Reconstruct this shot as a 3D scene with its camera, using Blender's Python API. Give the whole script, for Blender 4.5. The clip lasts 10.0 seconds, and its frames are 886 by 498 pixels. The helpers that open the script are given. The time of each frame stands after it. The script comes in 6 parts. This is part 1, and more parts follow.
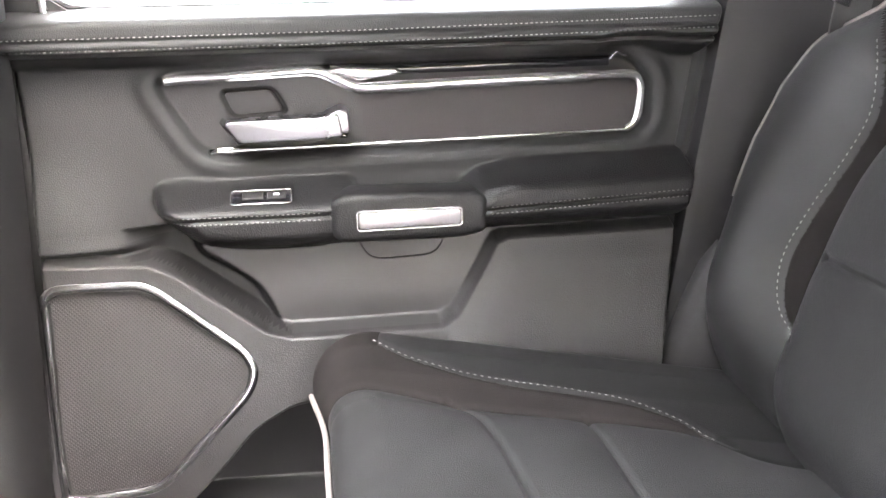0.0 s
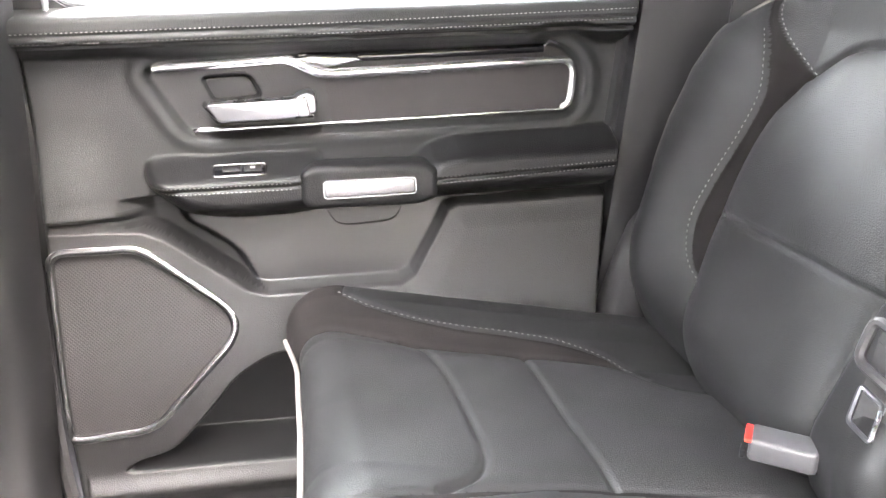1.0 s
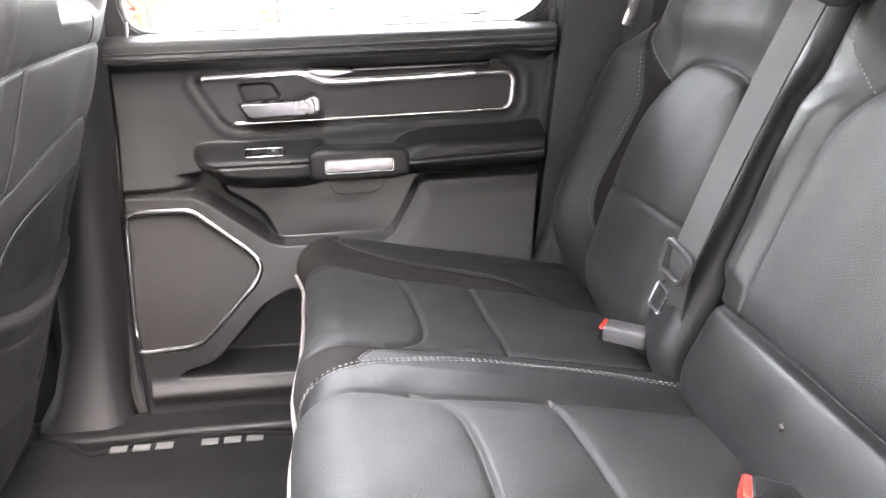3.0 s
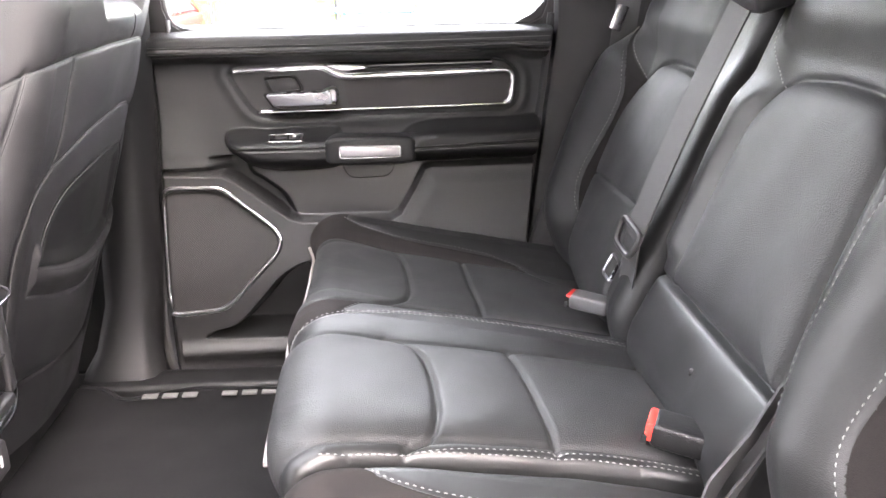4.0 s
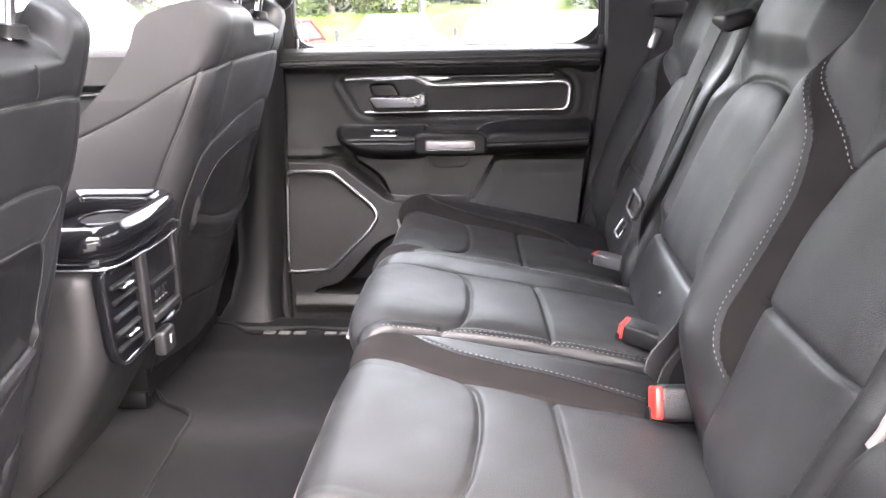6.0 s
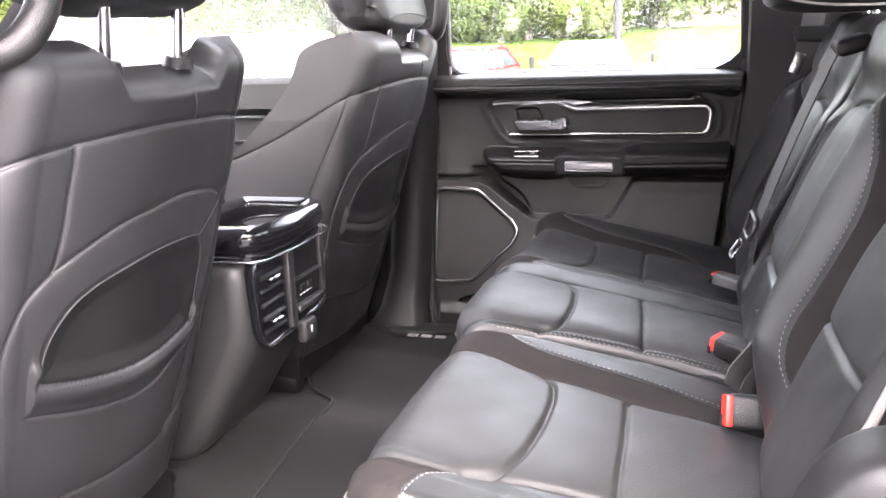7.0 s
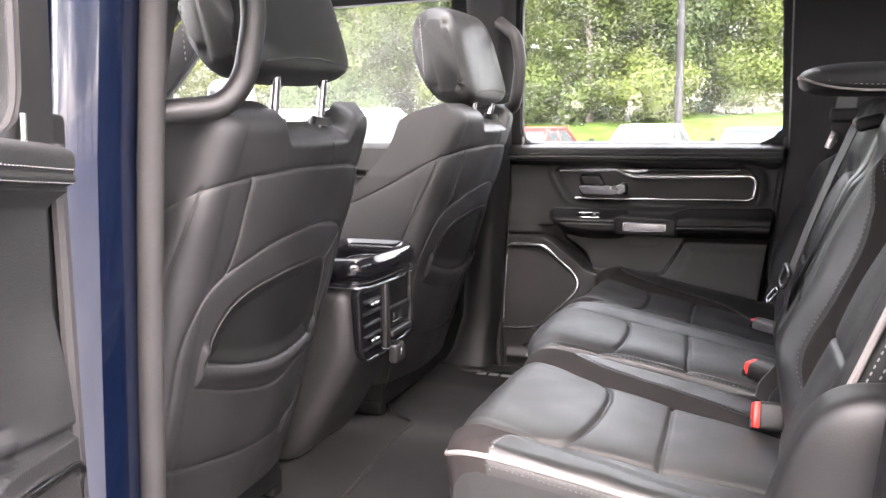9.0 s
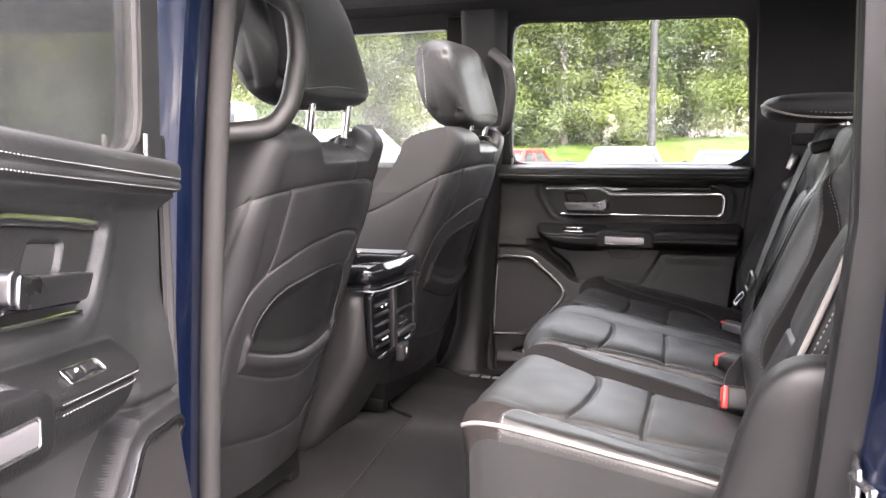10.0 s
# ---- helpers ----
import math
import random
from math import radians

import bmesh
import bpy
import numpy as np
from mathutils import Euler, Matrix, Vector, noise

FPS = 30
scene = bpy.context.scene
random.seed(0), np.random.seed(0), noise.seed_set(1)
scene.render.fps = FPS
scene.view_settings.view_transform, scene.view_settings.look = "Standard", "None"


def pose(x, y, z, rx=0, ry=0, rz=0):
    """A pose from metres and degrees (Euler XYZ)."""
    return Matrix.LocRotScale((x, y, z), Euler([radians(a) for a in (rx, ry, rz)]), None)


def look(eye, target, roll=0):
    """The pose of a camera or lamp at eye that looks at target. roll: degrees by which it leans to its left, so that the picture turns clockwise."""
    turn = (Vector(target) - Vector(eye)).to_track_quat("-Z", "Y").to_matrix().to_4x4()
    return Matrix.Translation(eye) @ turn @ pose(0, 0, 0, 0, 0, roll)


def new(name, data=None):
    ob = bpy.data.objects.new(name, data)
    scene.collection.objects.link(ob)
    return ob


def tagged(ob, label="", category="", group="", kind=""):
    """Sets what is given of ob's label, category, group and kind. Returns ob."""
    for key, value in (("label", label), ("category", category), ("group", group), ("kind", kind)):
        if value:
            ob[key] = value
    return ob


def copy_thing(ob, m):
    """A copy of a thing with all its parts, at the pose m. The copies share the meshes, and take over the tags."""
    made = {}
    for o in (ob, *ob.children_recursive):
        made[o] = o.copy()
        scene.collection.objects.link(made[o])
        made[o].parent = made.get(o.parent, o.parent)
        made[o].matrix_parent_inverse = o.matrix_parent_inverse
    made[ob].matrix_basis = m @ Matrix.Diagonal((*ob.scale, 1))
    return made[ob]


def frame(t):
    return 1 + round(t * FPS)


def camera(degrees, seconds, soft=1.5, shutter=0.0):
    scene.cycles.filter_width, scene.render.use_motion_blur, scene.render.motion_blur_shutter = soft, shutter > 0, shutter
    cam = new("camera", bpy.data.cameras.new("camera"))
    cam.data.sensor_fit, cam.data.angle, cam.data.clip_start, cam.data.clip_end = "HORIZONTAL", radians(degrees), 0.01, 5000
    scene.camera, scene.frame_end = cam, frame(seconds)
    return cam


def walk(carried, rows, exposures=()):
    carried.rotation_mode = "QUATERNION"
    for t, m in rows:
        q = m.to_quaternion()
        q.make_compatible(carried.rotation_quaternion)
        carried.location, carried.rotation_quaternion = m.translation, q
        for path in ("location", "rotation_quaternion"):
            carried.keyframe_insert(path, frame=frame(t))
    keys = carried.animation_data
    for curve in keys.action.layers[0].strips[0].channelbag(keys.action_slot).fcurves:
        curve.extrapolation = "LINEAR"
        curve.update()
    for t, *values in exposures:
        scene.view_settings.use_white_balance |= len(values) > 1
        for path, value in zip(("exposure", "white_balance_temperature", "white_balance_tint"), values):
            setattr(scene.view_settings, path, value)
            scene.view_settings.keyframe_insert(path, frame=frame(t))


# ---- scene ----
cam = camera(55.6, 10.0)
PATH = [
    (0, (-0.09, 0.158, 1.546), (0.151, 2.032, 0.889), -1.0),
    (0.5, (-0.086, 0.09, 1.555), (0.173, 1.956, 0.884), -1.4),
    (1, (-0.074, 0.017, 1.557), (0.202, 1.879, 0.882), -1.3),
    (1.5, (-0.073, -0.08, 1.571), (0.211, 1.784, 0.905), -1.4),
    (2, (-0.075, -0.18, 1.596), (0.212, 1.684, 0.931), -1.3),
    (2.5, (-0.059, -0.278, 1.599), (0.185, 1.597, 0.946), -1.6),
    (3.8, (0.016, -0.495, 1.613), (0.166, 1.39, 0.961), -1.1),
    (4, (0.039, -0.529, 1.607), (0.136, 1.364, 0.968), -1.1),
    (4.5, (0.085, -0.602, 1.594), (0.032, 1.298, 0.971), -1.3),
    (5, (0.112, -0.681, 1.594), (0.006, 1.219, 0.977), -1.3),
    (6.3, (0.153, -0.951, 1.611), (-0.082, 0.957, 1.061), -1.0),
    (6.5, (0.193, -0.968, 1.613), (-0.159, 0.926, 1.079), -1.5),
    (7, (0.277, -1.001, 1.609), (-0.331, 0.837, 1.108), -2.2),
    (7.5, (0.332, -1.035, 1.605), (-0.37, 0.781, 1.147), -1.7),
    (8, (0.367, -1.071, 1.599), (-0.387, 0.742, 1.222), -1.7),
    (8.5, (0.362, -1.156, 1.602), (-0.388, 0.666, 1.257), -1.3),
    (9, (0.324, -1.276, 1.593), (-0.415, 0.555, 1.274), -0.8),
    (9.5, (0.308, -1.386, 1.588), (-0.396, 0.464, 1.302), -0.6),
    (10, (0.337, -1.478, 1.595), (-0.349, 0.381, 1.325), -0.4),
]
walk(cam, [(t, look(eye, target, roll)) for t, eye, target, roll in PATH],
     exposures=[(0, 7.36, 7050, 18), (1, 7.52, 7050, 18), (2, 7.08, 7050, 19), (2.5, 6.86, 7050, 20), (4.5, 6.42, 7000, 22), (6.5, 5.92, 6850, 23), (8, 5.54, 6950, 23), (10, 5.13, 7100, 22)])

# ---- light ----
world = bpy.data.worlds.new("sky")
scene.world = world
world.use_nodes = True
_nt = world.node_tree
_sky = _nt.nodes.new("ShaderNodeTexSky")
_sky.sky_type = 'NISHITA'
_sky.sun_disc = False
_sky.sun_elevation = radians(48)
_sky.sun_rotation = radians(155)
_sky.air_density = 1.0
_sky.dust_density = 2.0
_sky.ozone_density = 1.0
_soft = _nt.nodes.new("ShaderNodeHueSaturation")  # thin cloud: a paler sky
_soft.inputs["Saturation"].default_value = 0.3
_nt.links.new(_sky.outputs[0], _soft.inputs["Color"])
_nt.links.new(_soft.outputs[0], _nt.nodes["Background"].inputs[0])
_nt.nodes["Background"].inputs[1].default_value = 0.15
sun_data = bpy.data.lights.new("sun", 'SUN')
sun_data.energy = 0.10
sun_data.angle = radians(90)
sun_data.color = (1.0, 0.97, 0.92)
sun = new("sun", sun_data)
sun.matrix_world = look((1.8, -4.2, 5.2), (0, 0, 1))


# ---- materials ----


def nodes_of(name):
    m = bpy.data.materials.new(name)
    m.use_nodes = True
    nt = m.node_tree
    return m, nt, nt.nodes, nt.links, nt.nodes["Principled BSDF"]


def surface(name, colour, rough, metal=0.0, grain=0.0, grain_size=600.0, vary=0.15, vary_size=9.0, kind="noise", coat=0.0, sheen=0.0,
            rough_vary=0.08, spec=0.5):
    """A procedural surface: colour varied at two scales, fine relief, varied roughness."""
    m, nt, nd, ln, p = nodes_of(name)
    tc = nd.new("ShaderNodeTexCoord")
    big = nd.new("ShaderNodeTexNoise")
    big.inputs["Scale"].default_value = vary_size
    big.inputs["Detail"].default_value = 6
    ln.new(tc.outputs["Object"], big.inputs["Vector"])
    if kind == "cells":
        fine = nd.new("ShaderNodeTexVoronoi")
        fine.inputs["Scale"].default_value = grain_size
        fine_out = fine.outputs["Distance"]
    else:
        fine = nd.new("ShaderNodeTexNoise")
        fine.inputs["Scale"].default_value = grain_size
        fine.inputs["Detail"].default_value = 4
        fine_out = fine.outputs["Fac"]
    ln.new(tc.outputs["Object"], fine.inputs["Vector"])
    ramp = nd.new("ShaderNodeMapRange")
    ramp.inputs["From Min"].default_value, ramp.inputs["From Max"].default_value = 0.3, 0.7
    ramp.inputs["To Min"].default_value, ramp.inputs["To Max"].default_value = 1 - vary, 1 + vary
    ln.new(big.outputs["Fac"], ramp.inputs["Value"])
    ramp2 = nd.new("ShaderNodeMapRange")
    ramp2.inputs["From Min"].default_value, ramp2.inputs["From Max"].default_value = 0.2, 0.8
    ramp2.inputs["To Min"].default_value, ramp2.inputs["To Max"].default_value = 1 - vary * 0.8, 1 + vary * 0.8
    ln.new(fine_out, ramp2.inputs["Value"])
    mul = nd.new("ShaderNodeMath")
    mul.operation = 'MULTIPLY'
    ln.new(ramp.outputs[0], mul.inputs[0])
    ln.new(ramp2.outputs[0], mul.inputs[1])
    mix = nd.new("ShaderNodeVectorMath")
    mix.operation = 'SCALE'
    mix.inputs[0].default_value = colour
    ln.new(mul.outputs[0], mix.inputs["Scale"])
    ln.new(mix.outputs[0], p.inputs["Base Color"])
    rr = nd.new("ShaderNodeMapRange")
    rr.inputs["From Min"].default_value, rr.inputs["From Max"].default_value = 0.3, 0.7
    rr.inputs["To Min"].default_value, rr.inputs["To Max"].default_value = max(0.02, rough - rough_vary), min(1, rough + rough_vary)
    ln.new(big.outputs["Fac"], rr.inputs["Value"])
    ln.new(rr.outputs[0], p.inputs["Roughness"])
    p.inputs["Metallic"].default_value = metal
    p.inputs["Specular IOR Level"].default_value = spec
    p.inputs["Coat Weight"].default_value = coat
    p.inputs["Coat Roughness"].default_value = 0.05
    p.inputs["Sheen Weight"].default_value = sheen
    if grain:
        b = nd.new("ShaderNodeBump")
        b.inputs["Strength"].default_value = grain
        b.inputs["Distance"].default_value = 0.0006
        ln.new(fine_out, b.inputs["Height"])
        ln.new(b.outputs[0], p.inputs["Normal"])
    return m


LEATHER = surface("black_leather", (0.0126, 0.0130, 0.0129), 0.49, spec=0.37, grain=0.5, grain_size=820, kind="cells", vary=0.16)
LEATHER_SMOOTH = surface("smooth_leather", (0.0080, 0.0083, 0.0082), 0.42, spec=0.42, grain=0.3, grain_size=1000, kind="cells", vary=0.14)
PERFORATED = surface("perforated_leather", (0.0142, 0.0147, 0.0146), 0.52, spec=0.36, grain=0.6, grain_size=680, kind="cells", vary=0.2)
SUEDE = surface("brown_black_suede", (0.0112, 0.0096, 0.0093), 0.95, spec=0.15, grain=0.5, grain_size=900, vary=0.28, vary_size=24)
SEATBACK = surface("seatback_vinyl", (0.0158, 0.0156, 0.0161), 0.42, spec=0.5, grain=0.4, grain_size=900, kind="cells", vary=0.12)
PLASTIC = surface("grained_plastic", (0.0098, 0.0095, 0.0095), 0.46, spec=0.48, grain=0.5, grain_size=620, kind="cells", vary=0.14)
# Shade on the arm faces is put into this black; buckle casings share it.
DARKENED_VINYL = surface("darkened_vinyl", (0.0045, 0.0046, 0.0047), 0.40, spec=0.34, grain=0.6, grain_size=560, kind="cells", vary=0.14)
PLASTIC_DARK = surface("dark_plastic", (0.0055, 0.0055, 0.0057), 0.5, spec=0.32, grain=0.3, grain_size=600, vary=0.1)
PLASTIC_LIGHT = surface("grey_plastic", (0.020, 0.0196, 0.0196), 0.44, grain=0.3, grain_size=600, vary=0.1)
INSERT = surface("woven_insert", (0.0095, 0.0074, 0.0071), 0.6, grain=0.7, grain_size=800, vary=0.2)
GLOSS_BLACK = surface("piano_black", (0.006, 0.006, 0.007), 0.13, vary=0.05, coat=0.25, rough_vary=0.04, spec=0.35)
CHROME = surface("satin_chrome", (0.62, 0.62, 0.63), 0.2, metal=1.0, vary=0.04, vary_size=30, rough_vary=0.05)
SATIN_METAL = surface("satin_metal", (0.22, 0.22, 0.23), 0.3, metal=1.0, vary=0.06, vary_size=30, rough_vary=0.06)
SILVER = surface("brushed_silver", (0.50, 0.49, 0.50), 0.36, metal=0.9, vary=0.08, grain=0.25, grain_size=900)
STITCH = surface("grey_thread", (0.19, 0.185, 0.18), 0.8, vary=0.2, grain=0.3, grain_size=1500)
PIPING = surface("pale_piping", (0.17, 0.155, 0.145), 0.6, vary=0.12, grain=0.3, grain_size=700)
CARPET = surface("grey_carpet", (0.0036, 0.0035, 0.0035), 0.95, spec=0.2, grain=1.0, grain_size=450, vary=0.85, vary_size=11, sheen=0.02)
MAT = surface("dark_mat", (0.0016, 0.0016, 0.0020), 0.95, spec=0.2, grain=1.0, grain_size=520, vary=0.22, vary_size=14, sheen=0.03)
HEADLINER = surface("black_headliner", (0.018, 0.0175, 0.0175), 0.95, grain=0.6, grain_size=900, vary=0.12)
RUBBER = surface("seal_rubber", (0.020, 0.019, 0.019), 0.75, spec=0.3, grain=0.3, grain_size=500, vary=0.18)
PAINT = surface("navy_paint", (0.0016, 0.0038, 0.0125), 0.22, vary=0.08, coat=0.5, rough_vary=0.04)
WEBBING = surface("belt_webbing", (0.036, 0.0355, 0.0355), 0.65, grain=0.9, grain_size=900, vary=0.15)
BUCKLE = surface("buckle_plastic", (0.060, 0.060, 0.062), 0.38, vary=0.08, grain=0.2)
BUTTON_RED = surface("red_button", (0.72, 0.032, 0.022), 0.4, vary=0.06)
STEEL = surface("steel", (0.55, 0.55, 0.56), 0.25, metal=1.0, vary=0.08)
# Pale tone that paints highlights along seams; dull thread rows use it too.
SEAM_PALE = surface("seam_welt", (0.034, 0.033, 0.033), 0.85, vary=0.12)
MAT_MARK = surface("mat_thread", (0.085, 0.083, 0.081), 0.9, vary=0.3, grain=0.8, grain_size=900)
WHITE_MARK = surface("white_mark", (0.45, 0.45, 0.45), 0.6, vary=0.05)


def grille_material():
    m, nt, nd, ln, p = nodes_of("speaker_grille")
    tc = nd.new("ShaderNodeTexCoord")
    sp = nd.new("ShaderNodeSeparateXYZ")
    ln.new(tc.outputs["Object"], sp.inputs[0])
    cb = nd.new("ShaderNodeCombineXYZ")
    ln.new(sp.outputs["X"], cb.inputs["X"])
    ln.new(sp.outputs["Z"], cb.inputs["Y"])
    mp = nd.new("ShaderNodeMapping")
    mp.inputs["Rotation"].default_value = (0, 0, radians(45))
    ln.new(cb.outputs[0], mp.inputs["Vector"])
    v = nd.new("ShaderNodeTexVoronoi")
    v.voronoi_dimensions = '2D'
    v.inputs["Scale"].default_value = 300
    v.inputs["Randomness"].default_value = 0.0
    ln.new(mp.outputs[0], v.inputs["Vector"])
    r = nd.new("ShaderNodeMapRange")
    r.inputs["From Min"].default_value, r.inputs["From Max"].default_value = 0.22, 0.34
    r.inputs["To Min"].default_value, r.inputs["To Max"].default_value = 0.1, 1.0
    ln.new(v.outputs["Distance"], r.inputs["Value"])
    mix = nd.new("ShaderNodeVectorMath")
    mix.operation = 'SCALE'
    mix.inputs[0].default_value = (0.0120, 0.0106, 0.0103)
    ln.new(r.outputs[0], mix.inputs["Scale"])
    ln.new(mix.outputs[0], p.inputs["Base Color"])
    p.inputs["Roughness"].default_value = 0.55
    b = nd.new("ShaderNodeBump")
    b.inputs["Strength"].default_value = 0.5
    b.inputs["Distance"].default_value = 0.0008
    ln.new(r.outputs[0], b.inputs["Height"])
    ln.new(b.outputs[0], p.inputs["Normal"])
    return m


GRILLE = grille_material()


def glass_material(name, tint, drops, film=0.0):
    """Thin window glass: clear with a Fresnel gloss, under a patchy wet film, beaded with rain."""
    m, nt, nd, ln, p = nodes_of(name)
    nd.remove(p)
    out = nd["Material Output"]
    tr = nd.new("ShaderNodeBsdfTransparent")
    tr.inputs[0].default_value = (*tint, 1)
    gl = nd.new("ShaderNodeBsdfGlossy")
    gl.inputs["Roughness"].default_value = 0.02
    fr = nd.new("ShaderNodeFresnel")
    fr.inputs[0].default_value = 1.5
    mx = nd.new("ShaderNodeMixShader")
    ln.new(fr.outputs[0], mx.inputs[0])
    ln.new(tr.outputs[0], mx.inputs[1])
    ln.new(gl.outputs[0], mx.inputs[2])
    last = mx
    tc = nd.new("ShaderNodeTexCoord")
    if film:
        cloud = nd.new("ShaderNodeTexNoise")
        cloud.inputs["Scale"].default_value = 7
        cloud.inputs["Detail"].default_value = 5
        ln.new(tc.outputs["Object"], cloud.inputs["Vector"])
        much = nd.new("ShaderNodeMapRange")
        much.inputs["From Min"].default_value, much.inputs["From Max"].default_value = 0.3, 0.7
        much.inputs["To Min"].default_value, much.inputs["To Max"].default_value = film * 0.6, film * 1.4
        ln.new(cloud.outputs["Fac"], much.inputs["Value"])
        through_film, back_film = nd.new("ShaderNodeBsdfTranslucent"), nd.new("ShaderNodeBsdfDiffuse")
        both, veil = nd.new("ShaderNodeMixShader"), nd.new("ShaderNodeMixShader")
        ln.new(through_film.outputs[0], both.inputs[1])
        ln.new(back_film.outputs[0], both.inputs[2])
        ln.new(much.outputs[0], veil.inputs[0])
        ln.new(last.outputs[0], veil.inputs[1])
        ln.new(both.outputs[0], veil.inputs[2])
        last = veil
    if drops:
        v = nd.new("ShaderNodeTexVoronoi")
        v.inputs["Scale"].default_value = drops
        ln.new(tc.outputs["Object"], v.inputs["Vector"])
        r = nd.new("ShaderNodeMapRange")
        r.inputs["From Min"].default_value, r.inputs["From Max"].default_value = 0.30, 0.22
        ln.new(v.outputs["Distance"], r.inputs["Value"])
        n = nd.new("ShaderNodeTexNoise")
        n.inputs["Scale"].default_value = 14
        ln.new(tc.outputs["Object"], n.inputs["Vector"])
        r2 = nd.new("ShaderNodeMapRange")
        r2.inputs["From Min"].default_value, r2.inputs["From Max"].default_value = 0.35, 0.6
        ln.new(n.outputs["Fac"], r2.inputs["Value"])
        mu = nd.new("ShaderNodeMath")
        mu.operation = 'MULTIPLY'
        ln.new(r.outputs[0], mu.inputs[0])
        ln.new(r2.outputs[0], mu.inputs[1])
        pick = nd.new("ShaderNodeSeparateColor")
        ln.new(v.outputs["Color"], pick.inputs[0])
        some = nd.new("ShaderNodeMath")
        some.operation = 'GREATER_THAN'
        some.inputs[1].default_value = 0.45
        ln.new(pick.outputs[0], some.inputs[0])
        mu2 = nd.new("ShaderNodeMath")
        mu2.operation = 'MULTIPLY'
        ln.new(mu.outputs[0], mu2.inputs[0])
        ln.new(some.outputs[0], mu2.inputs[1])
        mu = nd.new("ShaderNodeMath")
        mu.operation = 'MULTIPLY'
        mu.inputs[1].default_value = 0.25
        ln.new(mu2.outputs[0], mu.inputs[0])
        rf = nd.new("ShaderNodeBsdfTranslucent")
        rf.inputs[0].default_value = (0.9, 0.92, 0.9, 1)
        m2 = nd.new("ShaderNodeMixShader")
        ln.new(mu.outputs[0], m2.inputs[0])
        ln.new(last.outputs[0], m2.inputs[1])
        ln.new(rf.outputs[0], m2.inputs[2])
        last = m2
    ln.new(last.outputs[0], out.inputs[0])
    return m


GLASS = glass_material("wet_glass", (0.93, 0.96, 0.94), 170.0, 0.004)
GLASS_STREAKED = glass_material("streaked_wet_glass", (0.93, 0.96, 0.94), 170.0, 0.026)
GLASS_MISTED = glass_material("misted_glass", (0.92, 0.96, 0.93), 0, 0.007)
GLASS_CLEAR = glass_material("clear_glass", (0.92, 0.95, 0.93), 0)
GLASS_TINT = glass_material("tinted_glass", (0.72, 0.76, 0.74), 0)

# ---- mesh helpers ----


def finish(mesh, material, smooth=True):
    mesh.materials.append(material)
    if smooth:
        mesh.polygons.foreach_set("use_smooth", [True] * len(mesh.polygons))
    mesh.update()
    return mesh


def link_part(name, mesh, parent=None, label=""):
    """A mesh in the truck's own coordinates, hung under its thing or part."""
    ob = new(name, mesh)
    if parent is not None:
        ob.parent = parent
        ob.matrix_parent_inverse = Matrix.Translation(-parent.location)
    if label:
        ob["label"] = label
    return ob


def part(name, bm, material, parent=None, label="", smooth=True, sharp=40):
    """One bmesh as one mesh object under its thing."""
    mesh = bpy.data.meshes.new(name)
    bmesh.ops.recalc_face_normals(bm, faces=bm.faces)
    bm.to_mesh(mesh)
    bm.free()
    finish(mesh, material, smooth)
    if smooth:
        mesh.set_sharp_from_angle(angle=radians(sharp))
    return link_part(name, mesh, parent, label)


def raw(name, verts, faces, material, parent=None, label="", smooth=True, sharp=0):
    mesh = bpy.data.meshes.new(name)
    mesh.from_pydata([tuple(v) for v in verts], [], [tuple(f) for f in faces])
    finish(mesh, material, smooth)
    if sharp:
        mesh.set_sharp_from_angle(angle=radians(sharp))
    return link_part(name, mesh, parent, label)


def thing(name, at=(0, 0, 0), label="", category="", group="", kind=""):
    ob = new(name)
    ob.empty_display_size = 0.05
    ob.location = at
    return tagged(ob, label, category, group, kind)


def box(cx, cy, cz, sx, sy, sz, bevel=0.004, seg=2, m=None, bm=None):
    bm = bm or bmesh.new()
    made = bmesh.ops.create_cube(bm, size=1.0)
    vs = made["verts"]
    for v in vs:
        v.co = Vector((v.co.x * sx, v.co.y * sy, v.co.z * sz))
    if bevel:
        es = list({e for v in vs for e in v.link_edges})
        r = bmesh.ops.bevel(bm, geom=es, offset=min(bevel, 0.45 * min(sx, sy, sz)), segments=seg, affect='EDGES', profile=0.5)
        vs = list({v for f in r["faces"] for v in f.verts} | {v for v in vs if v.is_valid})
    mt = Matrix.Translation((cx, cy, cz)) @ (m or Matrix())
    for v in vs:
        v.co = mt @ v.co
    return bm


def prism(poly, axis, lo, hi, bevel=0.003, seg=2, bm=None):
    """A polygon in the plane across an axis, drawn out from lo to hi, edges rounded."""
    bm = bm or bmesh.new()

    def place(a, b, d):
        return {"x": (d, a, b), "y": (a, d, b), "z": (a, b, d)}[axis]
    va = [bm.verts.new(place(a, b, lo)) for a, b in poly]
    vb = [bm.verts.new(place(a, b, hi)) for a, b in poly]
    n = len(poly)
    fs = [bm.faces.new(va), bm.faces.new(vb[::-1])]
    for i in range(n):
        fs.append(bm.faces.new((va[i], va[(i + 1) % n], vb[(i + 1) % n], vb[i])))
    bmesh.ops.recalc_face_normals(bm, faces=fs)
    if bevel:
        es = [e for f in fs[:2] for e in f.edges]
        bmesh.ops.bevel(bm, geom=es, offset=bevel, segments=seg, affect='EDGES', profile=0.5, clamp_overlap=True)
    return bm


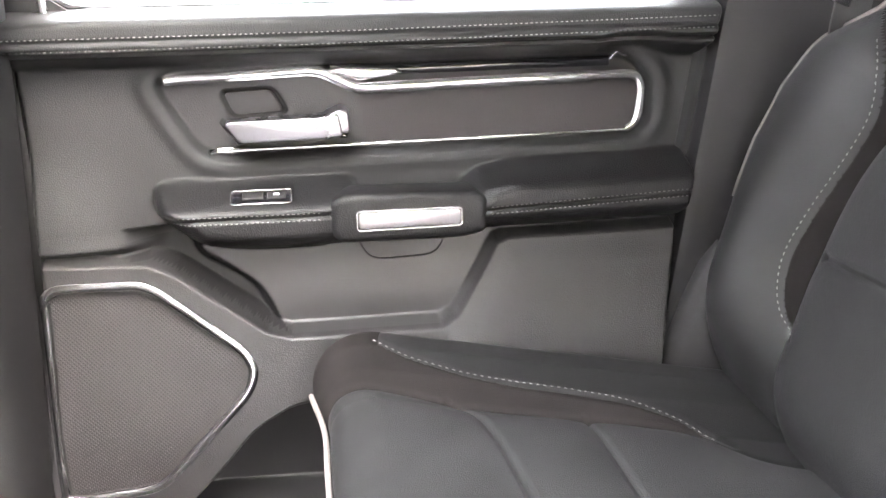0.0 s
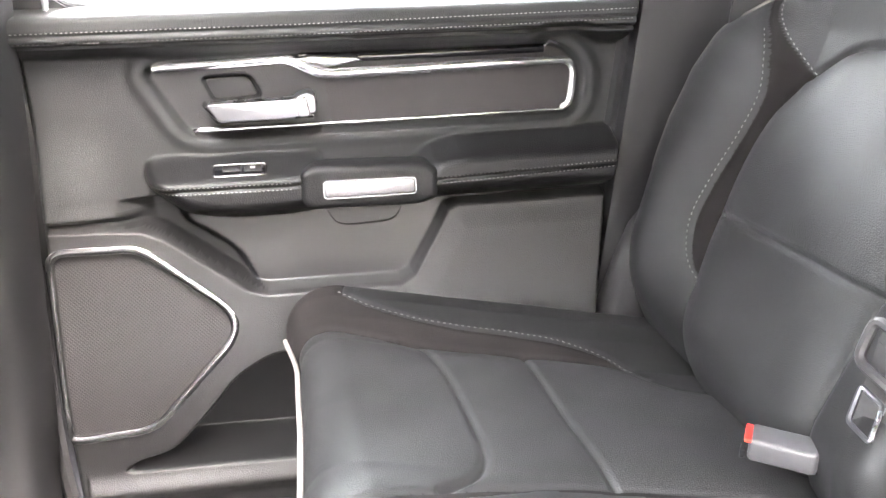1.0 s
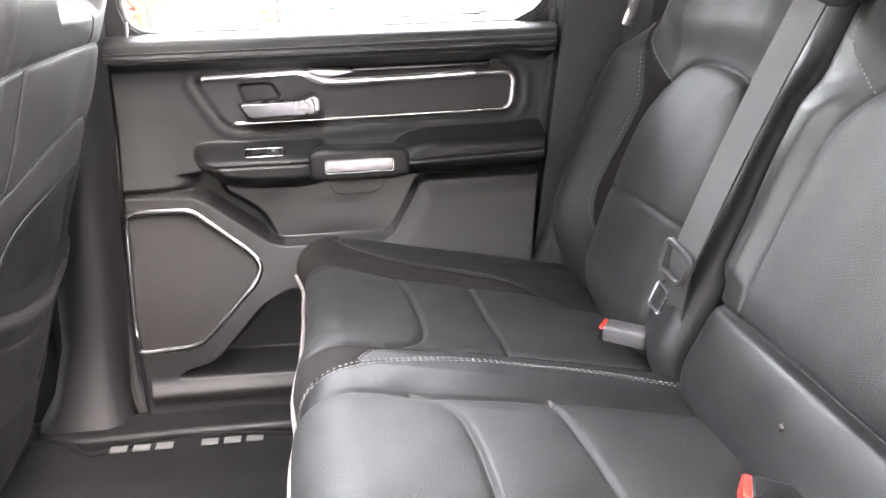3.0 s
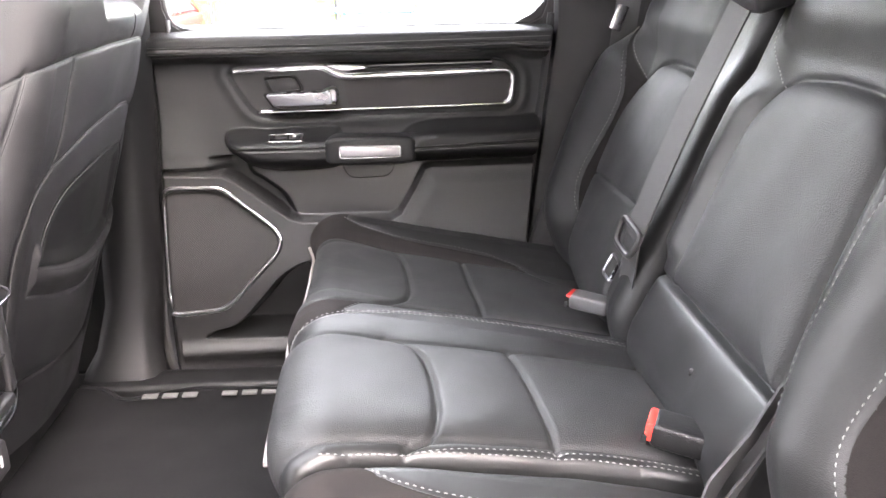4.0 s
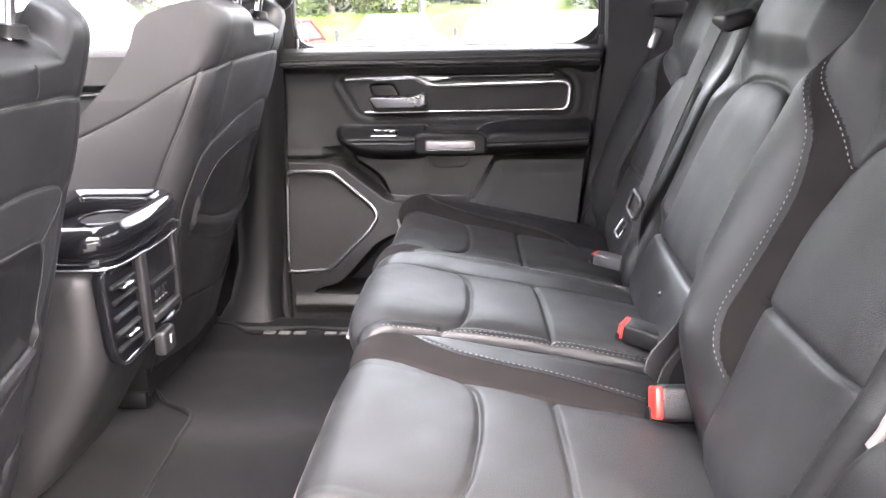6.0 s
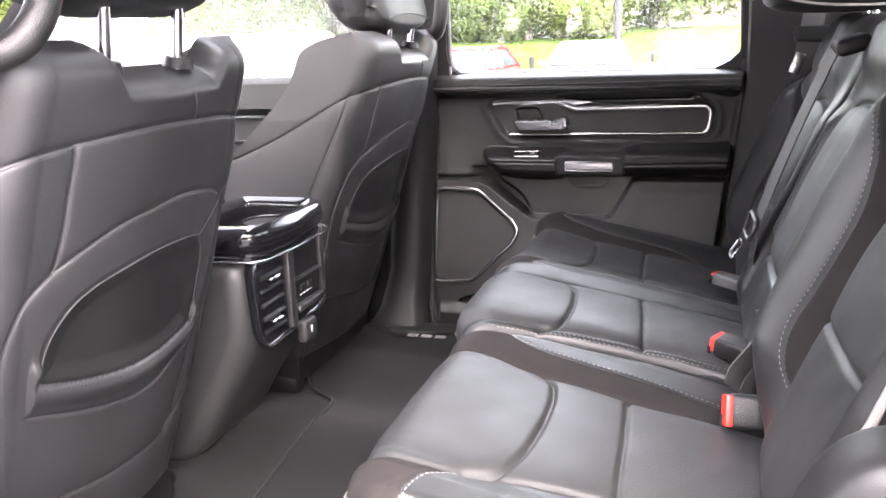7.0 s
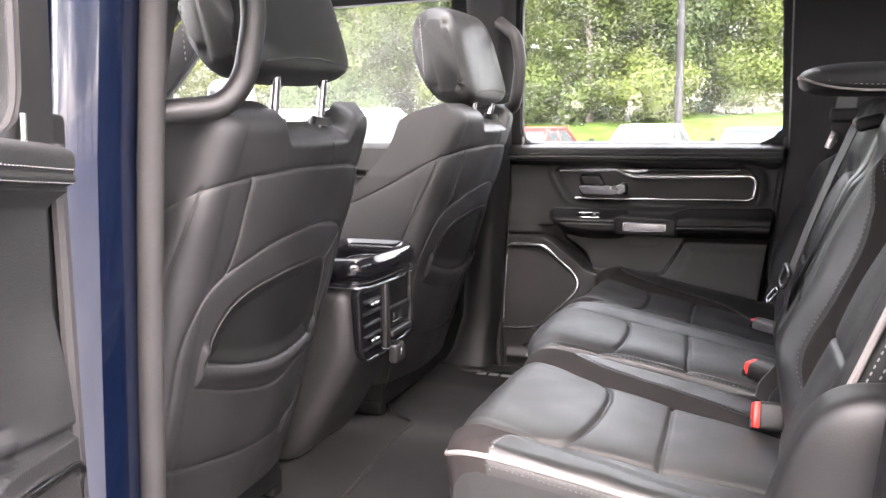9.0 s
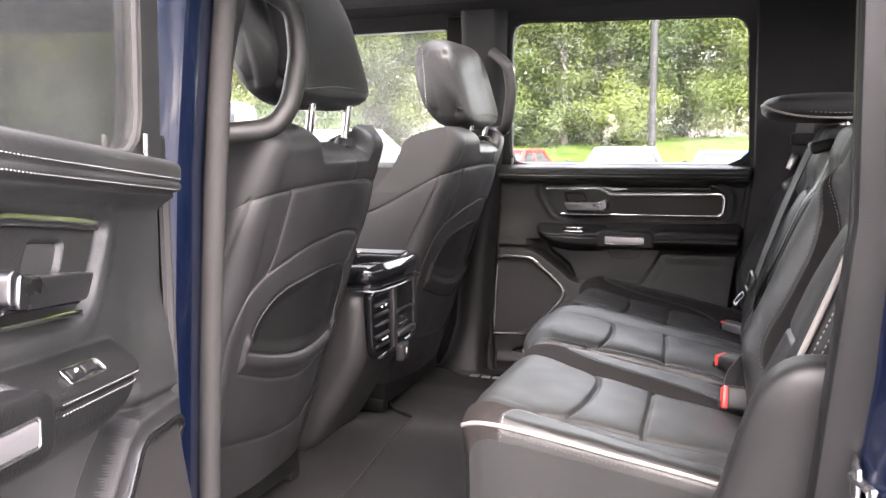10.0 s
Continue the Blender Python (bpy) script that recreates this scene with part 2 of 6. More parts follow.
def rounded(pts, r, n=5, closed=False):
    """A polyline with its corners rounded by quadratic arcs."""
    out = []
    m = len(pts)
    for i in range(m):
        p = Vector(pts[i])
        if not closed and i in (0, m - 1):
            out.append(p)
            continue
        a, b = Vector(pts[i - 1]), Vector(pts[(i + 1) % m])
        ra = min(r, (a - p).length * 0.45)
        rb = min(r, (b - p).length * 0.45)
        pa = p + (a - p).normalized() * ra
        pb = p + (b - p).normalized() * rb
        for k in range(n + 1):
            t = k / n
            out.append(pa * (1 - t) ** 2 + p * 2 * t * (1 - t) + pb * t * t)
    return out


def resample(pts, step):
    pts = [Vector(p) for p in pts]
    d = [0.0]
    for a, b in zip(pts, pts[1:]):
        d.append(d[-1] + (b - a).length)
    n = max(2, int(d[-1] / step) + 1)
    out, j = [], 0
    for k in range(n):
        s = d[-1] * k / (n - 1)
        while j < len(d) - 2 and d[j + 1] < s:
            j += 1
        t = (s - d[j]) / max(1e-9, d[j + 1] - d[j])
        out.append(pts[j].lerp(pts[j + 1], t))
    return out


def tube(pts, radius, sides=8, closed=False, flat=None, bm=None):
    """A swept tube; radius may be a number or one per point; flat = (normal, height ratio) squashes it to a ribbon."""
    bm = bm or bmesh.new()
    pts = [Vector(p) for p in pts]
    n = len(pts)
    rings = []
    up = Vector(flat[0]) if flat else None
    prev = None
    for i, p in enumerate(pts):
        a = pts[i - 1] if (i or closed) else p
        b = pts[(i + 1) % n] if (i < n - 1 or closed) else p
        t = (b - a).normalized()
        if up is not None:
            nv = (up - t * up.dot(t)).normalized()
        else:
            base = prev if prev is not None else (Vector((0, 0, 1)) if abs(t.z) < 0.9 else Vector((1, 0, 0)))
            nv = (base - t * base.dot(t)).normalized()
        prev = nv
        bv = t.cross(nv)
        r = radius[i] if isinstance(radius, (list, tuple)) else radius
        ring = []
        for k in range(sides):
            ang = 2 * math.pi * (k + 0.5) / sides
            hh = r * (flat[1] if flat else 1.0)
            ring.append(bm.verts.new(p + nv * (math.sin(ang) * hh) + bv * (math.cos(ang) * r)))
        rings.append(ring)
    for i in range(n if closed else n - 1):
        a, b = rings[i], rings[(i + 1) % n]
        for k in range(sides):
            bm.faces.new((a[k], a[(k + 1) % sides], b[(k + 1) % sides], b[k]))
    if not closed:
        bm.faces.new(rings[0][::-1])
        bm.faces.new(rings[-1])
    return bm


def sm(x):
    x = np.clip(x, 0, 1)
    return x * x * (3 - 2 * x)


def line_dist(U, V, line):
    d = np.full(U.shape, 1e9)
    for (ax, ay), (bx, by) in zip(line, line[1:]):
        ex, ey = bx - ax, by - ay
        t = np.clip(((U - ax) * ex + (V - ay) * ey) / (ex * ex + ey * ey + 1e-12), 0, 1)
        d = np.minimum(d, np.hypot(U - ax - t * ex, V - ay - t * ey))
    return d


def inside(U, V, poly):
    res = np.zeros(U.shape, bool)
    for (ax, ay), (bx, by) in zip(poly, poly[1:] + poly[:1]):
        c = (ay > V) != (by > V)
        with np.errstate(divide='ignore', invalid='ignore'):
            x = (bx - ax) * (V - ay) / (by - ay + 1e-15) + ax
        res ^= c & (U < x)
    return res


def sd(U, V, poly):
    """Signed distance to a polygon, positive inside."""
    d = line_dist(U, V, poly + poly[:1])
    return np.where(inside(U, V, poly), d, -d)


def curve2(pts, r=0.03):
    return [(p[0], p[1]) for p in rounded([(a, b, 0) for a, b in pts], r, 6)]


def poly2(pts, r=0.01):
    return [(p[0], p[1]) for p in rounded([(a, b, 0) for a, b in pts], r, 4, True)]


def sheet_parts(X, Y, Z, regions, default, parent, keep=None):
    """Cuts a grid surface into meshes by region. regions: (name, mask over faces, material, label)."""
    nu, nv = X.shape
    idx = np.arange(nu * nv).reshape(nu, nv)
    quads = np.stack([idx[:-1, :-1], idx[1:, :-1], idx[1:, 1:], idx[:-1, 1:]], -1)
    left = np.ones((nu - 1, nv - 1), bool) if keep is None else keep.copy()
    P = np.stack([X.ravel(), Y.ravel(), Z.ravel()], -1)
    # shared shading normals over the whole surface
    out = []
    todo = []
    for name, mask, mat, label in regions:
        k = mask & left
        left &= ~k
        todo.append((name, k, mat, label))
    todo.append((default[0], left, default[1], default[2]))
    gu = np.stack([np.gradient(X, axis=0), np.gradient(Y, axis=0), np.gradient(Z, axis=0)], -1)
    gv = np.stack([np.gradient(X, axis=1), np.gradient(Y, axis=1), np.gradient(Z, axis=1)], -1)
    N = np.cross(gu, gv)
    N /= np.linalg.norm(N, axis=-1, keepdims=True) + 1e-12
    N = N.reshape(-1, 3)
    for name, k, mat, label in todo:
        f = quads[k]
        if not len(f):
            continue
        used, inv = np.unique(f.ravel(), return_inverse=True)
        mesh = bpy.data.meshes.new(name)
        mesh.from_pydata(P[used].tolist(), [], inv.reshape(-1, 4).tolist())
        finish(mesh, mat)
        mesh.normals_split_custom_set_from_vertices(N[used].tolist())
        out.append(link_part(name, mesh, parent, label))
    return out


def stitches(name, pts, normals, parent, length=0.0042, gap=0.0022, width=0.00065, mat=None):
    """A row of raised thread stitches along a surface line."""
    pts = [Vector(p) for p in pts]
    verts, faces = [], []
    fine = resample(pts, (length + gap) / 4)
    nn = len(fine)
    for i in range(0, nn - 3, 4):
        a, b = fine[i], fine[i + 2]
        t = (b - a).normalized()
        nv = normals if isinstance(normals, Vector) else normals[min(len(normals) - 1, int(i / nn * len(normals)))]
        s = t.cross(nv).normalized() * width
        up = nv * width * 1.1
        k = len(verts)
        mid = (a + b) / 2 + up * 1.1
        verts += [a + s, a - s, b - s, b + s, mid + s * 0.8, mid - s * 0.8]
        faces += [(k, k + 1, k + 5, k + 4), (k + 4, k + 5, k + 2, k + 3), (k, k + 4, k + 3), (k + 1, k + 2, k + 5)]
    return raw(name, verts, faces, mat or STITCH, parent, "", smooth=False)


Y0 = 0.29  # the truck's centre line


MIRROR = Matrix.Translation((0, Y0, 0)) @ Matrix.Diagonal((1, -1, 1, 1)) @ Matrix.Translation((0, -Y0, 0))


def mirrored(ob, extra=None):
    """A copy of a thing on the other side of the centre line."""
    return copy_thing(ob, (extra or Matrix()) @ MIRROR @ Matrix.Translation(ob.location))


# ---- rear door ----
PANEL_Y = 1.082
BEZEL = poly2([(-0.280, 1.424), (-0.258, 1.436), (-0.1, 1.441), (0.225, 1.443), (0.250, 1.436), (0.274, 1.412), (0.273, 1.362), (0.255, 1.343),
               (-0.214, 1.338), (-0.240, 1.352)], 0.016)
CUP = poly2([(-0.212, 1.414), (-0.152, 1.416), (-0.136, 1.386), (-0.199, 1.382)], 0.010)
SWITCH_ARM = poly2([(-0.289, 1.312), (-0.275, 1.321), (-0.07, 1.321), (-0.07, 1.244), (-0.116, 1.238), (-0.195, 1.239), (-0.245, 1.247), (-0.289, 1.285)], 0.016)
REST_ARM = poly2([(0.040, 1.300), (0.068, 1.322), (0.103, 1.331), (0.345, 1.334), (0.345, 1.252), (0.040, 1.248)], 0.012)
LOWER = [(-0.5, 1.245), (-0.414, 1.243), (-0.300, 1.239), (-0.272, 1.227), (-0.175, 1.157), (-0.15, 1.149), (0.02, 1.149), (0.036, 1.158), (0.067, 1.208), (0.084, 1.240),
         (0.1, 1.247), (0.36, 1.249), (0.36, 0.7), (-0.5, 0.7)]
POCKET = poly2([(-0.245, 1.240), (-0.222, 1.228), (-0.178, 1.196), (-0.156, 1.140), (0.045, 1.140), (0.09, 1.245), (0.08, 1.30), (-0.245, 1.30)], 0.02)
SPEAKER = poly2([(-0.404, 1.214), (-0.303, 1.212), (-0.204, 1.133), (-0.193, 1.112), (-0.201, 1.088), (-0.300, 0.988), (-0.318, 0.979), (-0.405, 0.972), (-0.424, 0.984), (-0.415, 1.195)], 0.018)
BIN = poly2([(-0.36, 0.915), (-0.345, 0.935), (-0.29, 0.948), (-0.25, 0.99), (-0.2, 1.047), (-0.15, 1.073), (0.20, 1.07), (0.25, 0.905)], 0.02)


def door_depth(x, z):
    """How far the door trim stands out from its middle plane towards the seats."""
    h = np.zeros_like(x)
    edge = 1.44 + 0.007 * sm((x - 0.19) / 0.03) - 0.012 * sm((x - 0.245) / 0.05)
    h += 0.042 * sm((z - edge) / 0.026) * (1 - 0.25 * sm((z - 1.485) / 0.02))
    h -= 0.010 * np.exp(-((z - 1.4605) / 0.0022) ** 2) + 0.004 * np.exp(-((z - 1.4725) / 0.0018) ** 2)
    h += 0.004 * np.exp(-((sd(x, z, BEZEL) + 0.010) / 0.009) ** 2)
    h -= 0.014 * sm((sd(x, z, BEZEL) + 0.002) / 0.008)
    h -= 0.012 * sm((sd(x, z, CUP) + 0.001) / 0.006)
    arm_a, arm_b = sd(x, z, SWITCH_ARM), sd(x, z, REST_ARM)
    a = np.maximum(arm_a, arm_b)
    low = sd(x, z, LOWER)
    edge_in = sm((low + 0.003) / 0.011)
    body = (0.028 + 0.045 * sm((1.26 - z) / 0.26)) * edge_in
    body += 0.006 * sm((low - 0.01) / 0.03) * (x > 0.03)
    # the pocket between: a flat panel with a scoop running in beside it
    pocket = sd(x, z, POCKET)
    hollow = (0.006 + 0.012 * sm((1.25 - z) / 0.1)) * sm((1.27 - z) / 0.03) - 0.026 * sm((-pocket + 0.001) / 0.016) * sm((x + 0.33) / 0.05) * (x < -0.1)
    h = h + body + hollow * (1 - edge_in) * (z < 1.27)
    # arm rests: a broad slope down from the panel, a flat face, a tight edge below
    top = np.where(x < 0.0, 1.321, np.interp(x, [0.04, 0.068, 0.103, 0.345], [1.300, 1.322, 1.331, 1.334]))
    brow = np.where(x < 0.0, 0.022, np.interp(x, [0.07, 0.12, 0.19], [0.012, 0.016, 0.014]))
    rest = 0.056 * sm((top - z + 0.004) / (brow + 0.012)) ** 0.55 * sm((a + 0.001) / 0.032) ** 0.4
    groove = np.where(x < 0.0, 1.2865, 1.2825 + 0.041 * (x - 0.075))
    rest = rest - 0.0045 * np.exp(-((z - groove) / 0.0017) ** 2)
    h = np.where(a > -0.001, np.maximum(h, rest), h)
    spk = sd(x, z, SPEAKER)
    h -= 0.006 * sm((spk + 0.002) / 0.004)
    h -= 0.075 * sm((sd(x, z, BIN) - 0.002) / 0.02)
    h += 0.012 * np.exp(-((z - 0.892) / 0.016) ** 2) * (x > -0.40)
    h += 0.024 * sm((-0.26 - x) / 0.13) * sm((1.37 - z) / 0.11) * sm((z - 1.238) / 0.014)
    rear = 0.332 - 0.12 * (1.49 - z)
    h -= 0.05 * sm((x - rear + 0.004) / 0.012)
    h -= 0.05 * sm((-0.408 - x) / 0.02)
    h -= 0.09 * sm((z - 1.487) / 0.022) ** 2
    return h


def on_door(x, z, lift=0.0):
    x, z = np.asarray(x, float), np.asarray(z, float)
    return np.stack([x, PANEL_Y - door_depth(x, z) - lift, z], -1)


def door_line(pts, lift=0.0, step=0.006):
    fine = resample([(a, b, 0) for a, b in pts], step)
    return [Vector(p) for p in on_door([p.x for p in fine], [p.y for p in fine], lift)]


def rear_door():
    d = thing("rear_door", (-0.42, 1.18, 0.82), "closed rear truck door with black leather trim, chrome bezel and speaker", "car door", "rear doors")
    us = np.linspace(-0.428, 0.345, 330)
    vs = np.linspace(0.80, 1.5095, 330)
    U, V = np.meshgrid(us, vs, indexing="ij")
    Y = PANEL_Y - door_depth(U, V)
    uc, vc = (U[:-1, :-1] + U[1:, 1:]) / 2, (V[:-1, :-1] + V[1:, 1:]) / 2
    bez = sd(uc, vc, BEZEL)
    low = sd(uc, vc, LOWER)
    regions = [
        ("belt_pad", vc > 1.4605, LEATHER, "padded black leather belt line"),
        ("switch_armrest", sd(uc, vc, SWITCH_ARM) > 0.002, DARKENED_VINYL, "black leather armrest front"),
        ("armrest", sd(uc, vc, REST_ARM) > 0.002, DARKENED_VINYL, "stitched black leather armrest"),
        ("speaker_grille", sd(uc, vc, SPEAKER) > 0.001, GRILLE, "dark perforated speaker grille"),
        ("handle_recess", (bez > 0.006) & (uc < -0.061 + (1.41 - vc) * 0.13), PLASTIC, "grey-black plastic handle recess"),
        ("bezel_insert", bez > 0.006, INSERT, "brown-black textured insert"),
        # The shade in the bin's recess is put into its colour.
        ("storage_bin", sd(uc, vc, BIN) > 0.003, PLASTIC_DARK, "plastic bottle bin, darkened for the shade inside"),
        ("lower_panel", low > 0.003, PLASTIC, "grained grey-black plastic panel"),
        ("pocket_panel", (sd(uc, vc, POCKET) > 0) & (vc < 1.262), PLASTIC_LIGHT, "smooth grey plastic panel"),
        # Darker plastic stands in for the shade inside this hollow.
        ("pocket_scoop", (vc < 1.255) & (uc > -0.33) & (uc < 0.07), PLASTIC_DARK, "scooped hollow with its shade put into darker plastic"),
    ]
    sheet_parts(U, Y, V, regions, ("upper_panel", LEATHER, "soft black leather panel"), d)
    n = Vector((0, -1, 0))
    top = door_line(rounded_flat([(-0.266, 1.4265), (-0.104, 1.4325), (-0.061, 1.4115), (0.255, 1.4175), (0.263, 1.404), (0.259, 1.360), (0.246, 1.3535)]), 0.006)
    wide = [0.0058 + 0.0014 * sm(np.array((p.x + 0.12) / 0.05)).item() * (p.x < 0.2) for p in top]
    part("chrome_bezel", tube(top, wide, 8, flat=(n, 0.6)), CHROME, d, "satin chrome bezel strip")
    bot = door_line([(0.248, 1.3532), (-0.033, 1.3500), (-0.226, 1.3480)], 0.007)
    part("chrome_strip", tube(bot, [0.0022 + 0.0016 * sm(np.array((-p.x - 0.15) / 0.06)).item() for p in bot], 8, flat=(n, 0.7)), CHROME, d, "thin chrome strip")
    gl = door_line([(-0.090, 1.4355), (-0.03, 1.4305), (0.222, 1.4325)], 0.004)
    part("gloss_strip", tube(gl, 0.0058, 8, flat=(n, 0.6)), GLOSS_BLACK, d, "gloss black strip")
    part("strip_hook", tube([(0.218, 1.074, 1.4375), (0.224, 1.070, 1.4440), (0.236, 1.076, 1.4400)], 0.0022, 8), CHROME, d)
    part("bezel_tip", prism([(-0.098, 1.4335), (-0.058, 1.4205), (-0.012, 1.4275), (-0.02, 1.4335), (-0.075, 1.4365)], "y", 1.079, 1.098, 0.003), CHROME, d, "bright bezel tip")
    # handle: cup and lever
    cup = prism(poly2([(-0.208, 1.410), (-0.156, 1.412), (-0.143, 1.387), (-0.197, 1.384)], 0.008), "y", 1.1035, 1.109, 0.002)
    part("handle_cup", cup, PLASTIC_LIGHT, d, "grey plastic finger cup")
    lever = bmesh.new()
    prism(poly2([(-0.204, 1.386), (-0.192, 1.3865), (-0.102, 1.388), (-0.084, 1.392), (-0.080, 1.366), (-0.104, 1.3645), (-0.190, 1.3635)], 0.006), "y", 1.050, 1.078, 0.007, 4, lever)
    part("door_handle", lever, SATIN_METAL, d, "satin chrome door handle")
    part("lever_cap", prism(poly2([(-0.100, 1.3885), (-0.082, 1.3955), (-0.073, 1.391), (-0.072, 1.370), (-0.102, 1.3655)], 0.004), "y", 1.053, 1.092, 0.005, 3), SATIN_METAL, d, "chrome end cap")
    # A black strip shaped in place of the shadow below the lever.
    part("handle_shadow", prism([(-0.210, 1.384), (-0.194, 1.3595), (-0.075, 1.3625), (-0.079, 1.368), (-0.192, 1.3655)], "y", 1.064, 1.103, 0.002), GLOSS_BLACK, d, "gloss black strip for the shade under the lever")
    # pull handle with plate
    pull = prism(poly2([(-0.100, 1.264), (-0.099, 1.300), (-0.083, 1.309), (0.060, 1.306), (0.073, 1.296), (0.071, 1.259), (0.046, 1.253), (-0.088, 1.254)], 0.008),
                 "y", 1.0235, 1.075, 0.010, 4)
    ph = part("pull_handle", pull, DARKENED_VINYL, d, "black leather pull handle")
    part("handle_plate", prism(poly2([(-0.069, 1.271), (-0.069, 1.289), (0.041, 1.288), (0.041, 1.2715)], 0.004), "y", 1.0205, 1.030, 0.002), SILVER, ph,
         "brushed silver plate")
    part("plate_rim", tube([(p[0], 1.0225, p[1]) for p in poly2([(-0.071, 1.269), (-0.071, 1.291), (0.043, 1.290), (0.043, 1.2695)], 0.005)], 0.0014, 6, True), CHROME, ph)
    # reflector outline below the pull
    cupline = door_line(curve2([(-0.073, 1.251), (-0.062, 1.225), (-0.049, 1.218), (0.016, 1.220), (0.028, 1.234), (0.031, 1.251)], 0.012), 0.0004)
    part("cover_seam", tube(cupline, 0.0010, 5), PLASTIC_DARK, d)
    # window switch, let into the sloping top of the arm
    sw = on_door(np.array([-0.171]), np.array([1.3045]))[0]
    sm_at = pose(sw[0], sw[1] - 0.001, sw[2], 32, 0, 0)
    for nm, bx, mt, lb in (("window_switch", (0, 0, 0, 0.062, 0.018, 0.004, 0.0015, 2), GLOSS_BLACK, "gloss black window switch"), ("switch_key", (-0.009, 0.001, 0.0028, 0.022, 0.011, 0.004, 0.0014, 2), PLASTIC_DARK, ""),
                           ("lock_key", (0.016, 0.001, 0.0024, 0.020, 0.011, 0.003, 0.0012, 2), PLASTIC_DARK, "")):
        bm = box(*bx)
        bm.transform(sm_at)
        part(nm, bm, mt, d, lb)
    part("switch_rim", tube([sm_at @ Vector(p) for p in rounded([(-0.032, -0.010, 0.002), (0.032, -0.010, 0.002), (0.032, 0.010, 0.002), (-0.032, 0.010, 0.002)], 0.005, 3, True)], 0.0009, 6, True), CHROME, d)
    part("switch_mark", box(sw[0] + 0.016, sw[1] - 0.004, sw[2] + 0.005, 0.006, 0.0008, 0.003, 0.0003, 1), WHITE_MARK, d)
    # speaker ring
    ring = []
    for a, b in SPEAKER:
        ring.append(Vector(on_door([a], [b], 0.004)[0]))
    part("speaker_trim", tube(ring, 0.0056, 8, True, (n, 0.7)), CHROME, d, "chrome speaker trim ring")
    # stitching
    for z in (1.4785, 1.4665):
        stitches("stitching", door_line([(-0.42, z - 0.003), (-0.1, z - 0.002), (0.33, z + 0.004)], 0.0003), n, d, 0.0038, 0.0016, 0.0005)
    for dz in (0.0038, -0.0038):
        stitches("stitching", door_line([(-0.284, 1.2875 + dz), (-0.104, 1.2865 + dz)], 0.0003), n, d, 0.0038, 0.0016, 0.0005)
        stitches("stitching", door_line([(0.076, 1.2826 + dz), (0.325, 1.2928 + dz)], 0.0003), n, d, 0.0038, 0.0016, 0.0005)
    seal = rounded([(-0.430, 1.085, 1.50), (-0.440, 1.080, 1.20), (-0.447, 1.066, 0.95), (-0.443, 1.060, 0.835), (-0.405, 1.056, 0.800), (-0.10, 1.056, 0.792), (0.20, 1.060, 0.80)], 0.05, 6)
    part("front_seal", tube(resample(seal, 0.02), 0.010, 8), RUBBER, d, "black rubber seal")
    part("edge_filler", box(-0.440, 1.14, 1.17, 0.05, 0.09, 0.72, 0.006), PLASTIC_DARK, d)
    part("rear_seal", tube([(0.336, 1.085, 1.52), (0.333, 1.085, 1.49), (0.287, 1.085, 1.11), (0.262, 1.085, 0.90)], 0.011, 8), PLASTIC_DARK, d, "black rubber seal")
    # lock pin
    part("lock_pin", tube([(-0.372, 1.078, 1.495), (-0.372, 1.078, 1.522)], 0.0035, 8), STEEL, d, "pale lock pin")
    # door shell, window frame and glass
    shell = bmesh.new()
    prism([(-0.43, 0.80), (-0.43, 1.49), (0.33, 1.49), (0.28, 1.05), (0.2, 0.80)], "y", 1.135, 1.235, 0.01, 2, shell)
    part("door_shell", shell, PAINT, d, "navy blue painted door shell")
    outline = [(-0.428, 1.49), (-0.428, 1.985), (0.36, 1.975), (0.36, 1.49)]
    hole = poly2([(-0.385, 1.497), (-0.385, 1.938), (0.312, 1.922), (0.330, 1.497)], 0.055)
    frame_mesh(d, "window_frame", outline, hole, 1.085, 1.135, PLASTIC_DARK)
    part("window_glass", prism(offset2(hole, 0.008), "y", 1.112, 1.116, 0), GLASS, d, "rain-beaded window glass", smooth=False).visible_shadow = False
    part("corner_cover", prism([(0.24, 1.490), (0.345, 1.490), (0.345, 1.560), (0.325, 1.545), (0.30, 1.520)], "y", 1.098, 1.111, 0.002), PLASTIC_DARK, d, "black corner cover in the window")
    part("window_seal", tube([(p[0], 1.10, p[1]) for p in hole], 0.006, 6, True), RUBBER, d)
    return d


def rounded_flat(pts, r=0.012):
    return [(p[0], p[1]) for p in rounded([(a, b, 0) for a, b in pts], r, 5)]


def offset2(poly, d):
    """A polygon grown outwards from its middle by about d."""
    cx, cy = sum(p[0] for p in poly) / len(poly), sum(p[1] for p in poly) / len(poly)
    return [(p[0] + d * (1 if p[0] > cx else -1), p[1] + d * (1 if p[1] > cy else -1)) for p in poly]


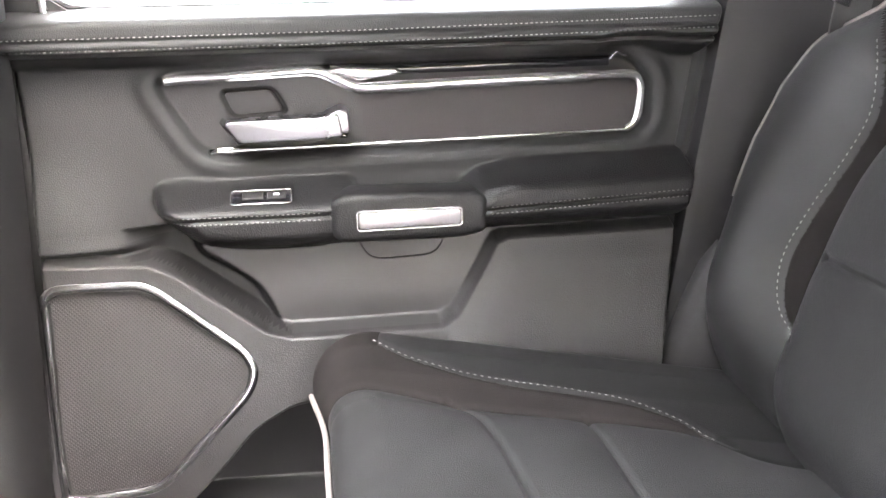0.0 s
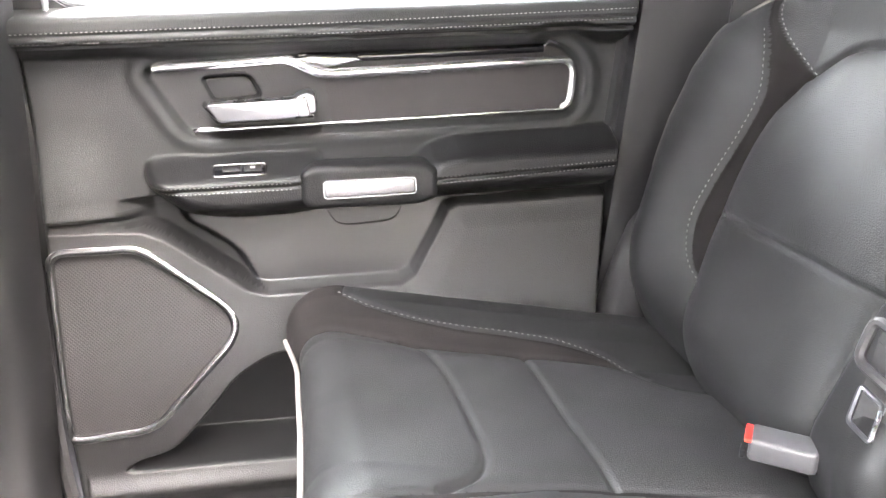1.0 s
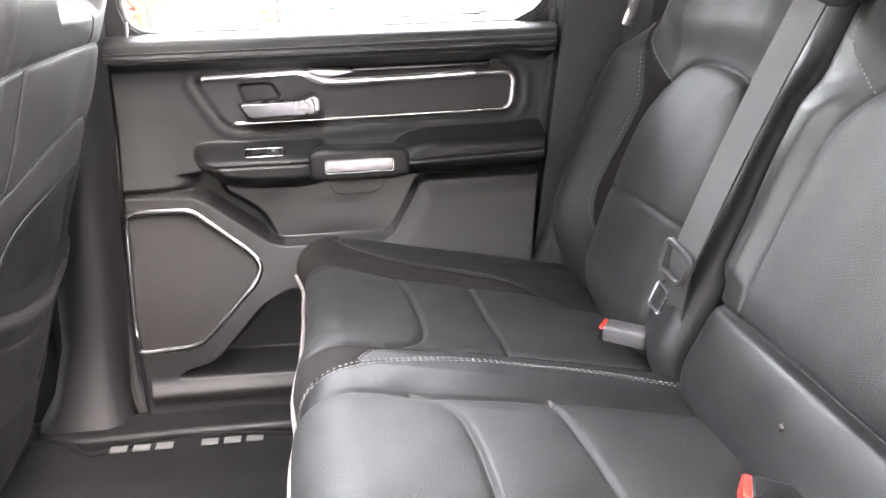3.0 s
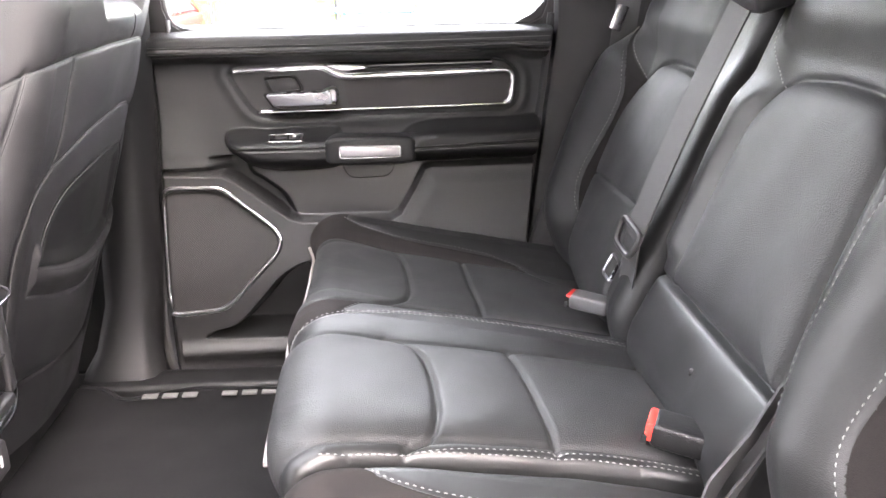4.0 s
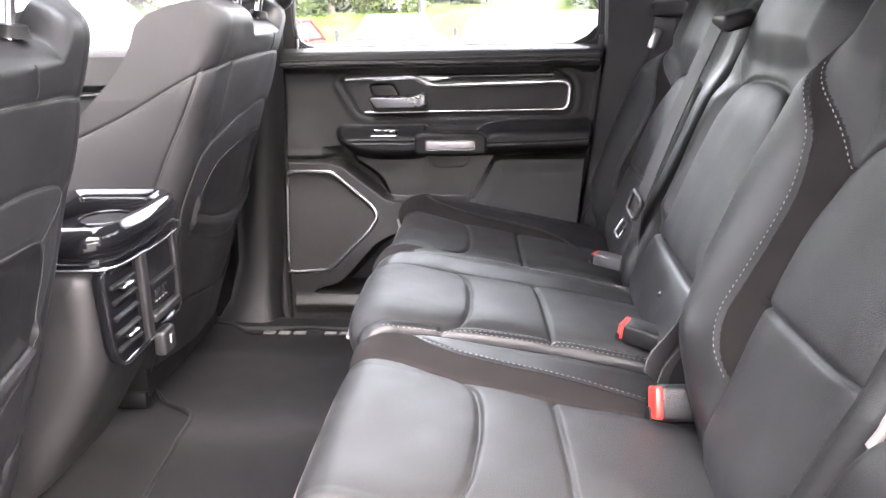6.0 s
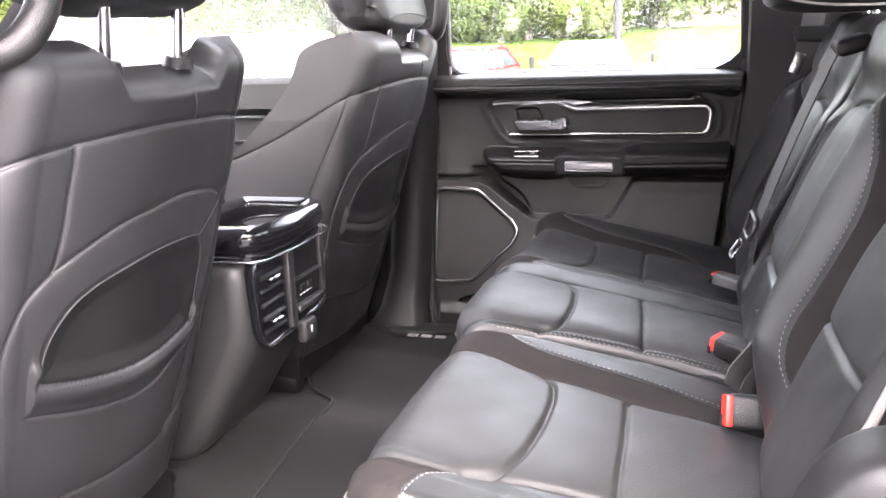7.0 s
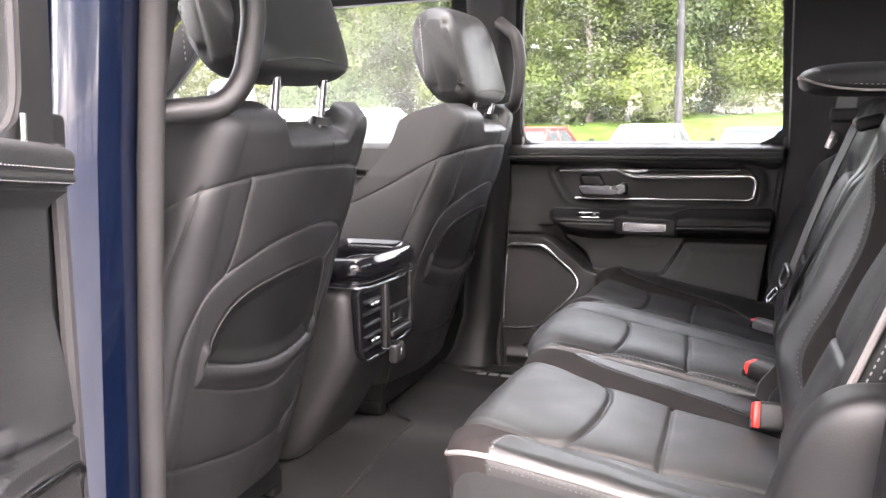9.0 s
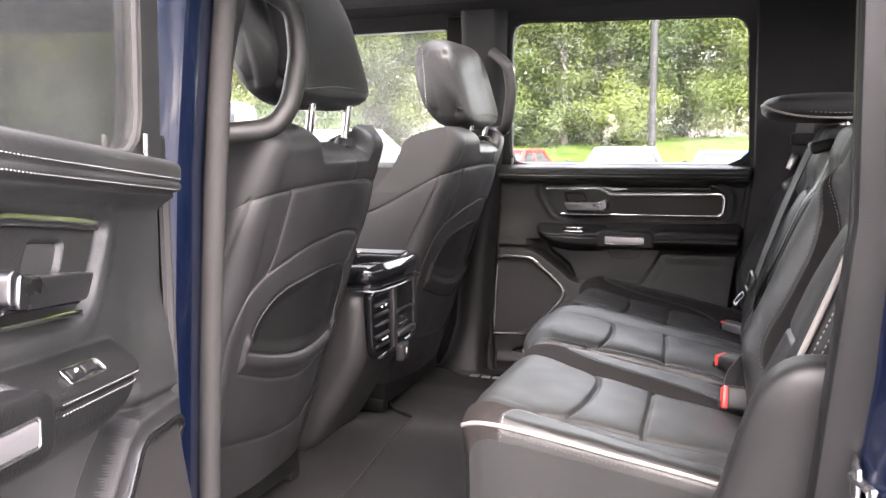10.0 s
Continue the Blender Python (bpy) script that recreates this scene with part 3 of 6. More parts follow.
def frame_mesh(parent, name, outline, hole, y0, y1, mat, label=""):
    """A flat frame with a hole, of real thickness: the ring between a hole and its outline."""
    n = 96
    cx, cz = sum(p[0] for p in hole) / len(hole), sum(p[1] for p in hole) / len(hole)

    def at(poly, ang):
        dx, dz = math.cos(ang), math.sin(ang)
        best = 0
        for (ax, az), (bx, bz) in zip(poly, poly[1:] + poly[:1]):
            ex, ez = bx - ax, bz - az
            den = dx * ez - dz * ex
            if abs(den) < 1e-9:
                continue
            t = ((ax - cx) * ez - (az - cz) * ex) / den
            s = ((ax - cx) * dz - (az - cz) * dx) / den
            if t > 0 and -1e-6 <= s <= 1 + 1e-6:
                best = max(best, t)
        return cx + dx * best, cz + dz * best
    angs = sorted([2 * math.pi * k / n for k in range(n)] + [math.atan2(b - cz, a - cx) % (2 * math.pi) for a, b in outline])
    verts, faces = [], []
    for a in angs:
        o, h = at(outline, a), at(hole, a)
        verts += [(o[0], y0, o[1]), (h[0], y0 + 0.004, h[1]), (h[0], y1, h[1]), (o[0], y1, o[1])]
    m = len(angs)
    for i in range(m):
        j = (i + 1) % m
        for k in range(4):
            faces.append((4 * i + k, 4 * i + (k + 1) % 4, 4 * j + (k + 1) % 4, 4 * j + k))
    return raw(name, verts, faces, mat, parent, label, smooth=True, sharp=35)


door = rear_door()
tagged(door)
DOOR_FLAT = Matrix.Translation((0, -0.48, 0)) @ Matrix.Diagonal((1, 0.65, 1, 1)) @ Matrix.Translation((0, 0.48, 0))
DOOR_OPEN = pose(-0.371, -0.773, 1.373, 0.58, -5.82, -71.6) @ Matrix.Translation((0.40, 0.60, -1.30)) @ DOOR_FLAT
open_door = mirrored(door, DOOR_OPEN)
tagged(open_door, "open rear truck door with navy paint and black leather trim")
for ob in open_door.children:
    if ob.name.startswith("window_glass"):
        ob.data = ob.data.copy()
        ob.data.materials[0] = GLASS_MISTED


def puffed(cx, cy, cz, sx, sy, sz, e=4.0, lean=0.0, taper=0.0, n=28, bm=None):
    """A soft block: a superellipsoid, leaned and tapered towards the bottom."""
    bm = bm or bmesh.new()
    rows = []
    for i in range(n + 1):
        v = -math.pi / 2 + math.pi * i / n
        row = []
        for k in range(2 * n):
            u = 2 * math.pi * k / (2 * n)

            def pw(c, q):
                return math.copysign(abs(c) ** q, c)
            x = pw(math.cos(v), 2 / e) * pw(math.cos(u), 2 / e)
            y = pw(math.cos(v), 2 / e) * pw(math.sin(u), 2 / e)
            z = pw(math.sin(v), 2 / e)
            w = 1 - taper * (0.5 - 0.5 * z)
            row.append(bm.verts.new((cx + x * sx / 2 * w + lean * z * sz / 2, cy + y * sy / 2 * w, cz + z * sz / 2)))
        rows.append(row)
    for i in range(n):
        for k in range(2 * n):
            j = (k + 1) % (2 * n)
            bm.faces.new((rows[i][k], rows[i][j], rows[i + 1][j], rows[i + 1][k]))
    bmesh.ops.remove_doubles(bm, verts=bm.verts, dist=1e-5)
    return bm


# ---- rear bench ----
def seat_plane(x, y):
    """The bench's middle surface: it falls away towards the backrest."""
    return 1.168 - 0.2 * x - 0.03 * y


def front_line(y):
    return -0.074 - 0.037 * y


def spread(n, lo, hi, skirt=0.15):
    """Fractions across a pad with a skirt hanging down at either side."""
    return np.concatenate([np.linspace(-skirt, -0.003, 10), np.linspace(0, 1, n), np.linspace(1.003, 1 + skirt, 10)])


def pull(P, Q, lines):
    """Moves the nearest column of the grid onto each seam, so that panels meet in clean edges."""
    Q = Q.copy()
    for ln in lines:
        a, b = np.array([p[0] for p in ln]), np.array([p[1] for p in ln])
        if np.any(np.diff(a) <= 0):
            continue
        for i in range(P.shape[0]):
            if a[0] <= P[i, 0] <= a[-1]:
                y = np.interp(P[i, 0], a, b)
                j = int(np.argmin(np.abs(Q[i] - y)))
                if 12 < j < Q.shape[1] - 13:
                    Q[i, j] = y
    return Q


def pad_edges(y, lo, hi, r):
    """How far a pad's surface drops over its rounded sides."""
    d = np.minimum(y - lo, hi - y)
    over = np.clip(-d, 0, None)
    inr = np.clip((r - np.clip(d, 0, None)) / r, 0, 1)
    return r * (1 - np.sqrt(np.clip(1 - inr ** 2, 0, 1))) + over


def cushion(label, y_lo, y_hi, profile, panels, creases, seams, regions_of, stitch_rows, pipe_rows, round_lo, round_hi, n=230, edge=0.026):
    """One bench cushion. profile: rise over the plane across the cushion; panels and creases in plan; regions_of names each panel."""
    mid = (y_lo[0][1] + y_hi[0][1]) / 2
    c = thing("rear_seat_cushion", (0.12, mid, 0.96), label, "car seat", "rear seat cushions")
    py, pk = [p[0] for p in profile], [p[1] for p in profile]
    r = 0.042
    arc = r * math.pi / 2

    def across(table, x):
        return np.interp(x, [p[0] for p in table], [p[1] for p in table])

    def height(x, y):
        h = np.interp(y, py, pk)
        for poly, amount, soft in panels:
            s = sd(x, y, poly)
            h = h + np.where(s > 0, amount * (1 - np.exp(-np.clip(s, 0, None) / soft)), 0)
        for ln, depth, width in creases:
            d = line_dist(x, y, ln)
            h = h - depth * np.exp(-(d / width) ** 2) - depth * 0.55 * np.exp(-d / (width * 4.5))
        h = h + 0.0006 * np.sin(x * 37 + y * 21) * np.sin(y * 43 - x * 11) + 0.0002 * np.sin(x * 91 - y * 67)
        return h

    def surf(s, y):
        """s runs up the front face and back over the top; y is across."""
        x0 = front_line(y)
        ang = np.clip(s / r, 0, math.pi / 2)
        x = np.where(s < 0, 0.0, np.where(s < arc, r - r * np.cos(ang), s - arc + r))
        lo, hi = across(y_lo, x0 + x), across(y_hi, x0 + x)
        yy = np.clip(y, lo, hi)
        back = 0.055 * np.clip((0.075 - (yy - lo)) / 0.075, 0, 1) ** 2.2 * round_lo + 0.055 * np.clip((0.075 - (hi - yy)) / 0.075, 0, 1) ** 2.2 * round_hi
        fade = np.clip(1 - x / 0.12, 0, 1)
        px = x0 + x + back * fade
        top = seat_plane(px, yy)
        z = np.where(s < 0, s - r, np.where(s < arc, r * np.sin(ang) - r, 0.0))
        h = height(px, yy) * sm((s + 0.05) / 0.09)
        drop = pad_edges(y, lo, hi, edge)
        h = h - 0.05 * np.clip((px - 0.37) / 0.08, 0, 1) ** 2
        return px - np.cos(ang) * h * (s < arc), yy, top + z + h * np.clip(np.sin(ang), 0.0, 1) - drop
    ss = np.concatenate([np.linspace(-0.21, -0.004, 36), np.linspace(0, arc, 26), np.linspace(arc + 0.003, 0.50, 190)])
    f = spread(n, 0, 1, 0.35)
    S, Fq = np.meshgrid(ss, f, indexing="ij")
    xq = front_line(mid) + np.where(S < 0, 0, np.where(S < arc, r - r * np.cos(np.clip(S / r, 0, math.pi / 2)), S - arc + r))
    lo, hi = across(y_lo, xq), across(y_hi, xq)
    side = np.where(Fq < 0, -0.16 * (Fq / -0.35), np.where(Fq > 1, 0.16 * (Fq - 1) / 0.35, 0))
    Yq = lo + np.clip(Fq, 0, 1) * (hi - lo) + side
    Yq = pull(xq, Yq, seams)
    X, Y, Z = surf(S, Yq)
    xc, yc = (X[:-1, :-1] + X[1:, 1:]) / 2, (Y[:-1, :-1] + Y[1:, 1:]) / 2
    sc, fc = (S[:-1, :-1] + S[1:, 1:]) / 2, (Fq[:-1, :-1] + Fq[1:, 1:]) / 2
    xp = (xq[:-1, :-1] + xq[1:, 1:]) / 2
    top = (fc > 0) & (fc < 1) & (sc > -0.03)
    regions = [(nm, m & top, mt, lb) for nm, m, mt, lb in regions_of(xp, yc)]
    regions += [("near_skirt", fc < 0, LEATHER_SMOOTH, ""), ("far_skirt", fc > 1, LEATHER_SMOOTH, "")]
    sheet_parts(X, Y, Z, regions, ("front_face", LEATHER_SMOOTH, ""), c)

    def lay(pts, lift):
        fine = resample([(a, b, 0) for a, b in pts], 0.006)
        px, yy = np.array([p.x for p in fine]), np.array([p.y for p in fine])
        s = px - front_line(mid)
        s = np.where(s < r, r * np.arccos(np.clip(1 - s / r, -1, 1)), s - r + arc)
        x, y, z = surf(s, yy)
        return [Vector((a, b, e + lift)) for a, b, e in zip(x, y, z)]
    up = Vector((-0.1, 0, 1)).normalized()
    for pts in stitch_rows:
        stitches("stitching", lay(pts, 0.0007), up, c, 0.0046, 0.0026, 0.00068)

    def rim(spec):
        out = []
        for s, y in spec:
            x, yy, z = surf(np.array([s]), np.array([y]))
            out.append(Vector((x[0], yy[0], z[0])))
        return out
    for spec, off, rad in pipe_rows:
        pts = resample([p + Vector(off) for p in rim(spec)], 0.006)
        for _ in range(24):
            pts = [pts[0]] + [(a + b * 2 + c) / 4 for a, b, c in zip(pts, pts[1:], pts[2:])] + [pts[-1]]
        part("piping", tube(pts, rad, 8), PIPING, c, "pale grey piping")
    return c, rim


def close2(a, b):
    return a + b[::-1]


# boundary between the wide and the narrow part of the bench
SPLIT = [(-0.30, 0.120), (-0.08, 0.130), (-0.03, 0.152), (0.03, 0.167), (0.08, 0.172), (0.19, 0.185), (0.27, 0.187), (0.32, 0.180), (0.50, 0.175)]
FAR_OUT = curve2([(-0.30, 0.875), (-0.085, 0.872), (-0.03, 0.864), (0.026, 0.857), (0.14, 0.856), (0.21, 0.856), (0.255, 0.845), (0.285, 0.815), (0.32, 0.80), (0.50, 0.79)], 0.03)
FAR_ST = curve2([(-0.050, 0.930), (-0.022, 0.912), (0.05, 0.890), (0.13, 0.886), (0.205, 0.881), (0.25, 0.866), (0.282, 0.832)], 0.04)
FAR_IN = curve2([(-0.30, 0.50), (-0.10, 0.506), (-0.078, 0.522), (-0.032, 0.545), (0.025, 0.566), (0.072, 0.574), (0.15, 0.584), (0.24, 0.582), (0.50, 0.575)], 0.02)
FAR_TIP = curve2([(-0.041, 0.474), (-0.030, 0.498), (-0.008, 0.528), (0.024, 0.552), (0.072, 0.570)], 0.03)
DBL = curve2([(-0.10, 0.408), (-0.082, 0.436), (-0.041, 0.466), (0.012, 0.490), (0.073, 0.504), (0.14, 0.510), (0.214, 0.512), (0.278, 0.50), (0.349, 0.487), (0.50, 0.475)], 0.04)
MID_OUT = curve2([(-0.30, 0.395), (-0.09, 0.400), (-0.05, 0.411), (0.0, 0.415), (0.048, 0.412), (0.165, 0.424), (0.24, 0.426), (0.35, 0.42), (0.50, 0.41)], 0.04)
MID_IN = curve2([(-0.30, 0.148), (-0.07, 0.155), (-0.02, 0.169), (0.06, 0.187), (0.19, 0.206), (0.27, 0.208), (0.32, 0.200), (0.50, 0.196)], 0.04)
FAR_C1 = curve2([(0.004, 0.862), (0.028, 0.845), (0.041, 0.781), (0.047, 0.702), (0.049, 0.645), (0.046, 0.605), (0.030, 0.580), (0.0, 0.560)], 0.02)
FAR_C2 = curve2([(0.139, 0.856), (0.143, 0.743), (0.147, 0.668), (0.152, 0.584)], 0.04)
MID_C1 = curve2([(0.012, 0.414), (0.040, 0.405), (0.059, 0.370), (0.068, 0.300), (0.070, 0.225), (0.062, 0.192), (0.035, 0.174)], 0.02)
MID_C2 = curve2([(0.165, 0.424), (0.176, 0.34), (0.187, 0.197)], 0.04)


def wide_regions(x, y):
    far = inside(x, y, close2(FAR_IN, FAR_OUT))
    before = inside(x, y, FAR_C1 + [(-0.5, 0.50), (-0.5, 0.90)])
    mid = inside(x, y, close2(MID_IN, MID_OUT))
    mbefore = inside(x, y, MID_C1 + [(-0.5, 0.12), (-0.5, 0.43)])
    st = np.interp(x, [p[0] for p in FAR_ST], [p[1] for p in FAR_ST])
    dbl = np.interp(x, [p[0] for p in DBL], [p[1] for p in DBL])
    tip = inside(x, y, FAR_TIP + [(0.55, 0.56), (0.55, 0.40), (-0.041, 0.40)])
    return [("seat_front_panel", far & before, LEATHER, ""), ("seat_middle_panel", far & (x < 0.146), LEATHER, ""), ("seat_rear_panel", far, PERFORATED, "perforated black leather"),
            ("middle_front_panel", mid & mbefore, PERFORATED, "perforated black leather"), ("middle_centre_panel", mid & (x < 0.177), LEATHER, ""), ("middle_rear_panel", mid, PERFORATED, "perforated black leather"),
            ("outer_suede", (y > 0.80) & ((y < st) | (x < -0.045)) & (x < 0.284), SUEDE, "brown-black suede strip"), ("outer_bolster", y > 0.70, LEATHER_SMOOTH, ""),
            ("inner_roll", (y > dbl) & tip, LEATHER_SMOOTH, ""), ("corner_suede", y > dbl, SUEDE, "brown-black suede corner"),
            ("centre_roll", y > 0.30, LEATHER_SMOOTH, ""), ("split_roll", y > -1, LEATHER_SMOOTH, "")]


cushion(
    "wide black leather bench cushion with suede strips and pale piping", SPLIT,
    [(-0.3, 0.995), (0.10, 1.0), (0.25, 0.995), (0.5, 0.97)],
    [(0.10, 0.012), (0.16, 0.016), (0.185, 0.019), (0.22, 0.021), (0.40, 0.021), (0.43, 0.026), (0.47, 0.031), (0.51, 0.029), (0.55, 0.016), (0.59, 0.006), (0.70, 0.0), (0.85, 0.0),
     (0.865, 0.006), (0.89, 0.017), (0.925, 0.027), (0.955, 0.029), (0.985, 0.016), (1.01, 0.0)],
    [(close2(FAR_IN, FAR_OUT), 0.010, 0.018), (close2(MID_IN, MID_OUT), 0.011, 0.018)],
    [(FAR_C1, 0.0055, 0.0035), (FAR_C2, 0.005, 0.0035), (MID_C1, 0.0055, 0.0035), (MID_C2, 0.005, 0.0035), (DBL, 0.0012, 0.003), (FAR_ST, 0.0016, 0.0035), (FAR_TIP, 0.0012, 0.003),
     (MID_OUT, 0.0018, 0.0035), (FAR_OUT, 0.002, 0.004), (FAR_IN, 0.0018, 0.0035), (MID_IN, 0.0016, 0.003)],
    (FAR_OUT, FAR_ST, FAR_IN, DBL, MID_OUT, MID_IN), wide_regions,
    [[(a, b - 0.004) for a, b in DBL if a < 0.40], [(a, b + 0.004) for a, b in DBL if a < 0.40], [(a, b + 0.005) for a, b in FAR_ST], [(a, b + 0.004) for a, b in FAR_TIP[:8]],
     [(a, b - 0.008) for a, b in MID_IN if -0.07 < a < 0.36], [(a, b + 0.006) for a, b in SPLIT if -0.07 < a < 0.36]],
    [([(0.004, y) for y in np.linspace(0.20, 0.93, 44)], (-0.0035, 0, 0.0), 0.0028)], 0.25, 1.0, 330, 0.014)

NEAR_IN = curve2([(-0.30, 0.055), (-0.056, 0.058), (-0.016, 0.062), (0.035, 0.052), (0.08, 0.047), (0.142, 0.045), (0.206, 0.041), (0.281, 0.045), (0.50, 0.045)], 0.04)
NEAR_ST = curve2([(-0.016, 0.152), (0.005, 0.135), (0.030, 0.118), (0.074, 0.106), (0.14, 0.102), (0.224, 0.098), (0.285, 0.087), (0.325, 0.078), (0.50, 0.07)], 0.04)
NEAR_OUT = curve2([(-0.30, -0.275), (-0.042, -0.271), (0.029, -0.262), (0.076, -0.240), (0.193, -0.226), (0.31, -0.19), (0.50, -0.18)], 0.04)
NEAR_TIP = curve2([(-0.020, -0.36), (-0.010, -0.325), (0.004, -0.292), (0.029, -0.262)], 0.03)
NEAR_C1 = curve2([(0.035, 0.052), (0.068, 0.046), (0.086, 0.022), (0.095, -0.03), (0.097, -0.10), (0.092, -0.19), (0.078, -0.236), (0.045, -0.256)], 0.02)
NEAR_C2 = curve2([(0.181, 0.042), (0.190, -0.10), (0.195, -0.226)], 0.04)


def narrow_regions(x, y):
    pan = inside(x, y, close2(NEAR_OUT, NEAR_IN))
    before = inside(x, y, NEAR_C1 + [(-0.5, -0.30), (-0.5, 0.08)])
    st = np.interp(x, [p[0] for p in NEAR_ST], [p[1] for p in NEAR_ST])
    tip = np.interp(y, [p[1] for p in NEAR_TIP], [p[0] for p in NEAR_TIP])
    return [("seat_front_panel", pan & before, LEATHER, ""), ("seat_middle_panel", pan & (x < 0.191), LEATHER, ""), ("seat_rear_panel", pan, PERFORATED, "perforated black leather"),
            ("inner_suede", (y > 0) & ((y < st) | (x < -0.012)), SUEDE, "brown-black suede strip"), ("inner_bolster", y > 0, LEATHER_SMOOTH, ""),
            ("corner_suede", x < tip, SUEDE, "brown-black suede corner"), ("outer_bolster", y < 0, LEATHER_SMOOTH, "")]


def near_edge(s):
    """The cushion's outer edge at a way s back from the front."""
    return -0.354 + 0.08 * s


narrow, narrow_rim = cushion(
    "narrow black leather bench cushion with suede strips and pale piping",
    [(-0.3, -0.352), (-0.04, -0.352), (0.14, -0.336), (0.31, -0.325), (0.5, -0.31)], [(a, b - 0.006) for a, b in SPLIT],
    [(-0.36, -0.002), (-0.33, 0.008), (-0.29, 0.010), (-0.25, 0.0), (0.03, -0.004), (0.055, 0.0), (0.10, 0.009), (0.14, 0.013), (0.18, 0.010)],
    [(close2(NEAR_OUT, NEAR_IN), 0.010, 0.018)],
    [(NEAR_C1, 0.0055, 0.0035), (NEAR_C2, 0.005, 0.0035), (NEAR_ST, 0.0016, 0.0035), (NEAR_IN, 0.002, 0.004), (NEAR_OUT, 0.002, 0.004), (NEAR_TIP, 0.0012, 0.003)],
    (NEAR_IN, NEAR_ST, NEAR_OUT), narrow_regions,
    [[(a, b + 0.005) for a, b in NEAR_ST if a < 0.38], [(a + 0.004, b) for a, b in NEAR_TIP]],
    [([(0.006, y) for y in np.linspace(0.02, -0.300, 20)] + [(0.070 - 0.064 * math.cos(u), -0.306 - 0.0375 * math.sin(u)) for u in np.linspace(0.1, 1.5, 9)]
      + [(s, near_edge(s) + 0.008) for s in np.linspace(0.07, 0.44, 24)], (-0.0005, -0.006, -0.001), 0.0034)], 0.4, 0.15, 250)
# the two rows of stitches below the piping on the open side
for inset in (0.0030, 0.0008):
    side = [p + Vector((0, -0.0026, 0)) for p in narrow_rim([(s, near_edge(s) + inset) for s in np.linspace(0.075, 0.44, 40)])]
    stitches("stitching", side, Vector((0, -1, 0.3)).normalized(), narrow, 0.0042, 0.0024, 0.0006, SEAM_PALE)

LEAN = radians(22)
BACK_X, BACK_Z = 0.322, 1.115
BACK_N = Vector((-math.cos(LEAN), 0, math.sin(LEAN)))


def backrest(label, y_lo, y_hi, rise, panels, creases, seams, regions_of, stitch_rows, pipes, n=210, T=0.57):
    """One backrest pad. Its curves are given as height up the pad by place across; rise gives its swelling."""
    mid = (y_lo[1][1] + y_hi[1][1]) / 2
    b = thing("backrest_cushion", (0.40, mid, 1.10), label, "car seat", "rear backrests")

    def across(table, t):
        return np.interp(t, [p[0] for p in table], [p[1] for p in table])

    def height(t, y):
        h = rise(t, y)
        for poly, amount, soft in panels:
            s = sd(t, y, poly)
            h = h + np.where(s > 0, amount * (1 - np.exp(-np.clip(s, 0, None) / soft)), 0)
        for ln, depth, width in creases:
            d = line_dist(t, y, ln)
            h = h - depth * np.exp(-(d / width) ** 2) - depth * 0.55 * np.exp(-d / (width * 4.5))
        return h + 0.0011 * np.sin(t * 31 + y * 23) * np.sin(y * 37 - t * 13)

    def surf(t, y, lift=0.0):
        lo, hi = across(y_lo, t), across(y_hi, t)
        yy = np.clip(y, lo, hi)
        h = height(t, yy) - pad_edges(y, lo, hi, 0.03) - 0.085 * np.clip((0.05 - t) / 0.11, 0, 1) ** 2 - 0.12 * np.clip((t - (T - 0.07)) / 0.07, 0, 1) ** 2.5 + lift
        return BACK_X + t * math.sin(LEAN) - h * math.cos(LEAN), yy, BACK_Z + t * math.cos(LEAN) + h * math.sin(LEAN)
    ts, f = np.linspace(-0.06, T, 230), spread(n, 0, 1, 0.35)
    S, Fq = np.meshgrid(ts, f, indexing="ij")
    lo, hi = across(y_lo, S), across(y_hi, S)
    Yq = lo + np.clip(Fq, 0, 1) * (hi - lo) + np.where(Fq < 0, -0.11 * (Fq / -0.35), np.where(Fq > 1, 0.11 * (Fq - 1) / 0.35, 0))
    Yq = pull(S, Yq, seams)
    X, Y, Z = surf(S, Yq)
    tc, yc, fc = (S[:-1, :-1] + S[1:, 1:]) / 2, (Y[:-1, :-1] + Y[1:, 1:]) / 2, (Fq[:-1, :-1] + Fq[1:, 1:]) / 2
    face = (fc > 0) & (fc < 1)
    sheet_parts(X, Y, Z, [(nm, m & face, mt, lb) for nm, m, mt, lb in regions_of(tc, yc)] + [("near_skirt", fc < 0, LEATHER_SMOOTH, "")], ("far_skirt", LEATHER_SMOOTH, ""), b)

    def lay(pts, lift):
        fine = resample([(p[0], p[1], 0) for p in pts], 0.006)
        x, y, z = surf(np.array([p.x for p in fine]), np.array([p.y for p in fine]), lift)
        return [Vector(v) for v in zip(x, y, z)]
    for pts in stitch_rows:
        stitches("stitching", lay(pts, 0.0007), BACK_N, b, 0.0046, 0.0026, 0.00068)
    for pts, lift, rad in pipes:
        part("piping", tube(lay(pts, lift), rad, 8), PIPING, b, "pale grey piping")
    part("pad_core", box(BACK_X + 0.215, mid, BACK_Z + 0.235, 0.09, abs(y_hi[1][1] - y_lo[1][1]) - 0.10, 0.48, 0.03, 3, pose(0, 0, 0, 0, 22, 0)), LEATHER_SMOOTH, b)
    return b, lay


def swell(t, y, base, edge, amount, turn=0.72):
    """The bolster's bulge between a panel's edge and the pad's own edge."""
    u = np.clip((y - base) / (edge - base), 0, 1)
    return amount * np.sin(u * math.pi * turn) ** 1.3


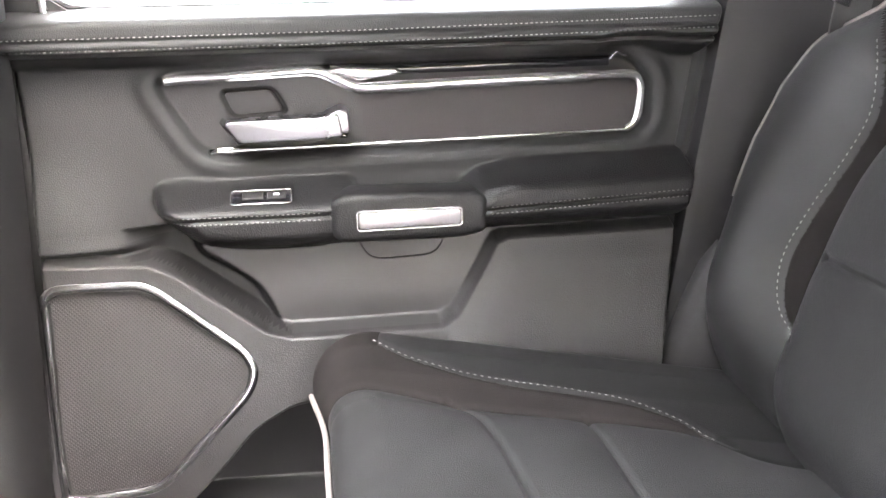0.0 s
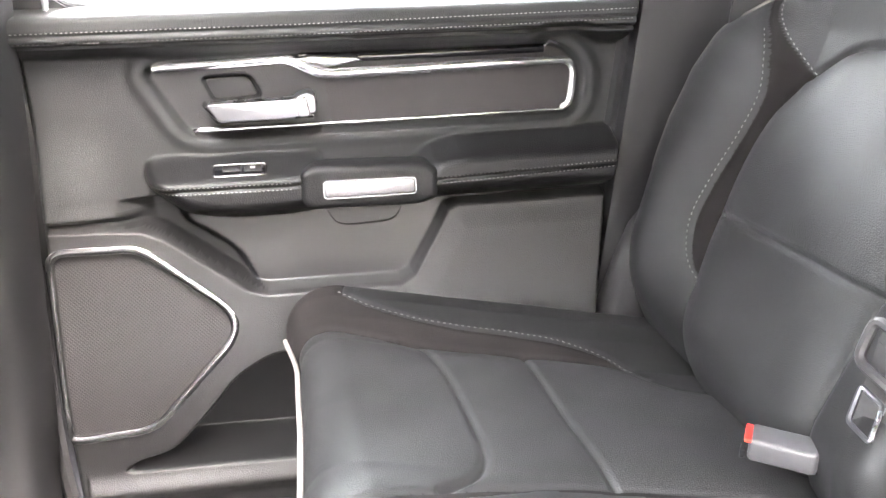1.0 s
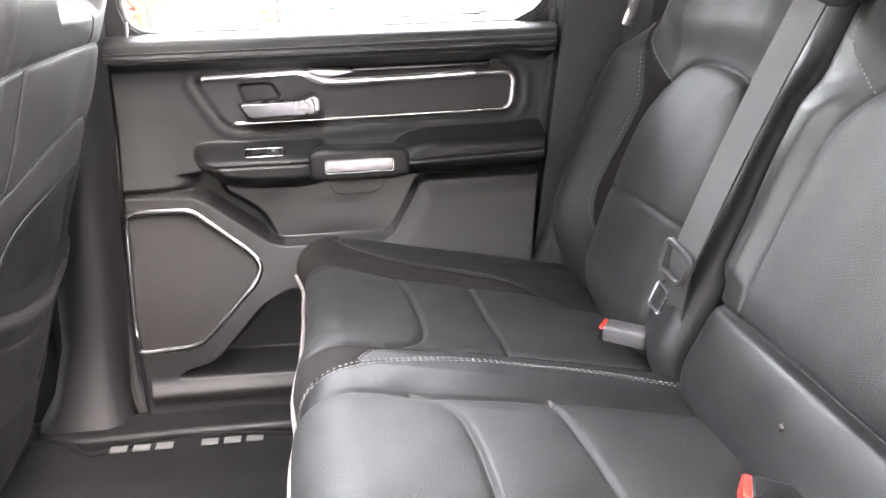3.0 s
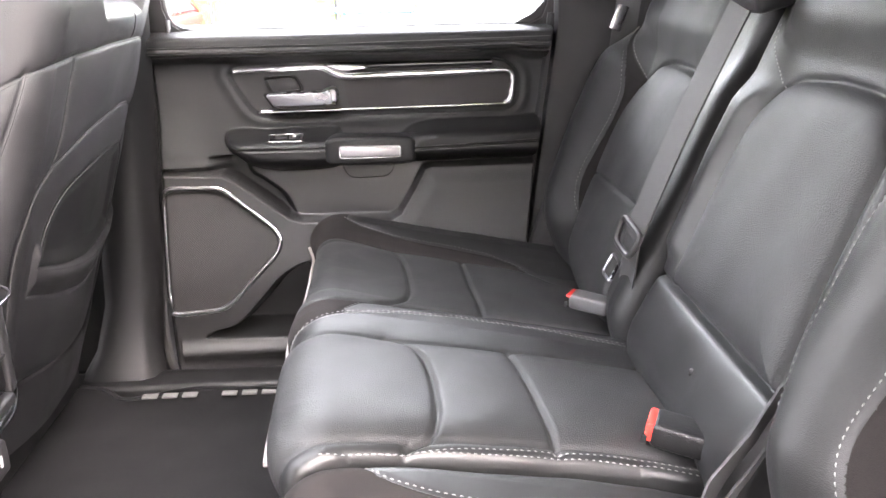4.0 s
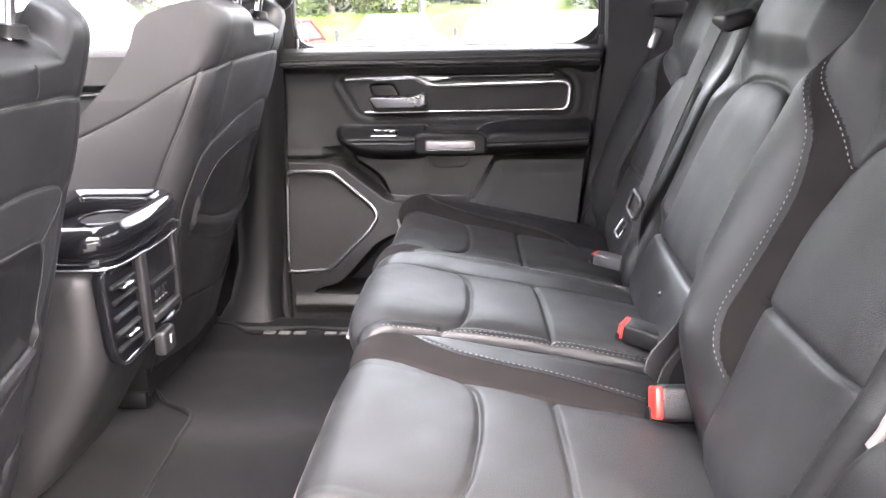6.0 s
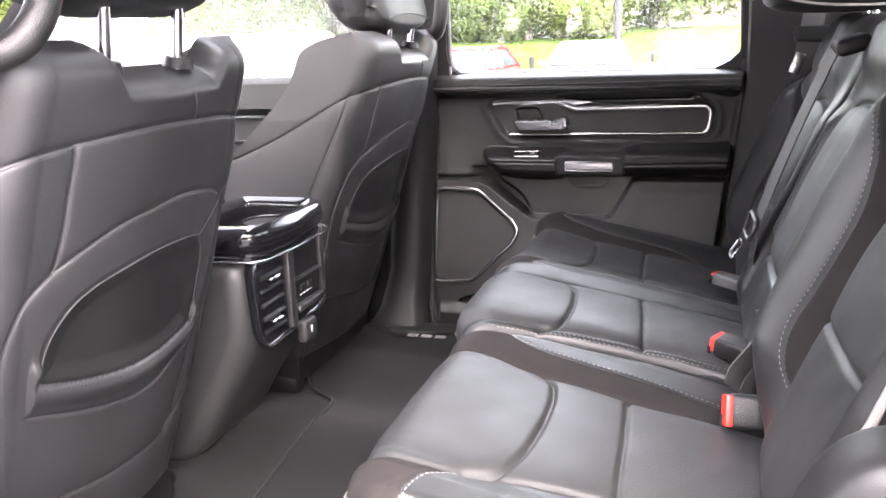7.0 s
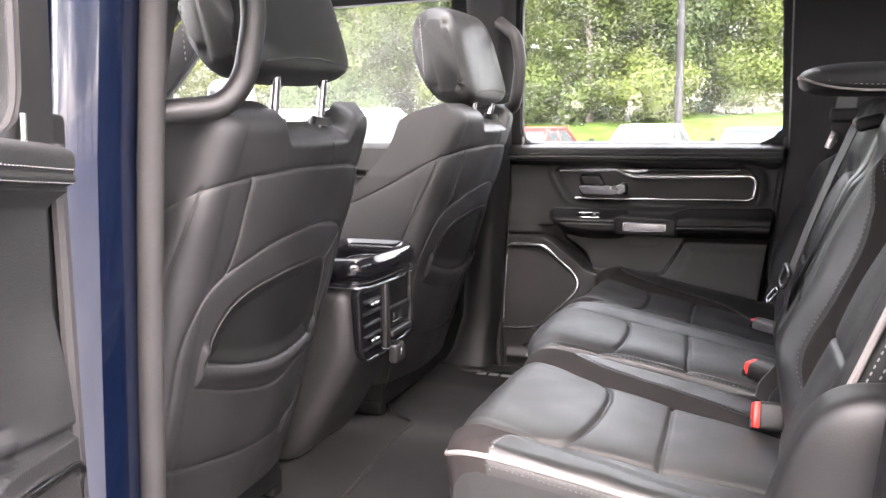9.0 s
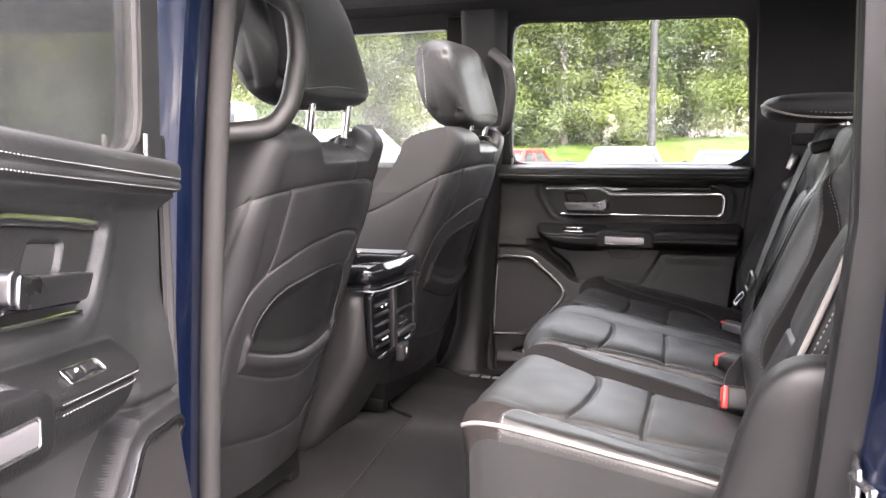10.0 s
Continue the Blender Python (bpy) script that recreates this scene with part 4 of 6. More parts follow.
# far seat
FB_LO = [(-0.1, 0.505), (0.2, 0.500), (0.6, 0.505)]
FB_HI = [(-0.1, 0.95), (0.0, 0.982), (0.10, 1.008), (0.185, 1.030), (0.236, 1.040), (0.30, 1.036), (0.36, 1.010), (0.40, 0.975), (0.44, 0.955), (0.6, 0.94)]
FB_OUT = curve2([(-0.1, 0.85), (0.06, 0.872), (0.155, 0.890), (0.225, 0.894), (0.285, 0.880), (0.330, 0.850)], 0.04)
FB_IN = curve2([(-0.1, 0.61), (0.16, 0.609), (0.22, 0.604), (0.28, 0.604), (0.335, 0.611), (0.362, 0.628)], 0.04)
FB_PANEL = FB_IN + curve2([(0.362, 0.628), (0.372, 0.668), (0.374, 0.74), (0.367, 0.798), (0.330, 0.846)], 0.02) + FB_OUT[::-1]
FB_SEAM = curve2([(0.158, 0.874), (0.166, 0.73), (0.168, 0.607)], 0.05)
FB_ST = curve2([(0.070, 0.862), (0.090, 0.892), (0.138, 0.912), (0.2125, 0.912), (0.308, 0.892), (0.345, 0.898), (0.375, 0.922), (0.405, 0.960)], 0.03)
FB_CREST = curve2([(0.330, 0.846), (0.362, 0.892), (0.400, 0.934), (0.45, 0.938), (0.60, 0.93)], 0.03) + curve2([(0.60, 0.56), (0.45, 0.57), (0.40, 0.567), (0.354, 0.601)], 0.03)


def fb_rise(t, y):
    hi = np.interp(t, [p[0] for p in FB_HI], [p[1] for p in FB_HI])
    out = np.interp(t, [p[0] for p in FB_OUT], [p[1] for p in FB_OUT])
    h = swell(t, y, out, hi, 0.050) * (1 - 0.7 * sm((t - 0.34) / 0.08)) * (0.35 + 0.65 * sm((t + 0.02) / 0.12))
    h = h + 0.012 * np.clip((0.608 - y) / 0.06, 0, 1) ** 1.2 * (1 - sm((t - 0.34) / 0.08))
    return h + 0.018 * sm(sd(t, y, FB_CREST) / 0.05) * sm((t - 0.375) / 0.06)


def fb_regions(t, y):
    pan = inside(t, y, FB_PANEL)
    st = np.interp(t, [p[0] for p in FB_ST], [p[1] for p in FB_ST])
    return [("lower_panel", pan & (t < 0.165), LEATHER, ""), ("upper_panel", pan, PERFORATED, "perforated black leather"), ("crest_panel", inside(t, y, FB_CREST) & (t > 0.33), LEATHER, ""),
            ("outer_bolster", (y > st) & (t < 0.405) & (t > 0.078) & (y > 0.75), LEATHER_SMOOTH, ""), ("lower_bolster", (t <= 0.078) & (y > 0.75), LEATHER_SMOOTH, ""),
            ("outer_suede", y > 0.75, SUEDE, "brown-black suede strip"), ("inner_bolster", y < 0.75, LEATHER_SMOOTH, "")]


backrest("black leather outer backrest with suede strip and pale piping", FB_LO, FB_HI, fb_rise, [(FB_PANEL, 0.012, 0.018)],
         [(FB_SEAM, 0.005, 0.0035), (FB_ST, 0.0018, 0.0035), (FB_PANEL[len(FB_IN) - 2:-len(FB_OUT) + 2], 0.006, 0.004), (FB_OUT, 0.002, 0.004), (FB_IN, 0.003, 0.004)],
         (FB_OUT, FB_ST, FB_IN), fb_regions,
         [[(t, y + 0.005) for t, y in FB_ST[:-6]], [(t, y - 0.005) for t, y in FB_CREST[:14] if t < 0.50]],
         [([(t, float(np.interp(t, [p[0] for p in FB_HI], [p[1] for p in FB_HI])) - 0.006) for t in np.linspace(0.17, 0.41, 30)], 0.008, 0.0030)])

# middle pad with the fold-down armrest
MB_LO, MB_HI = [(-0.1, 0.115), (0.2, 0.11), (0.6, 0.115)], [(-0.1, 0.485), (0.1, 0.49), (0.3, 0.495), (0.6, 0.495)]
MB_PANEL = curve2([(0.125, 0.425), (0.24, 0.428), (0.344, 0.424), (0.380, 0.392), (0.398, 0.362), (0.407, 0.285), (0.405, 0.21), (0.396, 0.176), (0.36, 0.154), (0.25, 0.152), (0.125, 0.135)], 0.025)
MB_CREST = curve2([(0.386, 0.382), (0.43, 0.455), (0.478, 0.456), (0.60, 0.45)], 0.03) + curve2([(0.60, 0.125), (0.43, 0.12), (0.395, 0.17)], 0.02)


def mb_rise(t, y):
    s = sd(t, y, MB_PANEL)
    h = 0.012 * sm(-s / 0.03) * sm((t - 0.14) / 0.03) * sm((0.40 - t) / 0.05)
    h = h + 0.018 * sm(sd(t, y, MB_CREST) / 0.045) * sm((t - 0.42) / 0.05)
    block = np.clip((0.122 - t) / 0.17, 0, 1)
    return h + 0.006 * np.sin(np.clip(block, 0, 1) * math.pi * 0.8) ** 0.55 * (t < 0.122)


def mb_regions(t, y):
    return [("armrest_pad", inside(t, y, MB_PANEL), PERFORATED, "perforated black leather pad"), ("armrest_base", t < 0.122, LEATHER_SMOOTH, ""),
            ("crest_panel", inside(t, y, MB_CREST) & (t > 0.38), LEATHER, ""), ("side_roll", y > -1, LEATHER_SMOOTH, "")]


mback, mlay = backrest("black leather middle backrest with fold-down armrest pad", MB_LO, MB_HI, mb_rise, [(MB_PANEL, 0.014, 0.018)],
                       [(MB_PANEL + MB_PANEL[:1], 0.004, 0.004), (curve2([(0.122, 0.10), (0.122, 0.50)], 0.05), 0.007, 0.004)], (), mb_regions,
                       [[(t, y + 0.004) for t, y in MB_CREST[:9]]], [])
btn = mlay([(0.075, 0.272), (0.076, 0.274)], 0.0)[0]
part("release_button", puffed(btn.x, btn.y, btn.z, 0.007, 0.006, 0.009, 2.5, n=8), PLASTIC, mback, "small black release button")

# near seat
NB_HI = [(-0.1, 0.01), (0.0, 0.035), (0.05, 0.060), (0.10, 0.080), (0.20, 0.103), (0.30, 0.104), (0.43, 0.085), (0.6, 0.06)]
NB_LO = [(-0.1, -0.275), (0.0, -0.295), (0.2, -0.337), (0.30, -0.334), (0.38, -0.318), (0.6, -0.255)]
NB_IN = curve2([(-0.1, -0.05), (0.10, -0.040), (0.19, -0.024), (0.298, -0.036), (0.350, -0.055)], 0.05)
NB_OUT = curve2([(-0.1, -0.235), (0.05, -0.25), (0.19, -0.268), (0.27, -0.262), (0.350, -0.236)], 0.05)
NB_PANEL = NB_IN + curve2([(0.350, -0.055), (0.388, -0.088), (0.402, -0.140), (0.390, -0.205), (0.350, -0.236)], 0.02) + NB_OUT[::-1]
NB_SEAM = curve2([(0.188, -0.022), (0.203, -0.27)], 0.05)
NB_ST = curve2([(0.092, -0.034), (0.108, -0.014), (0.150, 0.004), (0.20, 0.006), (0.30, -0.006), (0.360, -0.006), (0.40, 0.020), (0.445, 0.068)], 0.03)
NB_STO = curve2([(0.05, -0.270), (0.12, -0.290), (0.22, -0.300), (0.30, -0.295), (0.36, -0.280), (0.43, -0.266)], 0.03)
NB_CREST = curve2([(0.352, -0.055), (0.388, -0.028), (0.43, 0.022), (0.47, 0.052), (0.60, 0.05)], 0.03) + curve2([(0.60, -0.25), (0.43, -0.262), (0.352, -0.236)], 0.03)


def nb_rise(t, y):
    hi = np.interp(t, [p[0] for p in NB_HI], [p[1] for p in NB_HI])
    lo = np.interp(t, [p[0] for p in NB_LO], [p[1] for p in NB_LO])
    a = np.interp(t, [p[0] for p in NB_IN], [p[1] for p in NB_IN])
    b = np.interp(t, [p[0] for p in NB_OUT], [p[1] for p in NB_OUT])
    low = sm((t - 0.005) / 0.12)
    h = -0.014 + swell(t, y, a, hi, 0.052, 0.70) * low * (1 - 0.6 * sm((t - 0.40) / 0.1))
    h = h + swell(t, -y, -b, -lo, 0.024) * low * (1 - 0.7 * sm((t - 0.34) / 0.1))
    return h + 0.018 * sm(sd(t, y, NB_CREST) / 0.05) * sm((t - 0.40) / 0.06)


def nb_regions(t, y):
    pan = inside(t, y, NB_PANEL)
    st = np.interp(t, [p[0] for p in NB_ST], [p[1] for p in NB_ST])
    so = np.interp(t, [p[0] for p in NB_STO], [p[1] for p in NB_STO])
    return [("lower_panel", pan & (t < 0.196), LEATHER, ""), ("upper_panel", pan, PERFORATED, "perforated black leather"), ("crest_panel", inside(t, y, NB_CREST) & (t > 0.35), LEATHER, ""),
            ("inner_bolster", (y > -0.15) & ((y > st) | (t < 0.097)), LEATHER_SMOOTH, ""), ("outer_bolster", (y <= -0.15) & ((y < so) | (t < 0.05)), LEATHER_SMOOTH, ""),
            ("inner_suede", y > -0.15, SUEDE, "brown-black suede strip"), ("outer_roll", y <= -0.15, LEATHER_SMOOTH, "")]


nback, _ = backrest("black leather backrest with suede strips, pale piping and stitching", NB_LO, NB_HI, nb_rise, [(NB_PANEL, 0.012, 0.018)],
                       [(NB_SEAM, 0.005, 0.0035), (NB_ST, 0.0018, 0.0035), (NB_STO, 0.0018, 0.0035), (NB_PANEL[len(NB_IN) - 2:-len(NB_OUT) + 2], 0.006, 0.004), (NB_IN, 0.002, 0.004), (NB_OUT, 0.003, 0.004)],
                       (NB_IN, NB_ST, NB_OUT, NB_STO), nb_regions,
                       [[(t, y + 0.005) for t, y in NB_ST], [(t, y + 0.005) for t, y in NB_CREST[:14] if t < 0.50],
                        [(t, float(np.interp(t, [p[0] for p in NB_HI], [p[1] for p in NB_HI])) - 0.016) for t in np.linspace(0.14, 0.46, 40)]],
                       [])


def near_flank(t, deep):
    """A place on the near backrest's open side, so deep behind its face."""
    y = float(np.interp(t, [p[0] for p in NB_LO], [p[1] for p in NB_LO])) - 0.0015
    return Vector((BACK_X + t * math.sin(LEAN) + deep * math.cos(LEAN), y, BACK_Z + t * math.cos(LEAN) - deep * math.sin(LEAN)))


part("piping", tube([near_flank(t, 0.002 - 0.03 * max(0.0, t - 0.2)) for t in np.linspace(0.185, 0.44, 34)], 0.0042, 8), PIPING, nback, "pale grey piping")
for deep in (0.013, 0.023):
    stitches("stitching", [near_flank(t, deep) for t in np.linspace(0.185, 0.43, 34)], Vector((0, -1, 0)), nback, 0.0052, 0.0030, 0.0009)


def side_bolsters():
    """The padded leather wings low down beside the outer backrests, and the pale plastic corner trims beside them."""
    w = thing("side_wing", (0.42, -0.40, 1.0), "gathered black leather side wing beside the rear seat", "seat trim")
    part("pad", puffed(0.424, -0.404, 1.150, 0.225, 0.092, 0.355, 5.0, 0.27, 0.0), PLASTIC_DARK, w)
    rim = rounded([(0.315, -0.380, 1.08), (0.345, -0.372, 1.16), (0.371, -0.366, 1.236), (0.392, -0.366, 1.300), (0.412, -0.372, 1.318), (0.445, -0.385, 1.302), (0.49, -0.395, 1.296)], 0.02, 4)
    rim = resample(rim, 0.006)
    part("top_fold", tube(rim, [0.0058 + 0.0008 * math.sin(i * 2.1) for i in range(len(rim))], 10, flat=((0.4, -0.8, 0.3), 0.7)), LEATHER, w, "gathered leather hem")
    for k in range(4):
        fold = [(0.372 + 0.030 * k + 0.004 * math.sin(t * 3 + k), -0.437 - 0.002 * k, 1.27 - 0.05 * t - 0.015 * k) for t in np.linspace(0, 1.6, 9)]
        part("crease", tube(fold, [0.004 * math.sin(math.pi * (i + 0.5) / 9) + 0.0008 for i in range(9)], 6), LEATHER, w)
    c = thing("corner_trim", (0.30, 1.04, 1.0), "grey plastic corner trim between seat and door", "trim panel")
    rows = []
    for z, x in ((0.95, 0.258), (1.08, 0.290), (1.15, 0.312), (1.20, 0.332), (1.225, 0.352)):
        rows.append([(x + 0.012, 1.075, z), (x, 1.05, z), (x + 0.004, 1.035, z), (x + 0.02, 1.02, z), (x + 0.08, 1.015, z)])
    verts = [v for r in rows for v in r]
    raw("panel", verts, [(i * 5 + k, i * 5 + k + 1, i * 5 + k + 6, i * 5 + k + 5) for i in range(4) for k in range(4)], PLASTIC_LIGHT, c)

# ---- front seats ----


def front_seat():
    yc = -0.135
    s = thing("bucket_seat", (-0.45, yc, 0.86), "black leather front seat with rear map pocket and seams", "car seat", "front seats")
    r, deep = 0.055, 0.13
    half = 0.238
    flat = half - r
    arc = r * math.pi / 2
    amax = flat + arc + deep
    zs = np.concatenate([np.linspace(0.93, 1.56, 280), 1.56 + 0.055 * np.sin(np.linspace(0.03, 1, 26) * math.pi / 2)])
    A, Zr = np.meshgrid(np.linspace(-amax, amax, 340), zs, indexing="ij")
    # seams, in metres across the back and in height
    crown = curve2([(-0.40, 1.36), (-0.30, 1.456), (-0.232, 1.497), (-0.142, 1.508), (-0.03, 1.515), (0.15, 1.511), (0.235, 1.497), (0.30, 1.456), (0.40, 1.36)], 0.05)
    out_l = curve2([(-0.234, 1.497), (-0.242, 1.428), (-0.262, 1.342), (-0.285, 1.15), (-0.29, 0.9)], 0.06)
    in_l = curve2([(-0.142, 1.507), (-0.141, 1.434), (-0.150, 1.368)], 0.05)
    out_r = [(-a, b) for a, b in out_l]
    shelf = curve2([(-0.212, 0.9), (-0.212, 1.084), (-0.208, 1.283), (-0.188, 1.335), (-0.149, 1.369), (-0.071, 1.401), (0.055, 1.418), (0.15, 1.408), (0.20, 1.388), (0.13, 1.347)], 0.035)
    pocket = curve2([(-0.159, 1.231), (-0.157, 1.28), (-0.127, 1.320), (-0.084, 1.340), (0.009, 1.352), (0.09, 1.353), (0.130, 1.345), (0.147, 1.297), (0.147, 1.204)], 0.03)
    mouth = curve2([(-0.159, 1.231), (-0.072, 1.203), (0.038, 1.187), (0.147, 1.204)], 0.05)
    mouth2 = curve2([(-0.168, 1.192), (-0.063, 1.156), (0.05, 1.136), (0.162, 1.169)], 0.05)
    hem = curve2([(-0.19, 1.058), (-0.04, 1.035), (0.136, 1.017), (0.195, 1.06)], 0.05)
    pod = pocket + mouth[::-1]
    side_r = curve2([(0.20, 1.388), (0.195, 1.25), (0.175, 1.12), (0.15, 1.02)], 0.05)

    def shape(A, Zr, lift=0.0):
        top = np.clip((Zr - 1.56) / 0.055, 0, 1)
        notch = np.exp(-np.clip((np.abs(A - 0.022) - 0.095) / 0.018, 0, 9) ** 2)
        b = np.abs(A)
        hw = half - 0.03 * np.clip((1.25 - Zr) / 0.35, 0, 1) - 0.02 * np.clip((Zr - 1.45) / 0.15, 0, 1)
        ang = np.clip((b - flat) / r, 0, math.pi / 2)
        across = np.where(b < flat, b, flat + r * np.sin(ang)) * hw / half
        fwd = np.where(b < flat, 0, r - r * np.cos(ang)) + np.clip(b - flat - arc, 0, 9) * (0.75 + 1.25 * sm((1.55 - Zr) / 0.30))
        fwd = fwd + 0.02 * np.clip(b / flat, 0, 1) ** 2
        # round over at the top towards the middle of the thickness
        fwd = fwd * (1 - top ** 3) + (0.07 + 0.0 * fwd) * top ** 3
        z = Zr - 0.032 * notch * np.clip((Zr - 1.525) / 0.06, 0, 1)
        h = np.full(A.shape, lift)
        for ln, d, w in ((crown, 0.0022, 0.003), (out_l, 0.0022, 0.003), (in_l, 0.0022, 0.003), (out_r, 0.0022, 0.003), (shelf, 0.002, 0.003), (hem, 0.002, 0.003)):
            ds = line_dist(A, Zr, ln)
            h = h - d * np.exp(-(ds / w) ** 2) - 0.003 * np.exp(-ds / 0.012)
        sp = sd(A, Zr, pod)
        h = h - 0.008 * sm(sp / 0.03) - 0.0016 * np.exp(-(sp / 0.003) ** 2)
        dm = line_dist(A, Zr, mouth)
        h = h + 0.008 * np.exp(-((dm - 0.016) / 0.014) ** 2) * (Zr < 1.30) * (sp < 0) * (np.abs(A) < 0.17)
        h = h - 0.003 * np.exp(-(line_dist(A, Zr, mouth2) / 0.003) ** 2)
        h = h - 0.006 * np.exp(-(line_dist(A, Zr, side_r) / 0.012) ** 2)
        h = h + 0.0015 * np.sin(A * 31 + Zr * 17) * np.sin(Zr * 29)
        h = h * (1 - top)
        back = -0.436 + 0.323 * (z - 1.245)
        outw = np.clip((b - flat) / arc, 0, 1)
        x = back - fwd + h * (1 - outw * 0.7)
        y = np.sign(A) * (across + h * outw * 0.8)
        return x, yc + y, z
    X, Y, Z = shape(A, Zr)
    ac, zc = (A[:-1, :-1] + A[1:, 1:]) / 2, (Zr[:-1, :-1] + Zr[1:, 1:]) / 2
    above = inside(ac, zc, crown + [(0.6, 1.36), (0.6, 2), (-0.6, 2), (-0.6, 1.36)])
    midl = inside(ac, zc, out_l + [(-0.212, 0.85)] + shelf[:next(k for k, p in enumerate(shelf) if p[1] > 1.366)] + in_l[::-1])
    outl = inside(ac, zc, out_l + [(-0.6, 0.8), (-0.6, 1.6), (-0.24, 1.6)])
    outr = inside(ac, zc, out_r + [(0.6, 0.8), (0.6, 1.6), (0.24, 1.6)])
    regions = [("shoulder_panel", above, SEATBACK, ""), ("side_panel", outl, SEATBACK, ""), ("side_panel", outr, SEATBACK, ""),
               ("edge_panel", midl, SEATBACK, ""),
               ("map_pocket", sd(ac, zc, pod) > 0, LEATHER_SMOOTH, "dark map pocket lining")]
    sheet_parts(X, Y, Z, regions, ("back_panel", SEATBACK, ""), s)

    def lay(pts, lift):
        p = resample([(a, b, 0) for a, b in pts], 0.006)
        x, y, z = shape(np.array([q.x for q in p]), np.array([q.y for q in p]), lift)
        return [Vector(v) for v in zip(x, y, z)]
    n = Vector((1, 0, -0.3)).normalized()
    # Thin pale tubes paint the highlight beside each seam.
    for ln in (crown, out_l, in_l, shelf, pocket):
        part("seam_welt", tube(lay([(a + 0.002, b - 0.002) for a, b in ln], 0.0010), 0.0007, 5), SEAM_PALE, s)
    part("seam_welt", tube(lay([(0.062, 1.514), (0.048, 1.58)], 0.0010), 0.0007, 5), SEAM_PALE, s)
    stitches("stitching", lay([(a, b - 0.005) for a, b in mouth], 0.006), n, s, 0.004, 0.003, 0.0006, SEAM_PALE)
    stitches("stitching", lay(mouth2, 0.004), n, s, 0.004, 0.003, 0.0006, SEAM_PALE)
    # front face and seat cushion
    part("front_pad", box(-0.535, yc, 1.28, 0.16, 0.40, 0.60, 0.05, 4, pose(0, 0, 0, 0, 18, 0)), LEATHER, s)
    part("seat_base", box(-0.80, yc, 1.05, 0.50, 0.46, 0.16, 0.05, 4), LEATHER, s)
    part("seat_frame", box(-0.78, yc, 0.93, 0.42, 0.40, 0.12, 0.01, 2), PLASTIC_DARK, s)
    for dy in (-0.19, 0.19):
        part("seat_rail", box(-0.80, yc + dy, 0.868, 0.45, 0.035, 0.035, 0.004), PLASTIC_DARK, s)
    part("rail_foot", puffed(-0.640, yc + 0.225, 0.868, 0.085, 0.075, 0.030, 3, n=10), PLASTIC_DARK, s, "black rail foot cover")
    part("rail_bolt", tube([(-0.640, yc + 0.225, 0.880), (-0.640, yc + 0.225, 0.896)], [0.012, 0.008], 12), STEEL, s, "steel rail bolt")
    return s


seat = front_seat()
SEAT_SHIFT = Vector((0, 2 * (Y0 + 0.135) + 0.012, 0))
copy_thing(seat, Matrix.Translation(seat.location + SEAT_SHIFT))


side_bolsters()


def headrest(y, bottom, name="front_headrest"):
    h = thing(name, (-0.37, y, 1.60), "black leather headrest on two chrome posts", "headrest", "front headrests")
    bm = bmesh.new()
    # side profile drawn out across, narrowing to the front
    prof = [(-0.345, 0.030), (-0.352, 0.008), (-0.40, -0.006), (-0.45, 0.006), (-0.490, 0.05), (-0.515, 0.12), (-0.520, 0.19), (-0.500, 0.225), (-0.455, 0.235), (-0.410, 0.222), (-0.385, 0.17), (-0.362, 0.09)]
    prof = [(p[0], p[1]) for p in rounded([(a, b, 0) for a, b in prof], 0.02, 3, True)]
    steps = 15
    rings = []
    for k in range(steps + 1):
        u = -1 + 2 * k / steps
        shrink = (1 - abs(u) ** 5) ** 0.5 if abs(u) < 1 else 0.0
        cx, cz = -0.43, 0.115
        ring = []
        for a, b in prof:
            front = max(0.0, min(1.0, (-0.36 - a) / 0.16))
            w = 0.148 - 0.022 * front
            f = 0.70 + 0.30 * shrink
            ring.append(bm.verts.new((cx + (a - cx) * f, y + u * w, bottom + cz + (b - cz) * f)))
        rings.append(ring)
    n = len(prof)
    for p, q in zip(rings, rings[1:]):
        for k in range(n):
            bm.faces.new((p[k], p[(k + 1) % n], q[(k + 1) % n], q[k]))
    bm.faces.new(rings[0][::-1])
    bm.faces.new(rings[-1])
    bmesh.ops.bevel(bm, geom=list({e for f in (rings[0], rings[-1]) for v in f for e in v.link_edges if all(w in f for w in e.verts)}), offset=0.012, segments=3, affect='EDGES')
    part("cushion", bm, LEATHER_SMOOTH, h, sharp=60)
    part("seam", tube([(-0.3435 - 0.004 * abs(k) / 10, y + 0.0125 * k, bottom + 0.026 + 0.010 * math.cos(k / 10 * 1.5)) for k in range(-10, 11)], 0.0011, 5), SEAM_PALE, h)
    for dy in (-0.150, 0.150):
        stitches("stitching", [(-0.465 - 0.008 * k / 6 - 0.004 * (k / 6) ** 2, y + dy * 0.985, bottom + 0.03 + 0.03 * k) for k in range(7)], Vector((0, math.copysign(1, dy), 0)), h, 0.005, 0.003, 0.0009)
    for dy in (-0.068, 0.068):
        part("post", tube([(-0.378, y + dy, 1.575), (-0.362, y + dy, bottom + 0.05)], 0.0072, 12), CHROME, h, "chrome headrest post")
        part("guide", tube([(-0.376, y + dy, 1.578), (-0.374, y + dy, 1.590)], [0.020, 0.016], 14), PLASTIC_DARK, h)
    return h


headrest(-0.135, 1.642)
headrest(-0.135 + SEAT_SHIFT.y, 1.612)

# ---- console ----


